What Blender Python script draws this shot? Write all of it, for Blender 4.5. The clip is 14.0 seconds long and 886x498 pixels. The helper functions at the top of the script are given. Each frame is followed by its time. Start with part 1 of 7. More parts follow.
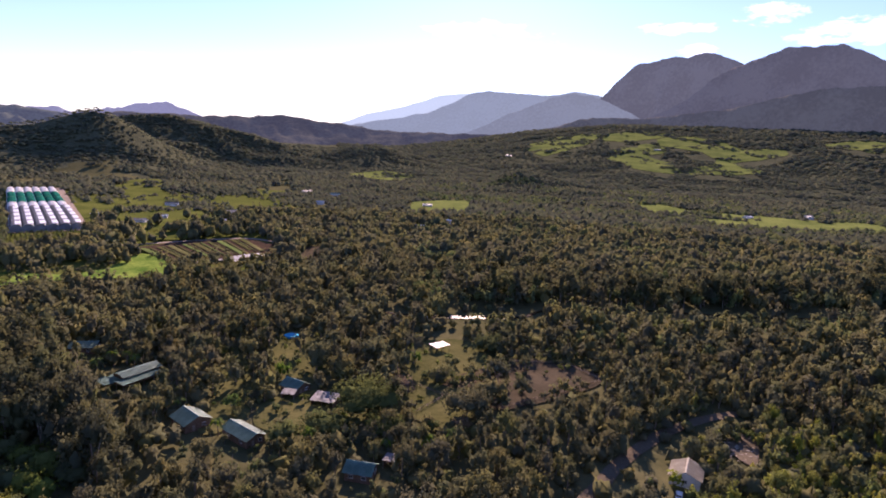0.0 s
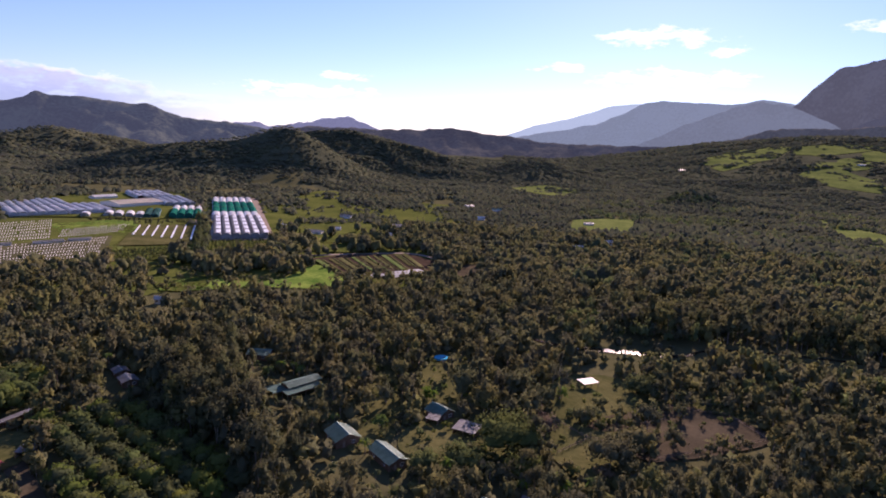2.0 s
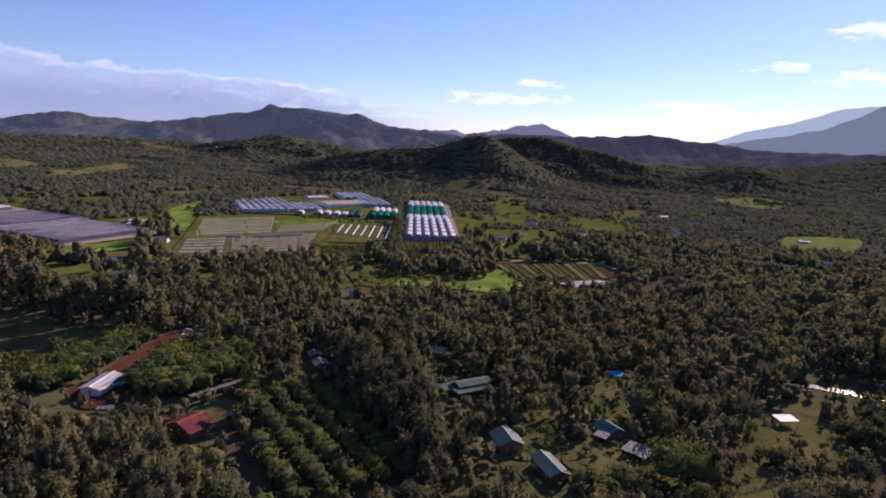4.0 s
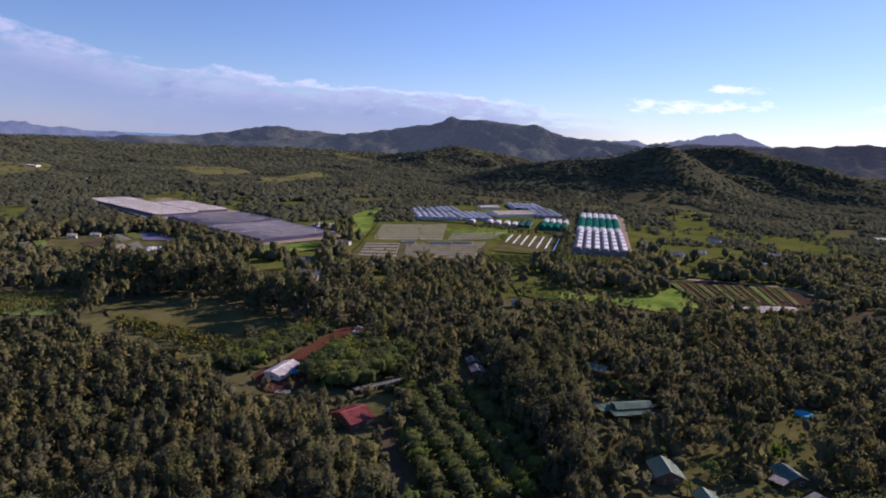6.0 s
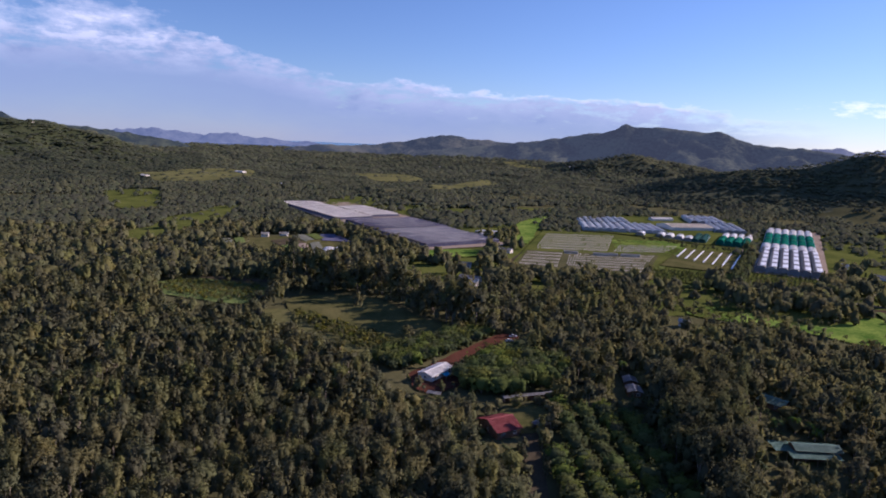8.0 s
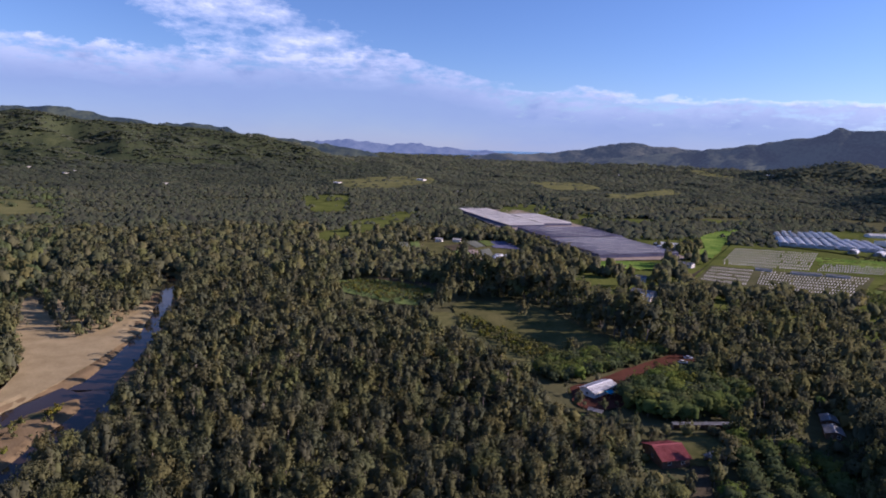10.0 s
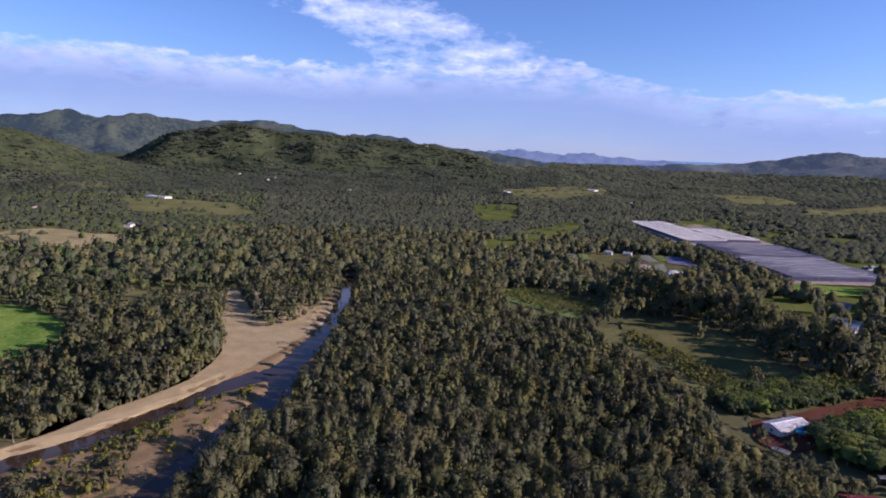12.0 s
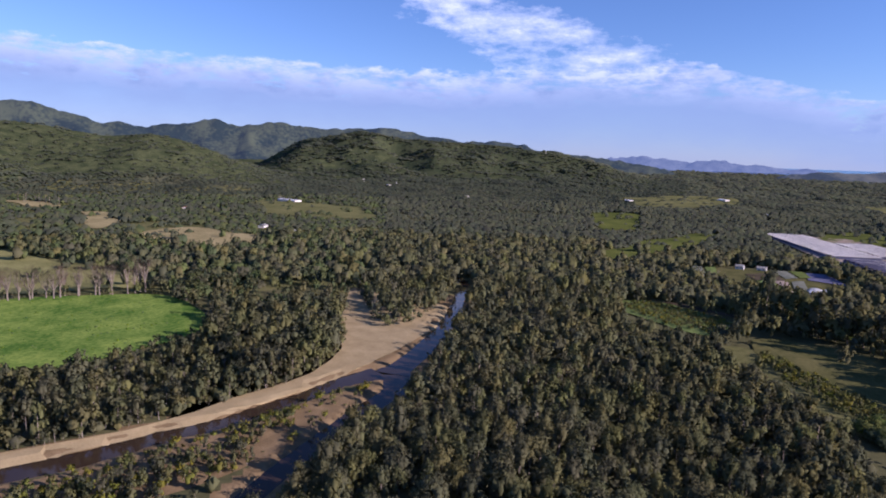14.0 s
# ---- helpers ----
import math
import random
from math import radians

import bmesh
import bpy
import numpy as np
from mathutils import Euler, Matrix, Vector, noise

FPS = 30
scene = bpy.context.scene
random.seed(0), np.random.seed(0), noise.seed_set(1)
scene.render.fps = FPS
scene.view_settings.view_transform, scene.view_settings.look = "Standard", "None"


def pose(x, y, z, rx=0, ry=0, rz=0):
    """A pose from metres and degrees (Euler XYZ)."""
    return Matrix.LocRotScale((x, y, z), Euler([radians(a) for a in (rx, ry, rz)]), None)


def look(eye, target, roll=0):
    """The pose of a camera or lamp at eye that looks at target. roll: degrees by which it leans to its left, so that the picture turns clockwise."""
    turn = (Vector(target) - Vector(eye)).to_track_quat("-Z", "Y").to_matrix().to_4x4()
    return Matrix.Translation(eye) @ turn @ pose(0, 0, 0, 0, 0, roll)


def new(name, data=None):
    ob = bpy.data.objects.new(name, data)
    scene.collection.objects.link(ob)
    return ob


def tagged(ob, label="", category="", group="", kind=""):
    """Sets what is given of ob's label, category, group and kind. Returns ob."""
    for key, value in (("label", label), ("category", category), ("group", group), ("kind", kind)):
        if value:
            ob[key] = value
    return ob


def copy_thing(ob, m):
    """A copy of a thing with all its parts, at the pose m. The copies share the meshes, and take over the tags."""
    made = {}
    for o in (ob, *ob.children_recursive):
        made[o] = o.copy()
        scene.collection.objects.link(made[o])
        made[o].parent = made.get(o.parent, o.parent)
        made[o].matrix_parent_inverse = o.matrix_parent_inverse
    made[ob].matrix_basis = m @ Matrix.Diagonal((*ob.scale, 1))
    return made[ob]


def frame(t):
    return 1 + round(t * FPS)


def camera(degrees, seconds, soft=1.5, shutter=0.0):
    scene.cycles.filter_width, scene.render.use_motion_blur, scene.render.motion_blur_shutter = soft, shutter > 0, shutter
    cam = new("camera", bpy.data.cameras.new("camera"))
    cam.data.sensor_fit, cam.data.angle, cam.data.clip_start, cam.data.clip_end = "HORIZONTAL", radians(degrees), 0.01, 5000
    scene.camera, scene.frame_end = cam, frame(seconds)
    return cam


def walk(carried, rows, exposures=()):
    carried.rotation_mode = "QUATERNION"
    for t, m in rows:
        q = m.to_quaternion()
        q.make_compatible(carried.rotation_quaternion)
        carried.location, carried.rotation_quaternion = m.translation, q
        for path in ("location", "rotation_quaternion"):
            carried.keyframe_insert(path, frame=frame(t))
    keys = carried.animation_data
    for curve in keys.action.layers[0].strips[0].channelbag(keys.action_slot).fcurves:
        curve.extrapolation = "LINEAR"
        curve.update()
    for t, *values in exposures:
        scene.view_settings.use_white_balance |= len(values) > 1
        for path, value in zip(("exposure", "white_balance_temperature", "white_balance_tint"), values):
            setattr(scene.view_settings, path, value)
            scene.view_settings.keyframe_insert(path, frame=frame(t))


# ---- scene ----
cam = camera(70.8, 14.0, soft=1.88)

# ---- camera: a drone about 100 m up, turning to its left on a slow arc ----


def aim(x, y, z, yaw, pitch, roll):
    return pose(x, y, z, 0, 0, yaw) @ pose(0, 0, 0, 90 + pitch) @ pose(0, 0, 0, 0, 0, roll)


# seconds, x, y, z, yaw, pitch, roll
PATH = [
    (0.0, -2.14, -0.77, 94.38, -7.82, -10.08, 2.77),
    (0.5, -1.05, -0.41, 97.28, -4.22, -10.05, 2.70),
    (1.0, -0.00, -0.00, 100.00, 0.00, -9.99, 2.70),
    (1.5, 1.06, 0.44, 101.97, 3.77, -9.86, 2.71),
    (2.0, 2.14, 0.75, 102.86, 7.22, -9.82, 2.71),
    (2.5, 3.15, 1.01, 103.13, 10.54, -9.88, 2.65),
    (3.0, 4.26, 1.25, 103.02, 15.56, -9.92, 2.72),
    (3.5, 5.43, 1.65, 102.86, 20.30, -9.97, 2.74),
    (6.0, 10.30, 5.62, 102.83, 40.62, -9.71, 2.52),
    (6.5, 10.90, 6.59, 102.80, 44.69, -9.69, 2.53),
    (7.0, 11.50, 7.61, 102.74, 48.72, -9.64, 2.43),
    (7.5, 11.72, 8.74, 102.61, 52.72, -9.61, 2.43),
    (10.0, 10.74, 15.23, 101.84, 72.17, -9.37, 1.81),
    (10.5, 10.34, 15.78, 101.61, 79.07, -9.35, 1.80),
    (11.0, 10.10, 16.03, 101.55, 82.73, -9.19, 1.77),
    (11.5, 9.93, 16.01, 101.50, 83.82, -9.02, 1.73),
    (12.0, 9.83, 15.86, 101.54, 87.65, -8.96, 1.81),
    (12.5, 9.72, 15.64, 101.56, 91.30, -8.93, 1.88),
    (13.0, 9.57, 15.49, 101.40, 96.50, -8.92, 1.99),
    (13.5, 9.37, 15.52, 101.21, 97.91, -8.80, 1.98),
    (14.0, 9.19, 15.68, 100.95, 98.36, -8.67, 1.89),
]
walk(cam, [(t, aim(*p)) for t, *p in PATH], exposures=[(0.0, 1.64, 6250, 46), (0.5, 1.84, 6250, 44), (1.0, 1.64, 6200, 44), (1.5, 1.46, 6150, 46), (2.0, 1.24, 6100, 46), (3.0, 1.0, 6000, 44), (6.5, 0.92, 5800, 35), (9.0, 0.9, 5520, 34), (11.0, 1.04, 5430, 36), (14.0, 1.06, 5360, 36)])

# ---- sky and sun ----
SUN_AZ, SUN_EL = 11.0, 24.0   # degrees to the right of +y, degrees up

world = bpy.data.worlds.new("sky")
scene.world = world
world.use_nodes = True
wn, wl = world.node_tree.nodes, world.node_tree.links
wn.clear()


def wmath(op, a, b=None, c=None, clamp=False):
    n = wn.new("ShaderNodeMath")
    n.operation, n.use_clamp = op, clamp
    for k, v in enumerate((a, b, c)):
        if v is None:
            continue
        if isinstance(v, (int, float)):
            n.inputs[k].default_value = v
        else:
            wl.new(v, n.inputs[k])
    return n.outputs[0]


def wnoise(vec, scale, detail=5.0, rough=0.55):
    n = wn.new("ShaderNodeTexNoise")
    n.inputs["Scale"].default_value, n.inputs["Detail"].default_value, n.inputs["Roughness"].default_value = scale, detail, rough
    wl.new(vec, n.inputs["Vector"])
    return n.outputs["Fac"]


sky = wn.new("ShaderNodeTexSky")
sky.sky_type, sky.sun_disc = "NISHITA", False
sky.sun_elevation, sky.sun_rotation = radians(SUN_EL), radians(SUN_AZ)
sky.altitude, sky.air_density, sky.dust_density, sky.ozone_density = 100, 1.0, 0.08, 5.0
sky_bg = wn.new("ShaderNodeBackground")
sky_bg.inputs["Strength"].default_value = 0.06
wl.new(sky.outputs[0], sky_bg.inputs["Color"])

tc = wn.new("ShaderNodeTexCoord")
sep = wn.new("ShaderNodeSeparateXYZ")
wl.new(tc.outputs["Generated"], sep.inputs[0])
az = wmath("MULTIPLY", wmath("ARCTAN2", wmath("MULTIPLY", sep.outputs[0], -1.0), sep.outputs[1]), 57.2958)
el = wmath("MULTIPLY", wmath("ARCSINE", sep.outputs[2]), 57.2958)


def sky_noise(ka, ke, detail, rough):
    """Noise over bearing and height, with its own grain each way."""
    v = wn.new("ShaderNodeCombineXYZ")
    wl.new(wmath("MULTIPLY", az, ka), v.inputs[0])
    wl.new(wmath("MULTIPLY", el, ke), v.inputs[1])
    return wnoise(v.outputs[0], 1.0, detail, rough)


billow = sky_noise(0.09, 0.3, 7.0, 0.58)
heaps = sky_noise(0.24, 0.5, 7.0, 0.6)
fine = sky_noise(0.4, 1.2, 7.0, 0.66)
# the long bank of cloud over the sea: its upper edge by bearing
edge = wn.new("ShaderNodeValToRGB")
edge.color_ramp.interpolation = "LINEAR"
for k, (a, e) in enumerate(((28, 3.0), (36.5, 3.9), (45, 4.9), (59, 5.0), (66, 5.5), (71, 6.7), (78, 8.2), (84, 8.2), (92, 7.5), (99, 7.2), (110, 7.5), (118, 7.8), (124, 7.6), (133, 8.1), (145, 8.3))):
    p = edge.color_ramp.elements[k] if k < 2 else edge.color_ramp.elements.new(1.0)
    p.position, p.color = (a - 20) / 130, (e / 16, e / 16, e / 16, 1)
wl.new(wmath("DIVIDE", wmath("SUBTRACT", az, 20.0), 130.0, clamp=True), edge.inputs[0])
top = wmath("MULTIPLY", edge.outputs[0], 16.0)
top = wmath("ADD", top, wmath("MULTIPLY", wmath("SUBTRACT", billow, 0.5), 1.6))
top = wmath("ADD", top, wmath("MULTIPLY", wmath("SUBTRACT", heaps, 0.5), 3.4))
depth = wmath("SUBTRACT", top, el)
low = wmath("DIVIDE", wmath("SUBTRACT", az, 24.0), 14.0, clamp=True)
bank = wmath("MULTIPLY", wmath("DIVIDE", depth, 0.35, clamp=True), low, clamp=True)
thin = wmath("SUBTRACT", 1.0, wmath("MULTIPLY", wmath("DIVIDE", wmath("SUBTRACT", depth, 2.0), 5.0, clamp=True), 0.4))
holes = wmath("ADD", wmath("DIVIDE", wmath("SUBTRACT", depth, 1.0), 2.5, clamp=True), wmath("MULTIPLY", wmath("SUBTRACT", fine, 0.36), 4.5, clamp=True), clamp=True)
bank = wmath("MULTIPLY", bank, holes)
bank = wmath("MULTIPLY", bank, wmath("MULTIPLY", thin, wmath("ADD", 0.7, wmath("MULTIPLY", billow, 0.5))), clamp=True)
# a slanting plume that rises out of the bank
lean = wmath("SUBTRACT", az, wmath("ADD", 86.0, wmath("MULTIPLY", wmath("SUBTRACT", el, 8.0), 2.4)))
plume = wmath("SUBTRACT", 0.9, wmath("POWER", wmath("DIVIDE", lean, 8.5), 2.0))
plume = wmath("ADD", plume, wmath("ADD", wmath("MULTIPLY", wmath("SUBTRACT", fine, 0.55), 2.2), wmath("MULTIPLY", wmath("SUBTRACT", heaps, 0.5), 4.2)))
plume = wmath("MULTIPLY", wmath("MULTIPLY", plume, 0.75, clamp=True), wmath("DIVIDE", wmath("SUBTRACT", el, 4.5), 3.0, clamp=True), clamp=True)
# small fair-weather clouds: bearing, height, half widths
puffs = None
for a, e, wa, we in ((-2.4, 6.8, 2.6, 0.5), (-10.2, 9.3, 5.0, 0.9), (-16, 8.2, 1.8, 0.5), (-11.5, 6.0, 7.0, 0.8), (20.2, 3.8, 6.5, 0.6),
                     (16.5, 5.1, 2.2, 0.5), (3.4, 3.5, 3.8, 0.7), (-33.5, 10.7, 3.0, 0.8), (-26.7, 9.8, 3.0, 0.5),
                     (-40, 9.2, 5.0, 1.1), (-28.3, 8.0, 1.8, 0.6)):
    d = wmath("ADD", wmath("POWER", wmath("DIVIDE", wmath("SUBTRACT", az, a), wa), 2.0),
              wmath("POWER", wmath("DIVIDE", wmath("SUBTRACT", el, e), we), 2.0))
    g = wmath("SUBTRACT", 1.0, d)
    puffs = g if puffs is None else wmath("MAXIMUM", puffs, g)
puffs = wmath("MULTIPLY", wmath("ADD", puffs, wmath("MULTIPLY", wmath("SUBTRACT", fine, 0.52), 6.5)), 0.45, clamp=True)
mask = wmath("MAXIMUM", wmath("MAXIMUM", bank, plume), puffs)
rim = wmath("SUBTRACT", 1.0, wmath("DIVIDE", depth, 3.4, clamp=True))
mottle = wmath("ADD", 0.25, wmath("MULTIPLY", wmath("SUBTRACT", heaps, 0.4), 4.0), clamp=True)
crisp = wmath("SUBTRACT", 1.0, wmath("DIVIDE", depth, 0.9, clamp=True))
lit = wmath("MAXIMUM", wmath("MULTIPLY", wmath("MULTIPLY", rim, mottle), 1.0), wmath("MULTIPLY", crisp, 0.9))
lit = wmath("MULTIPLY", lit, wmath("ADD", 0.62, wmath("MULTIPLY", wmath("DIVIDE", wmath("SUBTRACT", az, 70.0), 30.0, clamp=True), 0.38)))
sunward = wmath("SUBTRACT", 1.0, wmath("DIVIDE", wmath("SUBTRACT", az, 52.0), 30.0, clamp=True))
lit = wmath("MAXIMUM", wmath("MULTIPLY", wmath("MAXIMUM", lit, wmath("MULTIPLY", plume, 0.95)), 0.64), wmath("MULTIPLY", puffs, 1.7, clamp=True))
lit = wmath("MAXIMUM", lit, wmath("MULTIPLY", wmath("MULTIPLY", crisp, sunward), 0.92))
tone = wn.new("ShaderNodeValToRGB")
tone.color_ramp.elements[0].color = (0.19, 0.255, 0.355, 1)
tone.color_ramp.elements[1].color = (1.0, 0.98, 0.96, 1)
middle = tone.color_ramp.elements.new(0.72)
middle.color = (0.52, 0.56, 0.605, 1)
wl.new(lit, tone.inputs[0])
cloud_bg = wn.new("ShaderNodeBackground")
cloud_bg.inputs["Strength"].default_value = 0.84
wl.new(tone.outputs[0], cloud_bg.inputs["Color"])
both = wn.new("ShaderNodeMixShader")
wl.new(mask, both.inputs[0])
wl.new(sky_bg.outputs[0], both.inputs[1])
wl.new(cloud_bg.outputs[0], both.inputs[2])
wout = wn.new("ShaderNodeOutputWorld")
wl.new(both.outputs[0], wout.inputs[0])

sun = new("sun", bpy.data.lights.new("sun", "SUN"))
sun.data.energy, sun.data.angle, sun.data.color = 4.0, radians(0.5), (1.0, 0.82, 0.58)
sun.matrix_world = look((0, 0, 0), (-math.sin(radians(SUN_AZ)) * math.cos(radians(SUN_EL)), -math.cos(radians(SUN_AZ)) * math.cos(radians(SUN_EL)), -math.sin(radians(SUN_EL))))

# ---- materials ----


def surface(name, dark, light, scale=1.0, rough=0.8, bump=0.0, metal=0.0, second=6.0, spread=0.35, spec=0.0, coords="Object", glow=None, per_piece=False, detail=6.0, stretch=None):
    """A node material: two colours mixed by noise at two scales, with relief from the finer one."""
    m = bpy.data.materials.new(name)
    m.use_nodes = True
    n, l = m.node_tree.nodes, m.node_tree.links
    b = n["Principled BSDF"]
    b.inputs["Roughness"].default_value, b.inputs["Metallic"].default_value = rough, metal
    b.inputs["Specular IOR Level"].default_value = spec
    t = n.new("ShaderNodeTexCoord")
    src = t.outputs[coords]
    if stretch:
        mp = n.new("ShaderNodeMapping")
        mp.inputs["Scale"].default_value = stretch
        l.new(src, mp.inputs[0])
        src = mp.outputs[0]
    big = n.new("ShaderNodeTexNoise")
    big.inputs["Scale"].default_value, big.inputs["Detail"].default_value = scale, detail
    l.new(src, big.inputs["Vector"])
    small = n.new("ShaderNodeTexNoise")
    small.inputs["Scale"].default_value, small.inputs["Detail"].default_value = scale * second, 5
    l.new(src, small.inputs["Vector"])
    mix = n.new("ShaderNodeMath")
    mix.operation = "MULTIPLY_ADD"
    mix.inputs[1].default_value = 0.6
    l.new(big.outputs["Fac"], mix.inputs[0])
    sm = n.new("ShaderNodeMath")
    sm.operation = "MULTIPLY"
    sm.inputs[1].default_value = 0.4
    l.new(small.outputs["Fac"], sm.inputs[0])
    l.new(sm.outputs[0], mix.inputs[2])
    fac = mix.outputs[0]
    if per_piece:
        info = n.new("ShaderNodeObjectInfo")
        pm = n.new("ShaderNodeMath")
        pm.operation = "MULTIPLY_ADD"
        pm.inputs[1].default_value, pm.inputs[2].default_value = 0.3, -0.15
        l.new(info.outputs["Random"], pm.inputs[0])
        pa = n.new("ShaderNodeMath")
        pa.operation = "ADD"
        l.new(pm.outputs[0], pa.inputs[0])
        l.new(fac, pa.inputs[1])
        fac = pa.outputs[0]
    ramp = n.new("ShaderNodeValToRGB")
    ramp.color_ramp.elements[0].position, ramp.color_ramp.elements[1].position = 0.5 - spread / 2, 0.5 + spread / 2
    ramp.color_ramp.elements[0].color, ramp.color_ramp.elements[1].color = (*dark, 1), (*light, 1)
    l.new(fac, ramp.inputs[0])
    l.new(ramp.outputs[0], b.inputs["Base Color"])
    if bump:
        bp = n.new("ShaderNodeBump")
        bp.inputs["Strength"].default_value, bp.inputs["Distance"].default_value = 0.8, bump
        l.new(small.outputs["Fac"], bp.inputs["Height"])
        l.new(bp.outputs[0], b.inputs["Normal"])
    # even emission, used for the haze over far ranges
    if glow:
        b.inputs["Emission Color"].default_value = (*glow, 1)
        b.inputs["Emission Strength"].default_value = 1.0
    return m


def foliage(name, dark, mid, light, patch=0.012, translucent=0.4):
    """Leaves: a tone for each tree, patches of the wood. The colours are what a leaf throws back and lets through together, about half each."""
    m = bpy.data.materials.new(name)
    m.use_nodes = True
    n, l = m.node_tree.nodes, m.node_tree.links
    n.clear()
    at = n.new("ShaderNodeAttribute")
    at.attribute_name = "tone"
    info = n.new("ShaderNodeObjectInfo")
    add = n.new("ShaderNodeMath")
    add.operation = "ADD"
    l.new(at.outputs["Fac"], add.inputs[0])
    l.new(info.outputs["Random"], add.inputs[1])
    fr = n.new("ShaderNodeMath")
    fr.operation = "FRACT"
    l.new(add.outputs[0], fr.inputs[0])
    geo = n.new("ShaderNodeNewGeometry")
    ns = n.new("ShaderNodeTexNoise")
    ns.inputs["Scale"].default_value, ns.inputs["Detail"].default_value = patch, 4
    l.new(geo.outputs["Position"], ns.inputs["Vector"])
    a = n.new("ShaderNodeMath")
    a.operation = "MULTIPLY"
    a.inputs[1].default_value = 0.42
    l.new(fr.outputs[0], a.inputs[0])
    isl = n.new("ShaderNodeMath")
    isl.operation = "MULTIPLY_ADD"
    isl.inputs[1].default_value = 0.1
    l.new(geo.outputs["Random Per Island"], isl.inputs[0])
    l.new(a.outputs[0], isl.inputs[2])
    s = n.new("ShaderNodeMath")
    s.operation = "MULTIPLY_ADD"
    s.inputs[1].default_value = 0.45
    l.new(ns.outputs["Fac"], s.inputs[0])
    l.new(isl.outputs[0], s.inputs[2])
    grain = n.new("ShaderNodeTexNoise")
    grain.inputs["Scale"].default_value, grain.inputs["Detail"].default_value, grain.inputs["Roughness"].default_value = 1.1, 4, 0.65
    l.new(geo.outputs["Position"], grain.inputs["Vector"])
    g = n.new("ShaderNodeMath")
    g.operation = "MULTIPLY_ADD"
    g.inputs[1].default_value = 0.3
    l.new(grain.outputs["Fac"], g.inputs[0])
    g0 = n.new("ShaderNodeMath")
    g0.operation = "SUBTRACT"
    g0.inputs[1].default_value = 0.11
    l.new(s.outputs[0], g0.inputs[0])
    l.new(g0.outputs[0], g.inputs[2])
    s = g
    relief = n.new("ShaderNodeBump")
    relief.inputs["Strength"].default_value, relief.inputs["Distance"].default_value = 0.2, 0.4
    l.new(grain.outputs["Fac"], relief.inputs["Height"])
    ramp = n.new("ShaderNodeValToRGB")
    e = ramp.color_ramp.elements
    e[0].position, e[0].color = 0.2, (*dark, 1)
    e[1].position, e[1].color = 0.95, (*light, 1)
    c = e.new(0.6)
    c.color = (*mid, 1)
    l.new(s.outputs[0], ramp.inputs[0])
    # each tree its own cast: fresher, greyer or browner
    cast = n.new("ShaderNodeMath")
    cast.operation = "MULTIPLY"
    cast.inputs[1].default_value = 7.31
    l.new(fr.outputs[0], cast.inputs[0])
    own = n.new("ShaderNodeMath")
    own.operation = "FRACT"
    l.new(cast.outputs[0], own.inputs[0])
    shift = n.new("ShaderNodeMapRange")
    shift.inputs["To Min"].default_value, shift.inputs["To Max"].default_value = 0.478, 0.522
    l.new(own.outputs[0], shift.inputs["Value"])
    rich = n.new("ShaderNodeMapRange")
    rich.inputs["To Min"].default_value, rich.inputs["To Max"].default_value = 0.75, 1.25
    l.new(fr.outputs[0], rich.inputs["Value"])
    hue = n.new("ShaderNodeHueSaturation")
    l.new(shift.outputs["Result"], hue.inputs["Hue"])
    l.new(rich.outputs["Result"], hue.inputs["Saturation"])
    l.new(ramp.outputs[0], hue.inputs["Color"])
    ramp = hue
    b = n.new("ShaderNodeBsdfPrincipled")
    b.inputs["Roughness"].default_value, b.inputs["Specular IOR Level"].default_value = 0.9, 0.0
    l.new(ramp.outputs[0], b.inputs["Base Color"])
    l.new(relief.outputs[0], b.inputs["Normal"])
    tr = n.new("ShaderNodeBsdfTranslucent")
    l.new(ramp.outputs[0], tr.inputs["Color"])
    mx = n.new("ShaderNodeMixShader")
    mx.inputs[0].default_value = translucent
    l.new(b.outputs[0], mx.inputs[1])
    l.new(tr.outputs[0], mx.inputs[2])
    o = n.new("ShaderNodeOutputMaterial")
    l.new(mx.outputs[0], o.inputs[0])
    return m


M = {}
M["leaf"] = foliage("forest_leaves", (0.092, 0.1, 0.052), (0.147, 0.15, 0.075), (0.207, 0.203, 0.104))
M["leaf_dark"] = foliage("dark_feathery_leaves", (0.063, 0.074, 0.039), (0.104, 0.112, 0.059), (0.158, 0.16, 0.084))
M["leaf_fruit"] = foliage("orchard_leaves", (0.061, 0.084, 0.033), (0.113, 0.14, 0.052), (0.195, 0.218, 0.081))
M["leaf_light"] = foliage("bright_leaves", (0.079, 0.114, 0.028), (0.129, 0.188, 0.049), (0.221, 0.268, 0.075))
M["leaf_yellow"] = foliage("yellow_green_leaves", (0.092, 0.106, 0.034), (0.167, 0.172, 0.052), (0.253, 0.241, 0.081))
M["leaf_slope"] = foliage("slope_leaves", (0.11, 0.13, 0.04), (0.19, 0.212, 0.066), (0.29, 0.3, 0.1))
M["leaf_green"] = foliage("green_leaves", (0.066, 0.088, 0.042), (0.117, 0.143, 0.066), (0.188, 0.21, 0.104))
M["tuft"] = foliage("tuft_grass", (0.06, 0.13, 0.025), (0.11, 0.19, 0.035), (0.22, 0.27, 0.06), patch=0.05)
# bluer and greyer than the near leaves: distance haze put into the colour
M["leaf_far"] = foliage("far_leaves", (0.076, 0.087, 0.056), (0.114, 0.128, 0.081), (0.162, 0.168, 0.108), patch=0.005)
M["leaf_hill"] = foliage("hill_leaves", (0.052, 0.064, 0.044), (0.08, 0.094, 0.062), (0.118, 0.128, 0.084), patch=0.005)
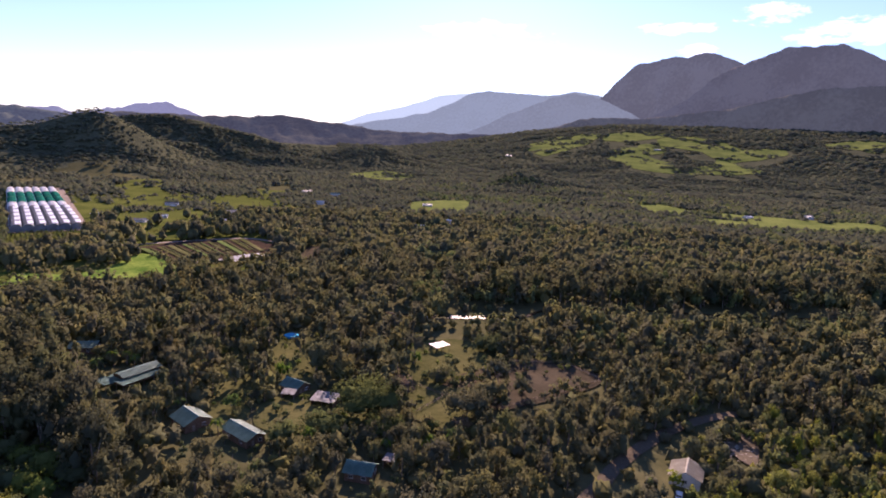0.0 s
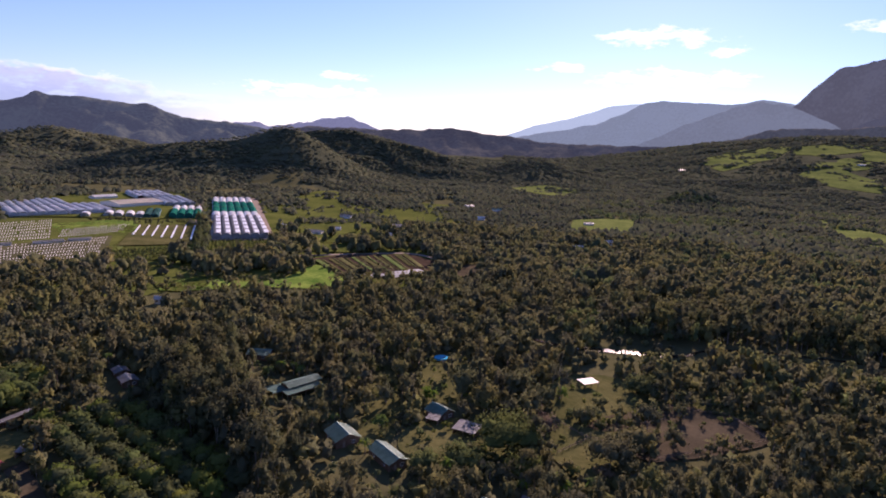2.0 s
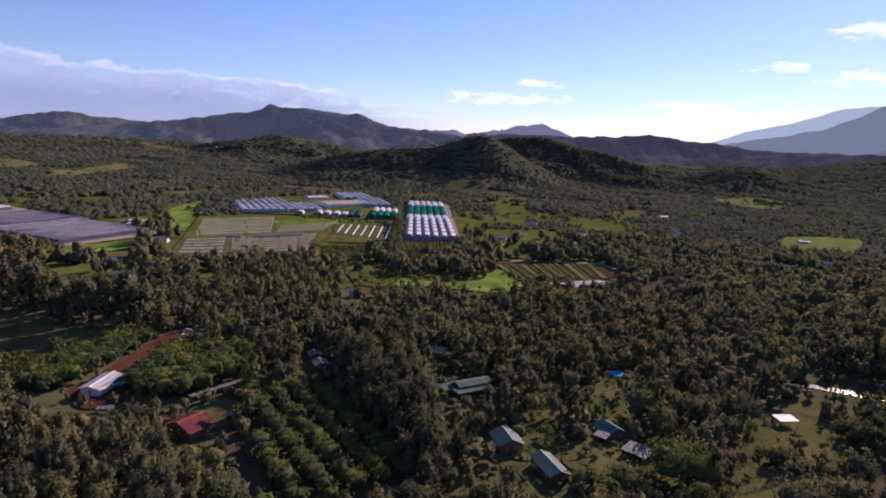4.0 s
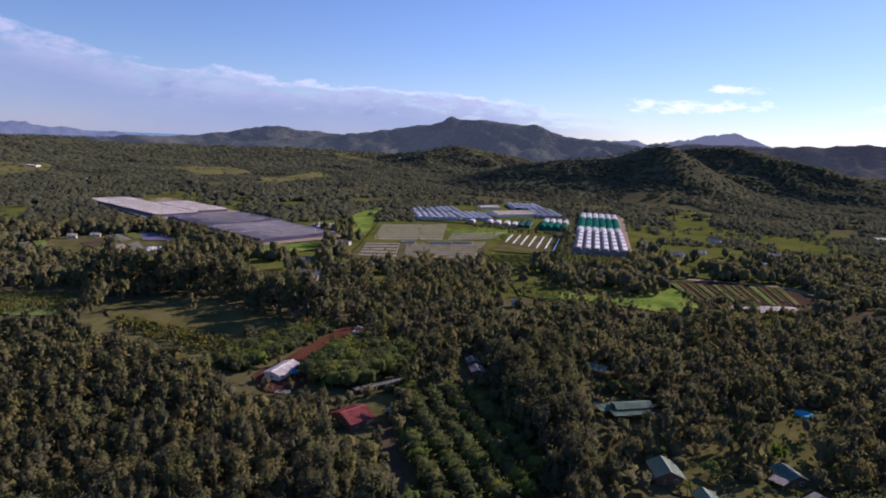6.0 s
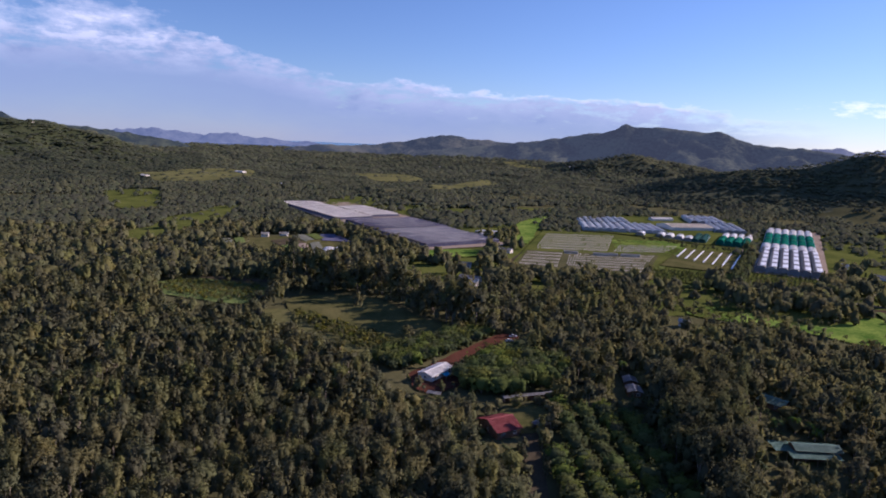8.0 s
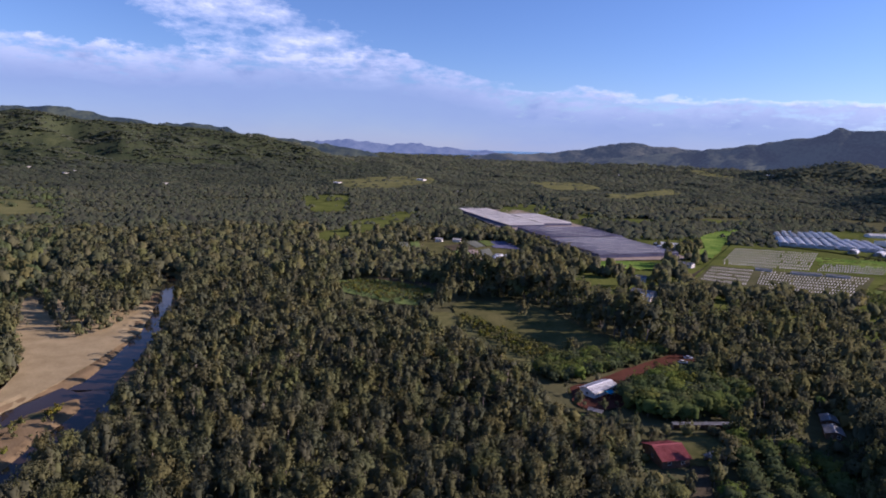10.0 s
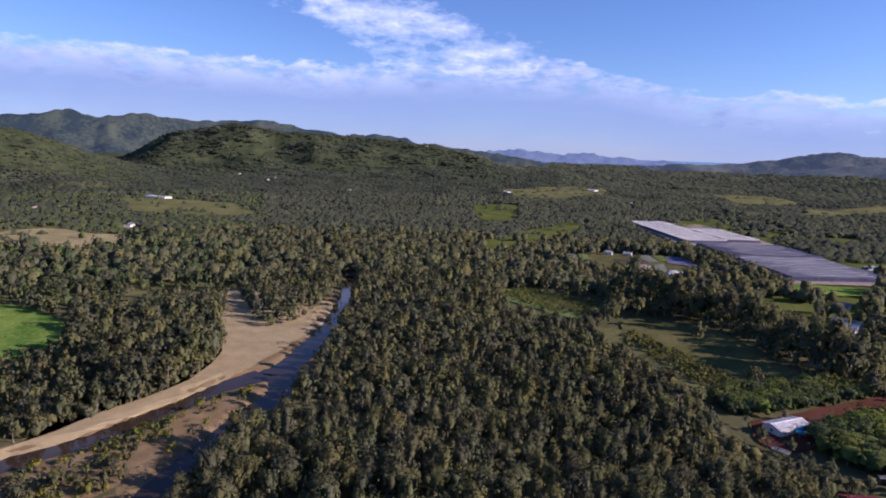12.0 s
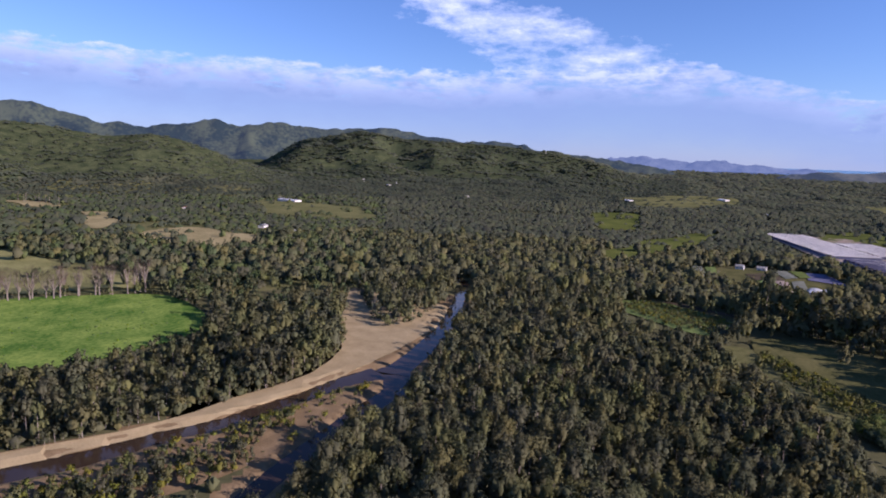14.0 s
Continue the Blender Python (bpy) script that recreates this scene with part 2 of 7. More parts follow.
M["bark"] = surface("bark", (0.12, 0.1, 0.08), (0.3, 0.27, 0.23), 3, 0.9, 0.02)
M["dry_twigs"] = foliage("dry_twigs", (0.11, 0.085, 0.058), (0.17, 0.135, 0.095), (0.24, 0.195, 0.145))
M["scrub"] = surface("hill_scrub", (0.055, 0.062, 0.038), (0.1, 0.105, 0.062), 0.012, 0.95, 1.5, second=10)
M["olive"] = surface("olive_hill_scrub", (0.034, 0.046, 0.022), (0.08, 0.092, 0.042), 0.03, 0.95, 2.0, second=10, spread=0.2)
M["weeds"] = surface("weedy_ground", (0.06, 0.07, 0.024), (0.17, 0.16, 0.07), 0.02, 0.95, 0.3, second=14)
M["hill_wood"] = surface("hill_wood_floor", (0.03, 0.042, 0.022), (0.066, 0.076, 0.038), 0.012, 0.95, 1.5, second=10)
M["pale_grass"] = surface("grazed_grass", (0.12, 0.125, 0.045), (0.26, 0.25, 0.1), 0.03, 0.9, 0.15, second=14)
M["meadow"] = surface("pale_meadow", (0.08, 0.088, 0.032), (0.17, 0.165, 0.07), 0.02, 0.9, 0.15, second=15)
M["hill_grass"] = surface("hill_grass", (0.075, 0.105, 0.03), (0.175, 0.205, 0.062), 0.02, 0.9, 0.3, second=12)
M["dry_straw"] = surface("dry_straw", (0.17, 0.148, 0.066), (0.34, 0.29, 0.145), 0.03, 0.9, 0.15, second=12)
M["soil"] = surface("forest_floor", (0.06, 0.064, 0.03), (0.115, 0.11, 0.055), 0.02, 0.95, 0.3, second=14)
M["grass"] = surface("meadow_grass", (0.045, 0.064, 0.016), (0.125, 0.138, 0.036), 0.03, 0.9, 0.15, second=20)
M["lush"] = surface("lush_grass", (0.055, 0.12, 0.02), (0.2, 0.27, 0.055), 0.045, 0.9, 0.4, second=11, spread=0.25)
M["dry_grass"] = surface("dry_grass", (0.048, 0.056, 0.02), (0.13, 0.122, 0.05), 0.06, 0.9, 0.15, second=10)
M["sand"] = surface("river_sand", (0.235, 0.185, 0.098), (0.365, 0.295, 0.165), 0.12, 0.9, 0.12, second=12)
M["mud"] = surface("damp_silt", (0.125, 0.09, 0.048), (0.24, 0.175, 0.095), 0.15, 0.8, 0.1, second=10)
M["dirt"] = surface("red_dirt", (0.048, 0.041, 0.028), (0.1, 0.083, 0.055), 0.08, 0.95, 0.1, second=12)
M["laterite"] = surface("laterite", (0.06, 0.027, 0.019), (0.115, 0.05, 0.035), 0.08, 0.95, 0.1, second=12)
M["road_earth"] = surface("pale_road_earth", (0.085, 0.07, 0.05), (0.16, 0.132, 0.095), 0.1, 0.95, 0.1, second=12)
M["track"] = surface("grey_track", (0.2, 0.16, 0.13), (0.32, 0.27, 0.22), 0.15, 0.95, 0.05, second=12)
M["plough"] = surface("ploughed_soil", (0.035, 0.026, 0.02), (0.085, 0.06, 0.042), 0.12, 0.95, 0.15, second=10)
M["crop"] = surface("crop_rows", (0.07, 0.11, 0.03), (0.16, 0.2, 0.07), 0.2, 0.9, 0.15, second=8)

# ---- terrain ----


def value_noise(x, y, seed=0):
    xi, yi = np.floor(x).astype(np.int64), np.floor(y).astype(np.int64)
    fx, fy = x - xi, y - yi
    fx, fy = fx * fx * (3 - 2 * fx), fy * fy * (3 - 2 * fy)

    def lattice(a, b):
        v = np.sin(a * 127.1 + b * 311.7 + seed * 74.7) * 43758.5453
        return v - np.floor(v)

    return (lattice(xi, yi) * (1 - fx) + lattice(xi + 1, yi) * fx) * (1 - fy) + (lattice(xi, yi + 1) * (1 - fx) + lattice(xi + 1, yi + 1) * fx) * fy


def fbm(x, y, octaves=4, seed=0):
    out, amp, total = 0.0, 1.0, 0.0
    for k in range(octaves):
        out, total = out + amp * value_noise(x * 2 ** k, y * 2 ** k, seed + k), total + amp
        amp *= 0.5
    return out / total


def smooth(t):
    t = np.clip(t, 0, 1)
    return t * t * (3 - 2 * t)


def soft_curve(a, keys):
    """A line through (bearing, value) keys with its corners rounded."""
    ka, kv = zip(*sorted(keys))
    return sum(np.interp(a + d, ka, kv) for d in (-0.7, -0.35, 0.0, 0.35, 0.7)) / 5


# wooded ridges of the valley: bearing and height keys, distance, slope widths in front and behind
NURSERY_HILL = (((40, 0), (37, 32), (35, 50), (32.7, 62), (30.4, 70), (28.6, 78), (25.9, 86), (24.3, 103), (23.1, 118), (21.9, 125), (20.6, 119), (19.3, 97), (18, 72), (16.5, 48), (15, 26), (13.5, 8), (12, 0)), 1600, 175, 260)
BACK_HILL = (((25, 0), (22, 60), (20, 104), (18.6, 113), (17.5, 121), (16.4, 123), (14.9, 114), (13.7, 108), (11.3, 86), (8.2, 64), (4.5, 36), (2, 36), (-2, 38), (-6, 0)), 1950, 200, 400)
VALLEY_KNOLL = (((4, 0), (1, 42), (-1.3, 58), (-3.5, 40), (-7, 12), (-10, 0)), 1950, 260, 300)
SMALL_KNOLL = (((-11.5, 0), (-13, 26), (-14.4, 36), (-16, 24), (-19, 8), (-22, 0)), 1380, 90, 130)
OLIVE_HILL = (((150, 150), (140, 160), (133, 150), (130, 143), (126.2, 116), (123.5, 131), (120.7, 113), (117.6, 72), (114.3, 22), (111, 0)), 2200, 420, 400)
WOODED_SPUR = (((116, 0), (113.7, 50), (111.5, 128), (109.3, 158), (105.7, 186), (102.4, 160), (99.6, 155), (96.8, 150), (92.9, 136), (88.9, 124), (84.2, 74), (82.2, 36), (79, 0)), 2950, 440, 300)
FAR_KNOLL = (((48, 0), (42.7, 60), (39.1, 86), (34, 44), (29, 0)), 2700, 350, 250)
RIDGES = (NURSERY_HILL, BACK_HILL, VALLEY_KNOLL, SMALL_KNOLL, OLIVE_HILL, WOODED_SPUR, FAR_KNOLL)
# middle line and half width of the river: the stream, and its two arms round the islet
STREAM = ((-1100, -240, 2), (-883, -156, 2), (-790, -119, 2.2), (-607, -75, 2.4), (-504, -48, 3), (-476, -37, 4), (-387, -33, 5), (-333, -35, 5.5), (-292, -40, 6), (-262, -46, 7))
ARM_WEST = ((-262, -52, 8), (-245, -67, 5.5), (-228, -75, 4.5), (-212, -86, 4.5), (-197, -94, 5), (-187, -105, 5.5), (-176, -115, 6), (-166, -122, 6), (-157, -131, 6.5), (-148, -142, 6.5), (-120, -176, 7), (-60, -260, 8))
ARM_EAST = ((-262, -44, 7), (-242, -40, 5.5), (-218, -48, 5), (-192, -55, 4.5), (-170, -60, 4.5), (-140, -65, 4.5), (-110, -80, 6), (-80, -130, 6))


def line_depth(x, y, line):
    """How far inside the banks of a winding line a place lies: 1 in the middle, 0 at the bank."""
    best = np.full(np.shape(x), -9.0)
    for (ax, ay, aw), (bx, by, bw) in zip(line, line[1:]):
        dx, dy = bx - ax, by - ay
        t = np.clip(((x - ax) * dx + (y - ay) * dy) / (dx * dx + dy * dy), 0, 1)
        d = np.hypot(x - ax - t * dx, y - ay - t * dy)
        best = np.maximum(best, 1 - d / (aw + t * (bw - aw)))
    return best


def river_depth(x, y):
    return np.maximum(np.maximum(line_depth(x, y, STREAM), line_depth(x, y, ARM_WEST)), line_depth(x, y, ARM_EAST))


def ground_z(x, y):
    x, y = np.asarray(x, float), np.asarray(y, float)
    r, a = np.hypot(x, y), np.degrees(np.arctan2(-x, y))
    z = 72 * smooth((r - 1500) / 3400) * (1 - 0.45 * smooth((a - 54) / 8) * smooth((90 - a) / 8))
    z = z + 160 * smooth((r - 1300) / 2000) * smooth((-a - 1) / 24) * smooth((a + 120) / 40)
    spur = fbm(x / 190, y / 190, 4, 3)
    for keys, dist, front, back in RIDGES:
        h = soft_curve(a, keys)
        d = r - dist
        s = np.where(d < 0, -d / front, d / back) / 1.9
        s = s + 0.35 * (spur - 0.5) * np.clip(s * 2, 0, 1)
        if dist > 1500:
            # gullies between the spurs of the higher hills
            warp = 120 * (fbm(x / 380, y / 380, 2, 77) - 0.5)
            folds = 1 - np.abs(2 * fbm((x + warp) / 300, (y - warp) / 300, 4, 78) - 1) ** 0.8
            h = h * (1 - (0.95 if dist > 2400 else 0.3 if dist > 2000 else 0.5) * (1 - folds) * np.sin(np.clip(s, 0, 1) * math.pi) ** 0.7)
        z = np.maximum(z, h * (1 - smooth(s)) + 0.3 * z)
    z = z + (fbm(x / 90, y / 90, 3, 9) - 0.5) * 14 * smooth((r - 700) / 900)
    inside = river_depth(x, y)
    z = z - 1.7 * smooth((inside + 0.25) / 0.6)
    return z


def link(name, verts, quads, materials, index=None, parent=None, smooth_faces=False, tone_values=None, normals=None):
    """A mesh object out of arrays of four-sided faces."""
    me = bpy.data.meshes.new(name)
    verts, quads = np.ascontiguousarray(verts, np.float32), np.ascontiguousarray(quads, np.int32)
    me.vertices.add(len(verts))
    me.vertices.foreach_set("co", verts.ravel())
    me.loops.add(quads.size)
    me.loops.foreach_set("vertex_index", quads.ravel())
    me.polygons.add(len(quads))
    me.polygons.foreach_set("loop_start", np.arange(0, quads.size, 4, dtype=np.int32))
    for m in materials:
        me.materials.append(m)
    if index is not None:
        me.polygons.foreach_set("material_index", np.ascontiguousarray(index, np.int32))
    me.polygons.foreach_set("use_smooth", np.full(len(quads), smooth_faces or normals is not None))
    if normals is not None:
        me.attributes.new("custom_normal", "FLOAT_VECTOR", "POINT").data.foreach_set("vector", np.ascontiguousarray(normals, np.float32).ravel())
    if tone_values is not None:
        me.attributes.new("tone", "FLOAT", "POINT").data.foreach_set("value", np.ascontiguousarray(tone_values, np.float32))
    me.update(calc_edges=True)
    ob = new(name, me)
    ob.parent = parent
    return ob


def grid_quads(rows, cols, closed=False):
    i, j = np.meshgrid(np.arange(rows - 1), np.arange(cols if closed else cols - 1), indexing="ij")
    k = (j + 1) % cols
    return np.stack([i * cols + j, i * cols + k, (i + 1) * cols + k, (i + 1) * cols + j], -1).reshape(-1, 4)


bearings = np.concatenate([np.arange(-50, 140, 0.5), np.arange(140, 310, 4.0)])
rings = np.concatenate([[0.0, 8.0], np.arange(20, 120, 12), np.arange(120, 520, 4), np.geomspace(520, 4950, 110)])
rr, aa = np.meshgrid(rings, np.radians(bearings), indexing="ij")
gx, gy = -np.sin(aa) * rr, np.cos(aa) * rr
sheet_heights = ground_z(gx, gy)
verts = np.stack([gx, gy, sheet_heights], -1).reshape(-1, 3)
ga = np.degrees(aa) + 5 * (fbm(gx / 80, gy / 80, 3, 41) - 0.5)
gr = rr * (1 + 0.25 * (fbm(gx / 120, gy / 120, 3, 42) - 0.5))
cover_kind = np.where(gr > 1250, 1, 0)
cover_kind = np.where((ga > 6) & (ga < 63) & (gr > 430) & (gr < 1050), 2, cover_kind)
cover_kind = np.where((ga > 103) & (ga < 141) & (gr > 430) & (gr < 1500), 4, cover_kind)
cover_kind = np.where((ga > 112) & (gr > 1600), 3, cover_kind)
bare_slope = fbm(gx / 130, gy / 130, 3, 91)
cover_kind = np.where((ga > 80) & (ga < 112) & (gr > 2000) & (bare_slope > 0.76), 3, cover_kind)
cover_kind = np.where((ga > 77) & (ga < 114) & (gr > 2000) & (cover_kind == 1), 7, cover_kind)
cover_kind = np.where((river_depth(gx, gy) > -0.9) & (rr < 430), 6, cover_kind)[:-1].ravel()
ground = link("ground", verts, grid_quads(len(rings), len(bearings), True)[:, ::-1], [M["soil"], M["scrub"], M["grass"], M["olive"], M["weeds"], M["meadow"], M["mud"], M["hill_wood"]], cover_kind, smooth_faces=True)
tagged(ground, "valley floor of brown earth and low scrub rising into hills", "ground", kind="structure")


def sheet_z(x, y):
    """The height of the ground sheet itself, between its corners."""
    r, a = np.hypot(x, y), np.degrees(np.arctan2(-np.asarray(x, float), y))
    i = np.clip(np.searchsorted(rings, r) - 1, 0, len(rings) - 2)
    n = 380
    f = np.clip((a + 50) / 0.5, 0, n - 1.001)
    j = f.astype(int)
    u, v = np.clip((r - rings[i]) / (rings[i + 1] - rings[i]), 0, 1), f - j
    z = sheet_heights
    return (z[i, j] * (1 - v) + z[i, j + 1] * v) * (1 - u) + (z[i + 1, j] * (1 - v) + z[i + 1, j + 1] * v) * u


def smooth_ring(points, steps=5):
    """A closed outline with rounded corners (Catmull-Rom)."""
    p, out = np.array(points, float), []
    for k in range(len(p)):
        a, b, c, d = p[k - 1], p[k], p[(k + 1) % len(p)], p[(k + 2) % len(p)]
        for s in range(steps):
            t = s / steps
            out.append(0.5 * (2 * b + (c - a) * t + (2 * a - 5 * b + 4 * c - d) * t * t + (3 * b - a - 3 * c + d) * t ** 3))
    return np.array(out)


def inside_ring(x, y, ring):
    out = np.zeros(np.shape(x), bool)
    for (ax, ay), (bx, by) in zip(ring, np.roll(ring, -1, 0)):
        cross = (ay > y) != (by > y)
        with np.errstate(divide="ignore", invalid="ignore"):
            out ^= cross & (x < (bx - ax) * (y - ay) / (by - ay) + ax)
    return out


CLEAR = []       # outlines with no wild trees


def patch(name, points, material, label, category, lift=0.25, rough_edge=1.5, step=9.0, rounded=True, clear=True, slope=None, grow=0.0, nearer=None):
    """A piece of open ground draped over the terrain."""
    ring = smooth_ring(points) if rounded else np.array(points, float)
    if rough_edge:
        far_off = np.hypot(*ring.mean(0))
        wave, amp = max(7.0, far_off / 28), max(rough_edge, 0.022 * (far_off - 250))
        ring = ring + amp * 2 * (np.stack([fbm(ring[:, 0] / wave, ring[:, 1] / wave, 3, 5), fbm(ring[:, 0] / wave, ring[:, 1] / wave, 3, 8)], -1) - 0.5)
    r = np.hypot(ring[:, 0], ring[:, 1])
    if r.mean() > 600 and (name == "field" or nearer):
        # open ground goes on towards the near side, behind the belts of trees
        ring = ring * np.where(r < r.mean(), nearer or (0.92 if r.mean() < 1200 else 1.0), 1.0)[:, None]
    if clear:
        CLEAR.append(ring)
    if grow:
        t = np.roll(ring, -1, 0) - np.roll(ring, 1, 0)
        side = np.stack([t[:, 1], -t[:, 0]], -1) / np.linalg.norm(t, axis=1)[:, None]
        area = np.sum(ring[:, 0] * np.roll(ring[:, 1], -1) - ring[:, 1] * np.roll(ring[:, 0], -1))
        ring = ring + side * grow * np.sign(area)
    if slope is None:
        slope = 0.0012 if r.mean() < 1100 else 0.0005
    bm = bmesh.new()
    bm.faces.new([bm.verts.new((x, y, 0)) for x, y in ring])
    bmesh.ops.triangulate(bm, faces=bm.faces[:])
    size = max(np.ptp(ring[:, 0]), np.ptp(ring[:, 1]))
    for _ in range(9):
        long_edges = [e for e in bm.edges if e.calc_length() > max(step, size / 30)]
        if not long_edges:
            break
        bmesh.ops.subdivide_edges(bm, edges=long_edges, cuts=1)
        bmesh.ops.triangulate(bm, faces=[f for f in bm.faces if len(f.verts) > 3])
    bm.normal_update()
    co = np.array([v.co for v in bm.verts])
    z = sheet_z(co[:, 0], co[:, 1]) + lift + slope * np.hypot(co[:, 0], co[:, 1])
    for v, h in zip(bm.verts, z):
        v.co.z = h
    for f in bm.faces:
        if f.normal.z < 0:
            f.normal_flip()
    me = bpy.data.meshes.new(name)
    bm.to_mesh(me)
    bm.free()
    me.materials.append(material)
    return tagged(new(name, me), label, category, kind="structure")


def ribbon(name, line, material, label, category, lift=0.3, flat_z=None):
    """A strip along a winding line with half widths, draped or level."""
    p = np.array(line, float)
    out = []
    for k in range(len(p) - 1):
        a, b, c, d = p[max(k - 1, 0)], p[k], p[k + 1], p[min(k + 2, len(p) - 1)]
        for s in range(8):
            t = s / 8
            out.append(0.5 * (2 * b + (c - a) * t + (2 * a - 5 * b + 4 * c - d) * t * t + (3 * b - a - 3 * c + d) * t ** 3))
    p = np.array(out + [p[-1]])
    tan = np.gradient(p[:, :2], axis=0)
    nrm = np.stack([-tan[:, 1], tan[:, 0]], -1) / np.linalg.norm(tan, axis=1)[:, None]
    side = np.linspace(-1, 1, 7)
    xy = p[:, None, :2] + nrm[:, None] * p[:, None, 2:] * side[None, :, None]
    z = np.full(xy.shape[:2], flat_z) if flat_z is not None else sheet_z(xy[..., 0], xy[..., 1]) + lift
    q = grid_quads(len(p), 7)
    ob = link(name, np.concatenate([xy, z[..., None]], -1).reshape(-1, 3), q[:, ::-1], [material], smooth_faces=True)
    return tagged(ob, label, category, kind="structure")


# ---- far mountains ----


# glow puts distance haze into the material as emission; far ranges also bluer
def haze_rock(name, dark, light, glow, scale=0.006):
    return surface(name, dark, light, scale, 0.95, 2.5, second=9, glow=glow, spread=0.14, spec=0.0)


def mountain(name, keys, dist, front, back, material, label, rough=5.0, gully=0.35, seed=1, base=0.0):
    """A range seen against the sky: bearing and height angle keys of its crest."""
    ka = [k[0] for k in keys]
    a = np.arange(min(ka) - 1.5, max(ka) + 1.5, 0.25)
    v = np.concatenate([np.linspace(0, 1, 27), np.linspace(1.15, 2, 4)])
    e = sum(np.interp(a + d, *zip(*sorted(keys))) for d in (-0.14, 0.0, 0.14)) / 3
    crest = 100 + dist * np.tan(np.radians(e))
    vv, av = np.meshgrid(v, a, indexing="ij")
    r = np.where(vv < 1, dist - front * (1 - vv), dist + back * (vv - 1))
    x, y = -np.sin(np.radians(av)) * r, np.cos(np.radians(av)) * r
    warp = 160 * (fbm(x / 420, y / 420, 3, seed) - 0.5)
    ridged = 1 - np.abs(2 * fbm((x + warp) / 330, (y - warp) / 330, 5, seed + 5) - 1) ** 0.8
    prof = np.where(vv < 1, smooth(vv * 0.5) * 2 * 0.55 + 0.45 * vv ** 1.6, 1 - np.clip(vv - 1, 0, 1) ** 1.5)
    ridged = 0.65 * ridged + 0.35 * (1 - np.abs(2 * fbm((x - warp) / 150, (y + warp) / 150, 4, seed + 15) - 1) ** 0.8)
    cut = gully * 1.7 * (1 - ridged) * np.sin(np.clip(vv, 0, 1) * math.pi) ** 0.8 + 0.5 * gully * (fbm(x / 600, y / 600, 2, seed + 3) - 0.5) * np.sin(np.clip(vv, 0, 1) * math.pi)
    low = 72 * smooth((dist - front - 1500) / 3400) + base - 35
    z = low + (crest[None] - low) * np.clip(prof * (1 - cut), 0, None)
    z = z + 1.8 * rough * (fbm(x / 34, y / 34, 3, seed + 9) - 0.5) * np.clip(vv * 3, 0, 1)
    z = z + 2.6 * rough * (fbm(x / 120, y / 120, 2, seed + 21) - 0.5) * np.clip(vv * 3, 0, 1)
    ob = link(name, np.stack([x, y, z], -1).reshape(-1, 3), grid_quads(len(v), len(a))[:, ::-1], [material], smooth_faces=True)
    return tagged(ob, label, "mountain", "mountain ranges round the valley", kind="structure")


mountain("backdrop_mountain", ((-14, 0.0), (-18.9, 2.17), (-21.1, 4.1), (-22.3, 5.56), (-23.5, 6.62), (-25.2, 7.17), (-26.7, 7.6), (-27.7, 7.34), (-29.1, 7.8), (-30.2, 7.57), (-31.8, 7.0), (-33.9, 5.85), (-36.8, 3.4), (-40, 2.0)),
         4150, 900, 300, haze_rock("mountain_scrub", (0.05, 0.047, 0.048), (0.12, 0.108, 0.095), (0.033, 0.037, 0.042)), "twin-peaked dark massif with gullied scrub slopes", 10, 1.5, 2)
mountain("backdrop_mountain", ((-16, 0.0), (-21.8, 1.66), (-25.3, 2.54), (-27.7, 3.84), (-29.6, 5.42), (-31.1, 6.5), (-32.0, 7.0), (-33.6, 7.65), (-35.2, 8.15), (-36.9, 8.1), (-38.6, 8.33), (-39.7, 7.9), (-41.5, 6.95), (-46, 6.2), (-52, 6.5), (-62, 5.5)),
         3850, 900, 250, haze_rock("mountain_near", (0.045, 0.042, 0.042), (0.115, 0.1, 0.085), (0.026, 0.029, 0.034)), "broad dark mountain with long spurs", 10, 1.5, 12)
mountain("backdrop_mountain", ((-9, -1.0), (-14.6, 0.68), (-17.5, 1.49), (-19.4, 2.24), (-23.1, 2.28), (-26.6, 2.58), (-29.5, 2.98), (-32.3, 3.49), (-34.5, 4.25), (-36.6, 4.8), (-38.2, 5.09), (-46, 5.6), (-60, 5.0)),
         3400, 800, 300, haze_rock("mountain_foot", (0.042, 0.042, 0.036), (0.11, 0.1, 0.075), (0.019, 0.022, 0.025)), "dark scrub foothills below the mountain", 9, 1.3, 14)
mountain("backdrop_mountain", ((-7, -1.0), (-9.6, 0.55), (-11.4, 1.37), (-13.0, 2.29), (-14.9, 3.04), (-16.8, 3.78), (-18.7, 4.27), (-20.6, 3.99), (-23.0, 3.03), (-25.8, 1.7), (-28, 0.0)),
         3950, 500, 200, haze_rock("mountain_grey_haze", (0.05, 0.052, 0.058), (0.1, 0.1, 0.1), (0.064, 0.08, 0.088)), "spur turned grey-blue by haze before the hazy range", 8, 0.7, 16)
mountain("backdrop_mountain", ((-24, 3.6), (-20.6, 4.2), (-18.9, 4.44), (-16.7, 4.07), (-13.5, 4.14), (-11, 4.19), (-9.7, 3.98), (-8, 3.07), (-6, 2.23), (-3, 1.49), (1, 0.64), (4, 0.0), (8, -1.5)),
         4450, 700, 200, haze_rock("mountain_blue_haze", (0.055, 0.058, 0.066), (0.1, 0.1, 0.105), (0.08, 0.104, 0.115)), "hazy blue range at the valley's head", 6, 0.4, 3)
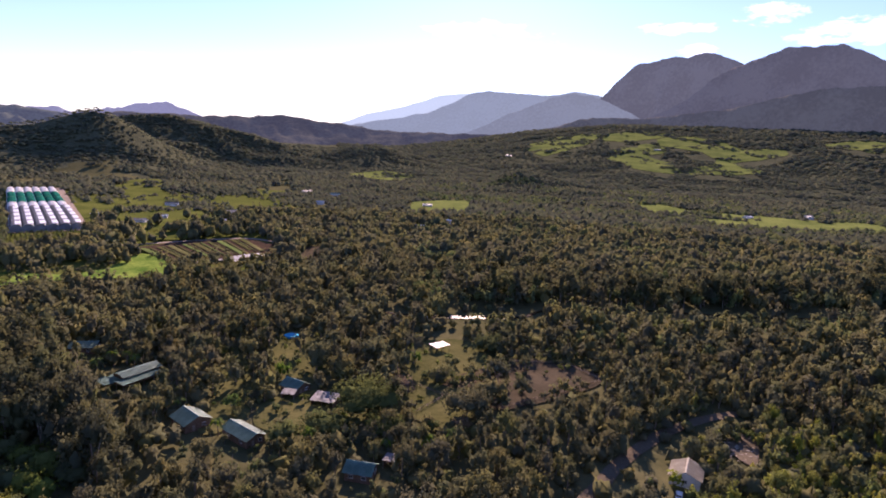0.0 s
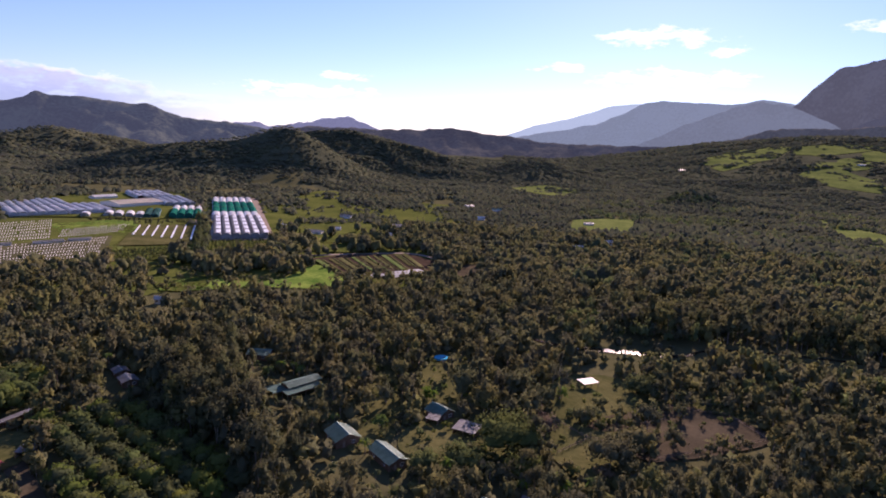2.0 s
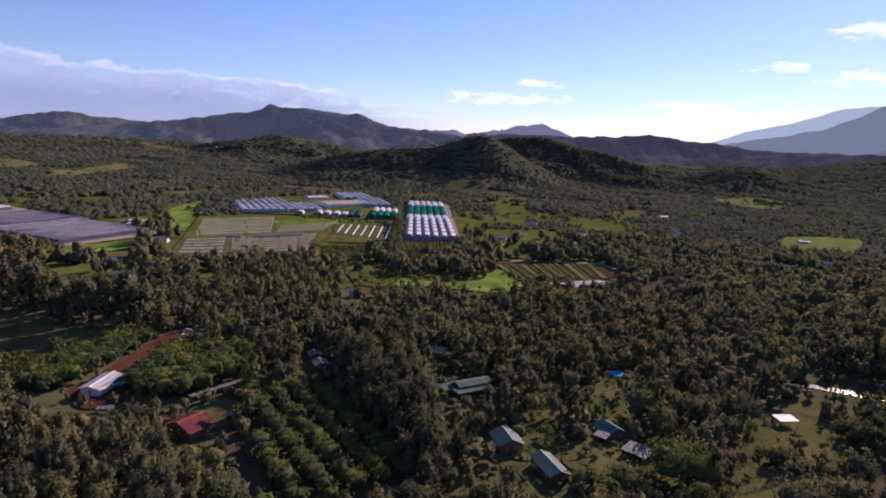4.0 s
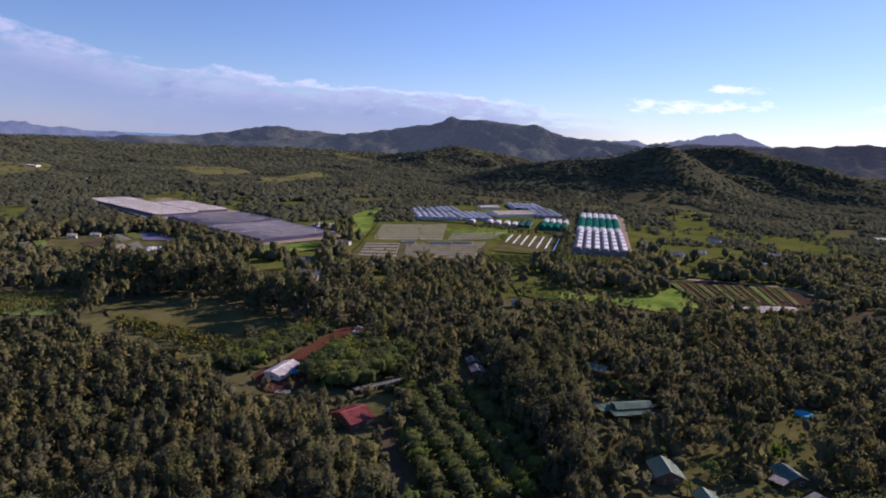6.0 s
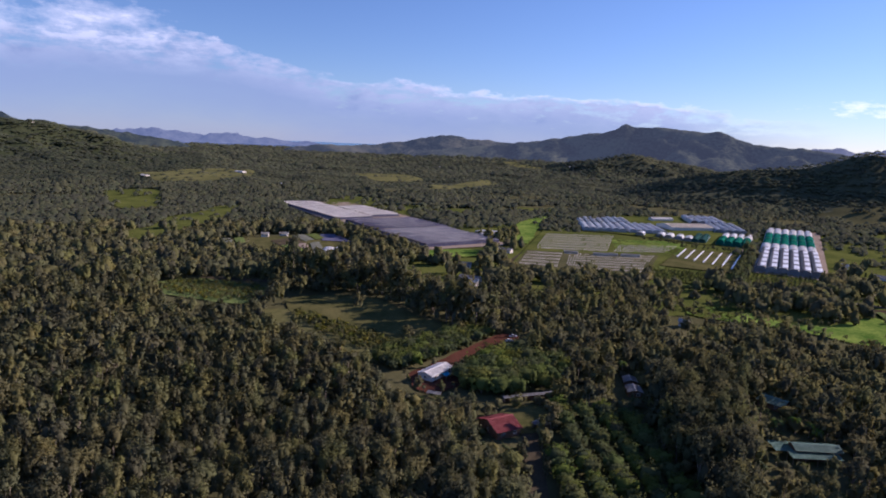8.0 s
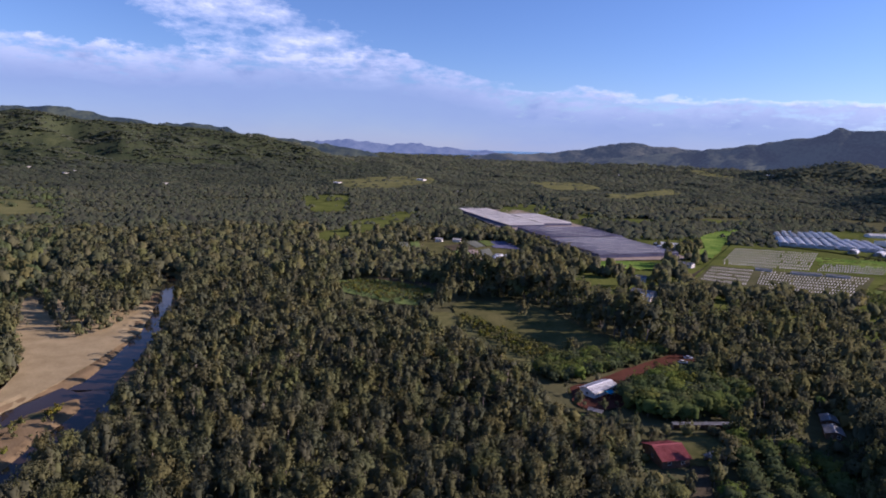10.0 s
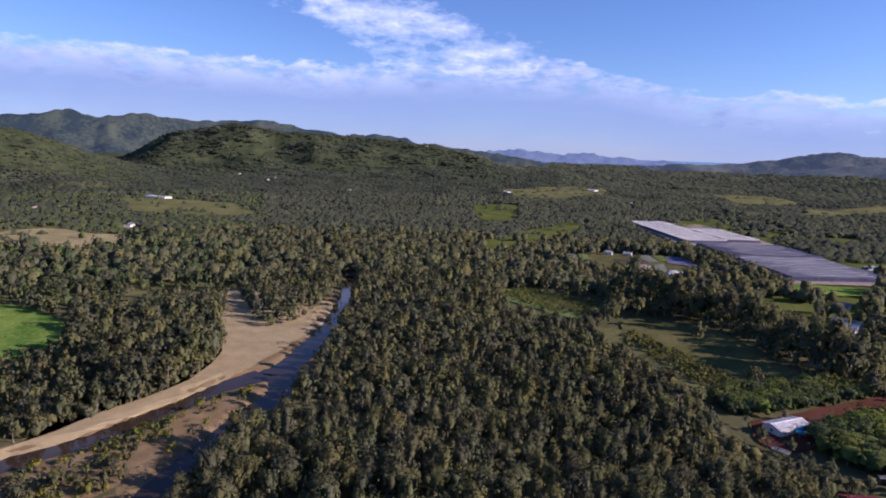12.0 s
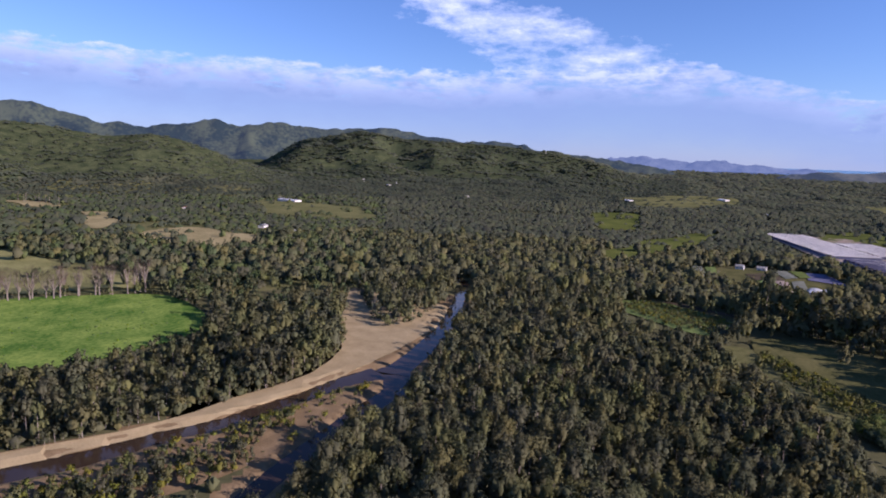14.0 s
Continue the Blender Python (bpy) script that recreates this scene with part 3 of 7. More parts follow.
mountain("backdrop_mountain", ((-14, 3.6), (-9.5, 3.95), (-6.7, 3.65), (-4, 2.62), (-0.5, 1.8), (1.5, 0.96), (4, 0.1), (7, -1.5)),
         4800, 120, 60, haze_rock("mountain_pale_haze", (0.1, 0.11, 0.13), (0.12, 0.13, 0.15), (0.17, 0.222, 0.238)), "palest far mountain almost lost in haze", 4, 0.2, 4)
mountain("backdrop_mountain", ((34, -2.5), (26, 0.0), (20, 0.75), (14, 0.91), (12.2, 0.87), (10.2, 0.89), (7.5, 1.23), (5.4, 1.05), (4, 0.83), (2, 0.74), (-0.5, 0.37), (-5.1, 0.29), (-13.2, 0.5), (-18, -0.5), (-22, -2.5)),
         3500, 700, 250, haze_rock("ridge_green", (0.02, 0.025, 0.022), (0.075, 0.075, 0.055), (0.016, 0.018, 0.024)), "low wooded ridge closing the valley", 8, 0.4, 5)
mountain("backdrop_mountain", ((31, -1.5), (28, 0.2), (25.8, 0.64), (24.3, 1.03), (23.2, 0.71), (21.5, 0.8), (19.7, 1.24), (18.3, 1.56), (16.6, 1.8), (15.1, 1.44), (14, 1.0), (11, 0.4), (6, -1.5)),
         4300, 400, 200, haze_rock("knoll_blue_haze", (0.04, 0.05, 0.06), (0.07, 0.08, 0.09), (0.075, 0.085, 0.115)), "jagged hills, blue with haze, far beyond the nursery", 18, 0.3, 6)
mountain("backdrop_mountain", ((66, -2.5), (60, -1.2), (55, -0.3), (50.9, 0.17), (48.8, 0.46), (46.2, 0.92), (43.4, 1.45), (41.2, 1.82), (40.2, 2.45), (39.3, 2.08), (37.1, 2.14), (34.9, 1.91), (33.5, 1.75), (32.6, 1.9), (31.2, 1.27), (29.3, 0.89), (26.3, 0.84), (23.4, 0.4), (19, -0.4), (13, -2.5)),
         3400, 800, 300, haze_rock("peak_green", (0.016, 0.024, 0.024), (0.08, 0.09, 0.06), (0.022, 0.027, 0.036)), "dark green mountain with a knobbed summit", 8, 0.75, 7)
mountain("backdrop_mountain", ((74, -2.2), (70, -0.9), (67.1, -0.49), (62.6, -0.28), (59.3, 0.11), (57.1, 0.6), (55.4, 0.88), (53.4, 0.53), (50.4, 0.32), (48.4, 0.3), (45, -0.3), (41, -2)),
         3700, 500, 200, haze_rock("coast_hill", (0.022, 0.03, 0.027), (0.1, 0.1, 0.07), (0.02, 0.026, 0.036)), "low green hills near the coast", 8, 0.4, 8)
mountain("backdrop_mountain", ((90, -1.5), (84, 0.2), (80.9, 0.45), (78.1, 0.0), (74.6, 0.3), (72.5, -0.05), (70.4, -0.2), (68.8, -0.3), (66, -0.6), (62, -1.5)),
         4500, 300, 150, haze_rock("cape_blue_haze", (0.04, 0.05, 0.06), (0.07, 0.08, 0.09), (0.06, 0.08, 0.13)), "capes, blue with haze, along the far shore", 14, 0.2, 9)
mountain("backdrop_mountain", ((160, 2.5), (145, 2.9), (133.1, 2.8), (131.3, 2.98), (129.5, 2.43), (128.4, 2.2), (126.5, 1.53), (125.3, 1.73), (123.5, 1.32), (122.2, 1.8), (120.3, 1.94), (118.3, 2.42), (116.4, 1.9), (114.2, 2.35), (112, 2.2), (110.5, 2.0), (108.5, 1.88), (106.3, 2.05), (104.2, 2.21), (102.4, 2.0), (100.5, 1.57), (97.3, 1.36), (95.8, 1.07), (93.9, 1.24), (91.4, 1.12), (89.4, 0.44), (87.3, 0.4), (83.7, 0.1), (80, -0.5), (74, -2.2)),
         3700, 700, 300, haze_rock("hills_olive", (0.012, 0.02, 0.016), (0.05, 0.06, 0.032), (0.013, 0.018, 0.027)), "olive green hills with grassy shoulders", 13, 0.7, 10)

# the sea beyond the coast
M["sea"] = surface("sea_water", (0.02, 0.06, 0.12), (0.03, 0.08, 0.15), 0.01, 0.15, 0.2, spec=0.5)
sea_a = np.radians(np.arange(58, 84, 1.0))
sea_r = np.array([3850.0, 4400.0, 4940.0])
sr, sa = np.meshgrid(sea_r, sea_a, indexing="ij")
sea = link("water_sea", np.stack([-np.sin(sa) * sr, np.cos(sa) * sr, 22 + 56 * (sr - 3850) / 1090], -1).reshape(-1, 3), grid_quads(3, len(sea_a))[:, ::-1], [M["sea"]])
tagged(sea, "blue strip of open sea on the horizon", "sea", kind="structure")

# ---- water, sand and open ground ----


def water_material():
    m = bpy.data.materials.new("river_water")
    m.use_nodes = True
    n, l = m.node_tree.nodes, m.node_tree.links
    b = n["Principled BSDF"]
    b.inputs["Base Color"].default_value = (0.034, 0.023, 0.015, 1)
    b.inputs["Roughness"].default_value, b.inputs["IOR"].default_value, b.inputs["Specular IOR Level"].default_value = 0.06, 1.33, 0.25
    t, ns, bp = n.new("ShaderNodeTexCoord"), n.new("ShaderNodeTexNoise"), n.new("ShaderNodeBump")
    ns.inputs["Scale"].default_value, ns.inputs["Detail"].default_value = 0.9, 4
    bp.inputs["Strength"].default_value, bp.inputs["Distance"].default_value = 0.2, 0.06
    l.new(t.outputs["Object"], ns.inputs["Vector"])
    l.new(ns.outputs["Fac"], bp.inputs["Height"])
    l.new(bp.outputs[0], b.inputs["Normal"])
    return m


M["water"] = water_material()
M["ripple"] = water_material()
M["ripple"].name = "rippled_water"
M["ripple"].node_tree.nodes["Principled BSDF"].inputs["Roughness"].default_value = 0.1
M["ripple"].node_tree.nodes["Bump"].inputs["Strength"].default_value = 0.9
M["ripple"].node_tree.nodes["Noise Texture"].inputs["Scale"].default_value = 0.5
M["ripple"].node_tree.nodes["Principled BSDF"].inputs["Specular IOR Level"].default_value = 0.5
for line, label in ((STREAM, "slow dark river between wooded banks"), (ARM_WEST, "shallow river arm beside the sand bank"), (ARM_EAST, "deeper river arm under the trees")):
    ribbon("water_river", [(x, y, w * 1.25) for x, y, w in line], M["water"], label, "river", flat_z=-0.85 + 0.05 * (line is STREAM) - 0.05 * (line is ARM_EAST))
SAND_EDGE = ((-428, -116), (-392, -109), (-349, -98), (-305, -84), (-281, -79), (-255, -81), (-235, -89), (-217, -101), (-192, -115), (-181, -124), (-169, -137), (-146, -164), (-140, -160), (-156, -138), (-164, -131), (-175, -121), (-186, -112), (-196, -101), (-206, -94), (-222, -84), (-240, -74), (-256, -66), (-272, -59), (-290, -52), (-320, -44), (-345, -39), (-380, -38), (-395, -41))
CLEAR.append(smooth_ring(SAND_EDGE + ((-362, -50), (-338, -59), (-337, -71), (-373, -89), (-428, -110))))   # a tongue of woods stands on the upper end of the sand
patch("sand_bank", SAND_EDGE + ((-405, -62), (-425, -100)),
      M["sand"], "pale tan bank of river sand and gravel", "sand bank", lift=0.45, rough_edge=1.2, step=2.5, slope=0, clear=False)
ribbon("water_river", ((-20, 342, 1.2), (8, 328, 1.4), (30, 319, 2), (48, 318, 2.6), (62, 318, 3), (75, 318, 3), (88, 320, 1.6), (113, 336, 0.9), (170, 334, 1.4), (226, 322, 1.4), (285, 322, 1.4), (345, 330, 1.2)), M["ripple"], "glittering stretch of river seen between trees", "river", lift=0.35)
patch("sand_bank", ((-240, -50), (-226, -70), (-211, -81), (-194, -89), (-184, -99), (-173, -109), (-163, -115), (-152, -125), (-142, -138), (-126, -150), (-118, -140), (-135, -100), (-155, -78), (-178, -66), (-200, -60), (-222, -52)),
      M["mud"], "brown silt islet between two river arms", "islet", lift=0.12, rough_edge=1.5, step=2.5, slope=0)
PASTURE = smooth_ring(((-324, -320), (-367, -246), (-362, -214), (-325, -172), (-294, -164), (-254, -178), (-234, -190), (-226, -205), (-222, -240), (-250, -330)))
patch("field", ((-324, -320), (-367, -246), (-362, -214), (-325, -172), (-294, -164), (-254, -178), (-234, -190), (-226, -205), (-222, -240), (-250, -330)), M["lush"], "bright green pasture with rough tufts", "field", step=6)
patch("field", ((-490, -470), (-460, -400), (-441, -345), (-437, -308), (-402, -264), (-388, -258), (-374, -280), (-348, -314), (-342, -345), (-362, -400), (-420, -470)), M["pale_grass"], "yellow-green grazed field behind bare trees", "field")
patch("field", ((-619, -419), (-658, -428), (-692, -420), (-707, -384), (-679, -340), (-664, -287), (-629, -278), (-610, -292), (-585, -310), (-580, -345)), M["dry_straw"], "dry straw-coloured paddock", "field", nearer=0.98)
patch("field", ((-793, -625), (-815, -619), (-778, -570), (-756, -533), (-679, -501), (-669, -523)), M["dry_straw"], "small dry paddock among trees", "field", nearer=0.98)
patch("field", ((-917, -853), (-904, -748), (-868, -728), (-872, -801)), M["dry_straw"], "pale strip of bare ground beyond the farms", "field", nearer=0.98)
patch("field", ((-1160, -534), (-1050, -270), (-963, -290), (-1010, -447)), M["meadow"], "far green field beside a white barn", "field")
patch("field", ((-1690, 245), (-1920, 500), (-1722, 540), (-1400, 320)), M["meadow"], "far meadow with a white building", "field")
patch("field", ((-1730, 860), (-1660, 1010), (-1430, 890), (-1450, 760)), M["meadow"], "far meadow in the wooded plain", "field")
patch("field", ((-1250, 820), (-1440, 1130), (-1309, 1055), (-1170, 795)), M["meadow"], "far meadow strip in the wooded plain", "field")
patch("field", ((-2300, 1900), (-2060, 1850), (-1900, 1730), (-2120, 1740)), M["meadow"], "distant meadow under the knobbed mountain", "field")
patch("field", ((-1018, 488), (-960, 530), (-839, 407), (-900, 371)), M["grass"], "far plantation of low green rows", "field", rough_edge=2)
patch("field", ((-1148, 118), (-1195, 195), (-1045, 192), (-992, 123)), M["grass"], "far plantation strip among trees", "field", rough_edge=2)
patch("field", ((-745, 98), (-810, 168), (-926, 260), (-846, 247), (-729, 154), (-690, 105)), M["grass"], "plantation of low green rows in the woods", "field", rough_edge=2)
patch("field", ((470, 1040), (525, 925), (640, 830), (720, 800), (690, 735), (600, 715), (490, 730), (425, 770), (430, 900)), M["hill_grass"], "sunlit strip of valley pasture", "field", rough_edge=8, clear=False)
HILL_FIELDS = [smooth_ring(((-240, 690), (-180, 730), (-150, 640), (-215, 620))), smooth_ring(((-189, 580), (-152, 565), (-145, 542), (-181, 528))), smooth_ring(((470, 1040), (525, 925), (640, 830), (720, 800), (690, 735), (600, 715), (490, 730), (425, 770), (430, 900))), smooth_ring(((-368, 1043), (-340, 1105), (-225, 754), (-260, 747)))]
VALLEY_PASTURES = (((-26, 1440), (13, 1530), (128, 1510), (59, 1336)), ((73, 898), (159, 940), (134, 812), (75, 780)), ((480, 1100), (520, 900), (575, 804), (454, 756), (450, 903)),
             ((661, 2433), (957, 2600), (922, 2389), (724, 2134), (621, 2059)))
HILL_PASTURES = (((922, 2389), (1133, 2540), (1282, 2451), (992, 2260)), ((804, 1971), (927, 1943), (890, 1681), (842, 1618), (790, 1706)),
             ((1060, 2120), (1180, 2360), (1330, 2330), (1300, 1990), (1431, 1984), (1356, 1850), (1147, 1785), (1080, 1573), (900, 1620), (1120, 1842)), ((1640, 2060), (1840, 2030), (1700, 1850), (1625, 1945)), ((860, 2060), (1040, 2170), (1010, 2010), (900, 1990)))
for ring in VALLEY_PASTURES + HILL_PASTURES:
    patch("field", ring, M["hill_grass"], "sunlit yellow-green hillside pasture", "field", rough_edge=14, clear=False)
    HILL_FIELDS.append(smooth_ring(ring) * np.where(np.hypot(*smooth_ring(ring).T) < np.hypot(*smooth_ring(ring).T).mean(), 0.95, 1.0)[:, None])
patch("field", ((-168, 408), (-160, 474), (-119, 424), (-121, 402), (-178, 386), (-216, 362), (-230, 375), (-218, 401)), M["lush"], "green meadow edged by a market garden", "field")
patch("field", ((-189, 580), (-152, 565), (-145, 542), (-181, 528)), M["grass"], "small lawn before the market garden", "field", clear=False)
patch("field", ((-268, 420), (-213, 408), (-206, 369), (-229, 368)), M["grass"], "mown grass behind the woods", "field")
patch("field", ((-368, 1043), (-340, 1105), (-225, 754), (-260, 747)), M["grass"], "grass slope beside the large greenhouse", "field", rough_edge=10, clear=False)
patch("field", ((-240, 690), (-180, 730), (-150, 640), (-215, 620)), M["grass"], "grass with shade trees near farm sheds", "field", clear=False)
patch("field", ((-434, 275), (-412, 303), (-388, 276), (-405, 250)), M["grass"], "grass plot by the shade houses", "field")
patch("field", ((-490, 330), (-470, 384), (-445, 363), (-459, 318)), M["lush"], "bright lawn beside the shade houses", "field")
patch("field", ((-650, 590), (-668, 660), (-540, 505), (-560, 505)), M["lush"], "green strip along the nursery track", "field")
# dry_grass taken for its darkness: the shade of trees put into the ground colour
patch("field", ((-364, 145), (-362, 175), (-340, 198), (-289, 200), (-262, 202), (-252, 170), (-266, 154), (-300, 142), (-331, 138)), M["dry_grass"], "shaded meadow between woods", "field")
patch("field", ((-342, 118), (-340, 138), (-300, 144), (-262, 156), (-240, 154), (-236, 140), (-264, 130), (-300, 124)), M["weeds"], "weedy strip of low rows beside the meadow", "field", clear=False, lift=0.15)
patch("field", ((-440, 70), (-448, 106), (-408, 139), (-393, 145), (-366, 120), (-383, 98), (-414, 78)), M["crop"], "scrubby olive-green plot", "field", clear=False)
patch("lawn", ((15, 258), (24, 274), (40, 280), (58, 270), (66, 252), (52, 226), (44, 206), (30, 188), (20, 192), (14, 222), (19, 240)), M["dry_grass"], "patchy yellowed lawn round a white shelter", "lawn")
patch("yard", ((31, 226), (48, 242), (53, 236), (41, 222)), M["dirt"], "strip of bare earth on the lawn", "yard", lift=0.3, step=4)
patch("yard", ((62, 251), (87, 248), (98, 227), (52, 202), (47, 216)), M["dirt"], "fenced brown earth yard", "yard")
patch("yard", ((-36, 246), (-38, 281), (-24, 292), (-12, 252), (-26, 216)), M["dry_grass"], "bare dry lane between houses", "yard")
patch("yard", ((-52, 215), (-58, 252), (-53, 268), (-41, 232), (-38, 196), (-50, 188)), M["dry_grass"], "dry garden between houses", "yard")
patch("yard", ((-30, 215), (0, 222), (6, 200), (-12, 188), (-34, 192)), M["dry_grass"], "swept earth round houses", "yard")
patch("gravel_slope", ((122, 178), (132, 182), (129, 172), (120, 161), (117, 165), (118, 172)), M["road_earth"], "pale rubble slope above the dirt road", "gravel", step=4)
ribbon("road", ((30, 118, 2.2), (63, 149, 2.3), (75, 162, 2.3), (90, 175, 2.3), (108, 187, 2.3), (135, 197, 2.2), (190, 205, 2)), M["road_earth"], "rutted pale dirt road through trees", "road")
patch("yard", ((-222, 164), (-233, 192), (-241, 212), (-243, 226), (-232, 228), (-228, 212), (-223, 190), (-213, 166)), M["laterite"], "bare red laterite yard between orchards", "yard", step=4)
ribbon("road", ((-452, 112, 3), (-432, 136, 4), (-416, 154, 4), (-396, 152, 3)), M["dirt"], "bare brown lane behind a bush plot", "road")
ribbon("road", ((-95, 118, 3), (-106, 127, 3), (-145, 157, 3), (-160, 172, 3)), M["dirt"], "brown lane beside the orchard", "road")
ribbon("road", ((-170, 190, 1.5), (-173, 200, 2.5), (-175, 214, 2), (-172, 226, 1.5)), M["dry_grass"], "dry grass lane behind a long shed", "road")
ribbon("road", ((-552, 545, 4), (-470, 448, 4), (-405, 362, 4), (-370, 318, 3)), M["dirt"], "brown track along the nursery beds", "road")
ribbon("road", ((-500, 930, 4), (-385, 702, 4), (-300, 560, 4), (-262, 480, 3)), M["track"], "track beside the large greenhouse", "road")
ribbon("road", ((-400, 604, 3), (-345, 494, 5), (-318, 436, 4)), M["hill_grass"], "grass lane between nursery plots", "grass lane")
patch("field", ((-474, 572), (-446, 622), (-414, 628), (-404, 610), (-446, 552)), M["lush"], "bright lawn strip behind the nursery beds", "field", rounded=False, rough_edge=0)
ribbon("road", ((-185, 505, 3), (-140, 534, 3), (-96, 552, 3), (-60, 520, 3), (-50, 470, 3)), M["track"], "pale farm track round the market garden", "road")
patch("yard", ((-48, 512), (-30, 512), (-30, 474), (-46, 472)), M["dirt"], "bare red earth plot", "yard")
patch("garden", ((-171, 496), (-146, 526), (-96, 546), (-68, 520), (-66, 464), (-111, 454), (-126, 439)), M["plough"], "market garden of dark tilled strips", "garden", rounded=False, rough_edge=0)
patch("yard", ((64, 256), (64, 258), (80, 262), (100, 250), (96, 244)), M["dry_grass"], "rough grass by the yard", "yard")
patch("garden", ((-610, 145), (-620, 280), (-553, 286), (-485, 223), (-557, 163)), M["dry_grass"], "farm plots of mixed crops", "garden", rounded=False, rough_edge=0)
patch("nursery_ground", ((-560, 545), (-491, 612), (-396, 596), (-318, 440), (-392, 350)), M["grass"], "grassy ground between nursery beds", "field", rounded=False, rough_edge=0)
patch("nursery_ground", ((-452, 424), (-424, 458), (-378, 533), (-320, 442), (-364, 386), (-396, 360)), M["soil"], "brown tilled ground under the nearer nursery beds", "field", lift=0.5, rounded=False, rough_edge=0, clear=False)
SHRUB_PLOTS = (((-336, 470), (-297, 502), (-270, 453), (-308, 433)), ((-287, 538), (-238, 566), (-219, 520), (-259, 482)))
for quad in SHRUB_PLOTS:
    patch("garden", quad, M["grass"], "plot of low dark shrubs in rows", "garden", rounded=False, rough_edge=0)
patch("nursery_ground", ((-398, 604), (-346, 632), (-293, 522), (-346, 488)), M["dry_grass"], "pale tilled plot with white irrigation lines", "field", rounded=False, rough_edge=0)
patch("nursery_ground", ((-640, 740), (-610, 900), (-530, 920), (-385, 705), (-410, 650), (-500, 625), (-550, 596)), M["grass"], "worn ground round the greenhouses", "field", rounded=False, rough_edge=0)
patch("nursery_ground", ((-464, 894), (-408, 918), (-234, 572), (-292, 543)), M["track"], "levelled ground of the large greenhouse", "yard", clear=True, rounded=False, rough_edge=0)
patch("nursery_ground", ((-955, 340), (-930, 450), (-690, 452), (-485, 430), (-490, 325), (-700, 325)), M["track"], "levelled ground of the shade houses", "yard", rounded=False, rough_edge=0)
patch("yard", ((-165, 160), (-163, 174), (-151, 174), (-145, 158), (-150, 147)), M["dry_grass"], "yard of the red-roofed house", "yard")
patch("yard", ((-218, 150), (-216, 168), (-200, 172), (-192, 150), (-200, 142)), M["laterite"], "red earth round a blue-white shed", "yard")

# ---- trees ----
rng = np.random.default_rng(4)


def ball(n):
    """A ball of four-sided faces: each side of a cube cut n by n."""
    verts, quads = [], []
    g = np.linspace(-1, 1, n + 1)
    for axis in range(3):
        for s in (-1, 1):
            u, v = np.meshgrid(g, g, indexing="ij")
            p = np.stack([np.full(u.shape, s), u, v], -1) if s > 0 else np.stack([np.full(u.shape, s), v, u], -1)
            p = np.roll(p, axis, -1).reshape(-1, 3)
            quads.append(grid_quads(n + 1, n + 1) + len(verts) * (n + 1) ** 2)
            verts.append(p / np.linalg.norm(p, axis=1)[:, None])
    return np.concatenate(verts), np.concatenate(quads)


def tube(path, radii, sides):
    """A tapered limb along a path."""
    p = np.array(path, float)
    a = np.arange(sides) * 2 * math.pi / sides
    ring = np.stack([np.cos(a), np.sin(a), np.zeros(sides)], -1)
    v = (p[:, None] + ring[None] * np.array(radii)[:, None, None]).reshape(-1, 3)
    return v, grid_quads(len(p), sides, True)


def unit(v):
    return v / (np.linalg.norm(v, axis=1)[:, None] + 1e-6)


def leaf_quads(centres, out, size, thin=0.62, rise=0.0):
    """Small uneven four-cornered sprays of leaves at the given places, facing roughly outwards; rise: how far they stand on end."""
    n = len(centres)
    out = unit(out + rng.normal(size=(n, 3)) * 0.5)
    a = unit(np.cross(out, rng.normal(size=(n, 3))) + np.array([0, 0, rise]) - out * out[:, 2:] * rise)
    b = np.cross(out, a)
    s = size * rng.uniform(0.6, 1.35, (n, 1))
    j = rng.uniform(0.7, 1.25, (4, n, 1))
    bow = out * s * 0.22
    v = np.stack([centres + a * s * 0.56 * j[0] - bow, centres + b * s * 0.56 * thin * j[1], centres - a * s * 0.56 * j[2] - bow, centres - b * s * 0.56 * thin * j[3]], 1).reshape(-1, 3)
    return v, np.arange(4 * n).reshape(-1, 4)


def join(pieces):
    """One shape out of (verts, quads, normals, material) pieces."""
    n, quads = 0, []
    for v, q, m, i in pieces:
        quads.append(q + n)
        n += len(v)
    return np.concatenate([p[0] for p in pieces]), np.concatenate(quads), np.concatenate([np.full(len(p[1]), p[3]) for p in pieces]), np.concatenate([p[2] for p in pieces])


def limb(path, radii, sides):
    v, q = tube(path, radii, sides)
    return v, q, unit(v * np.array([1, 1, 0]) - np.array([*np.mean(v[:, :2], 0), 0]) + rng.normal(0, 0.02, v.shape)), 0


def turned_cube():
    """The eight corners of a cube in a chance turn, blown up to a ball."""
    v, q = ball(1)
    v, inv = np.unique(np.round(v, 4), axis=0, return_inverse=True)
    m = np.linalg.qr(rng.normal(size=(3, 3)))[0]
    m = m * np.sign(np.linalg.det(m))
    return v @ m.T, inv.ravel()[q]


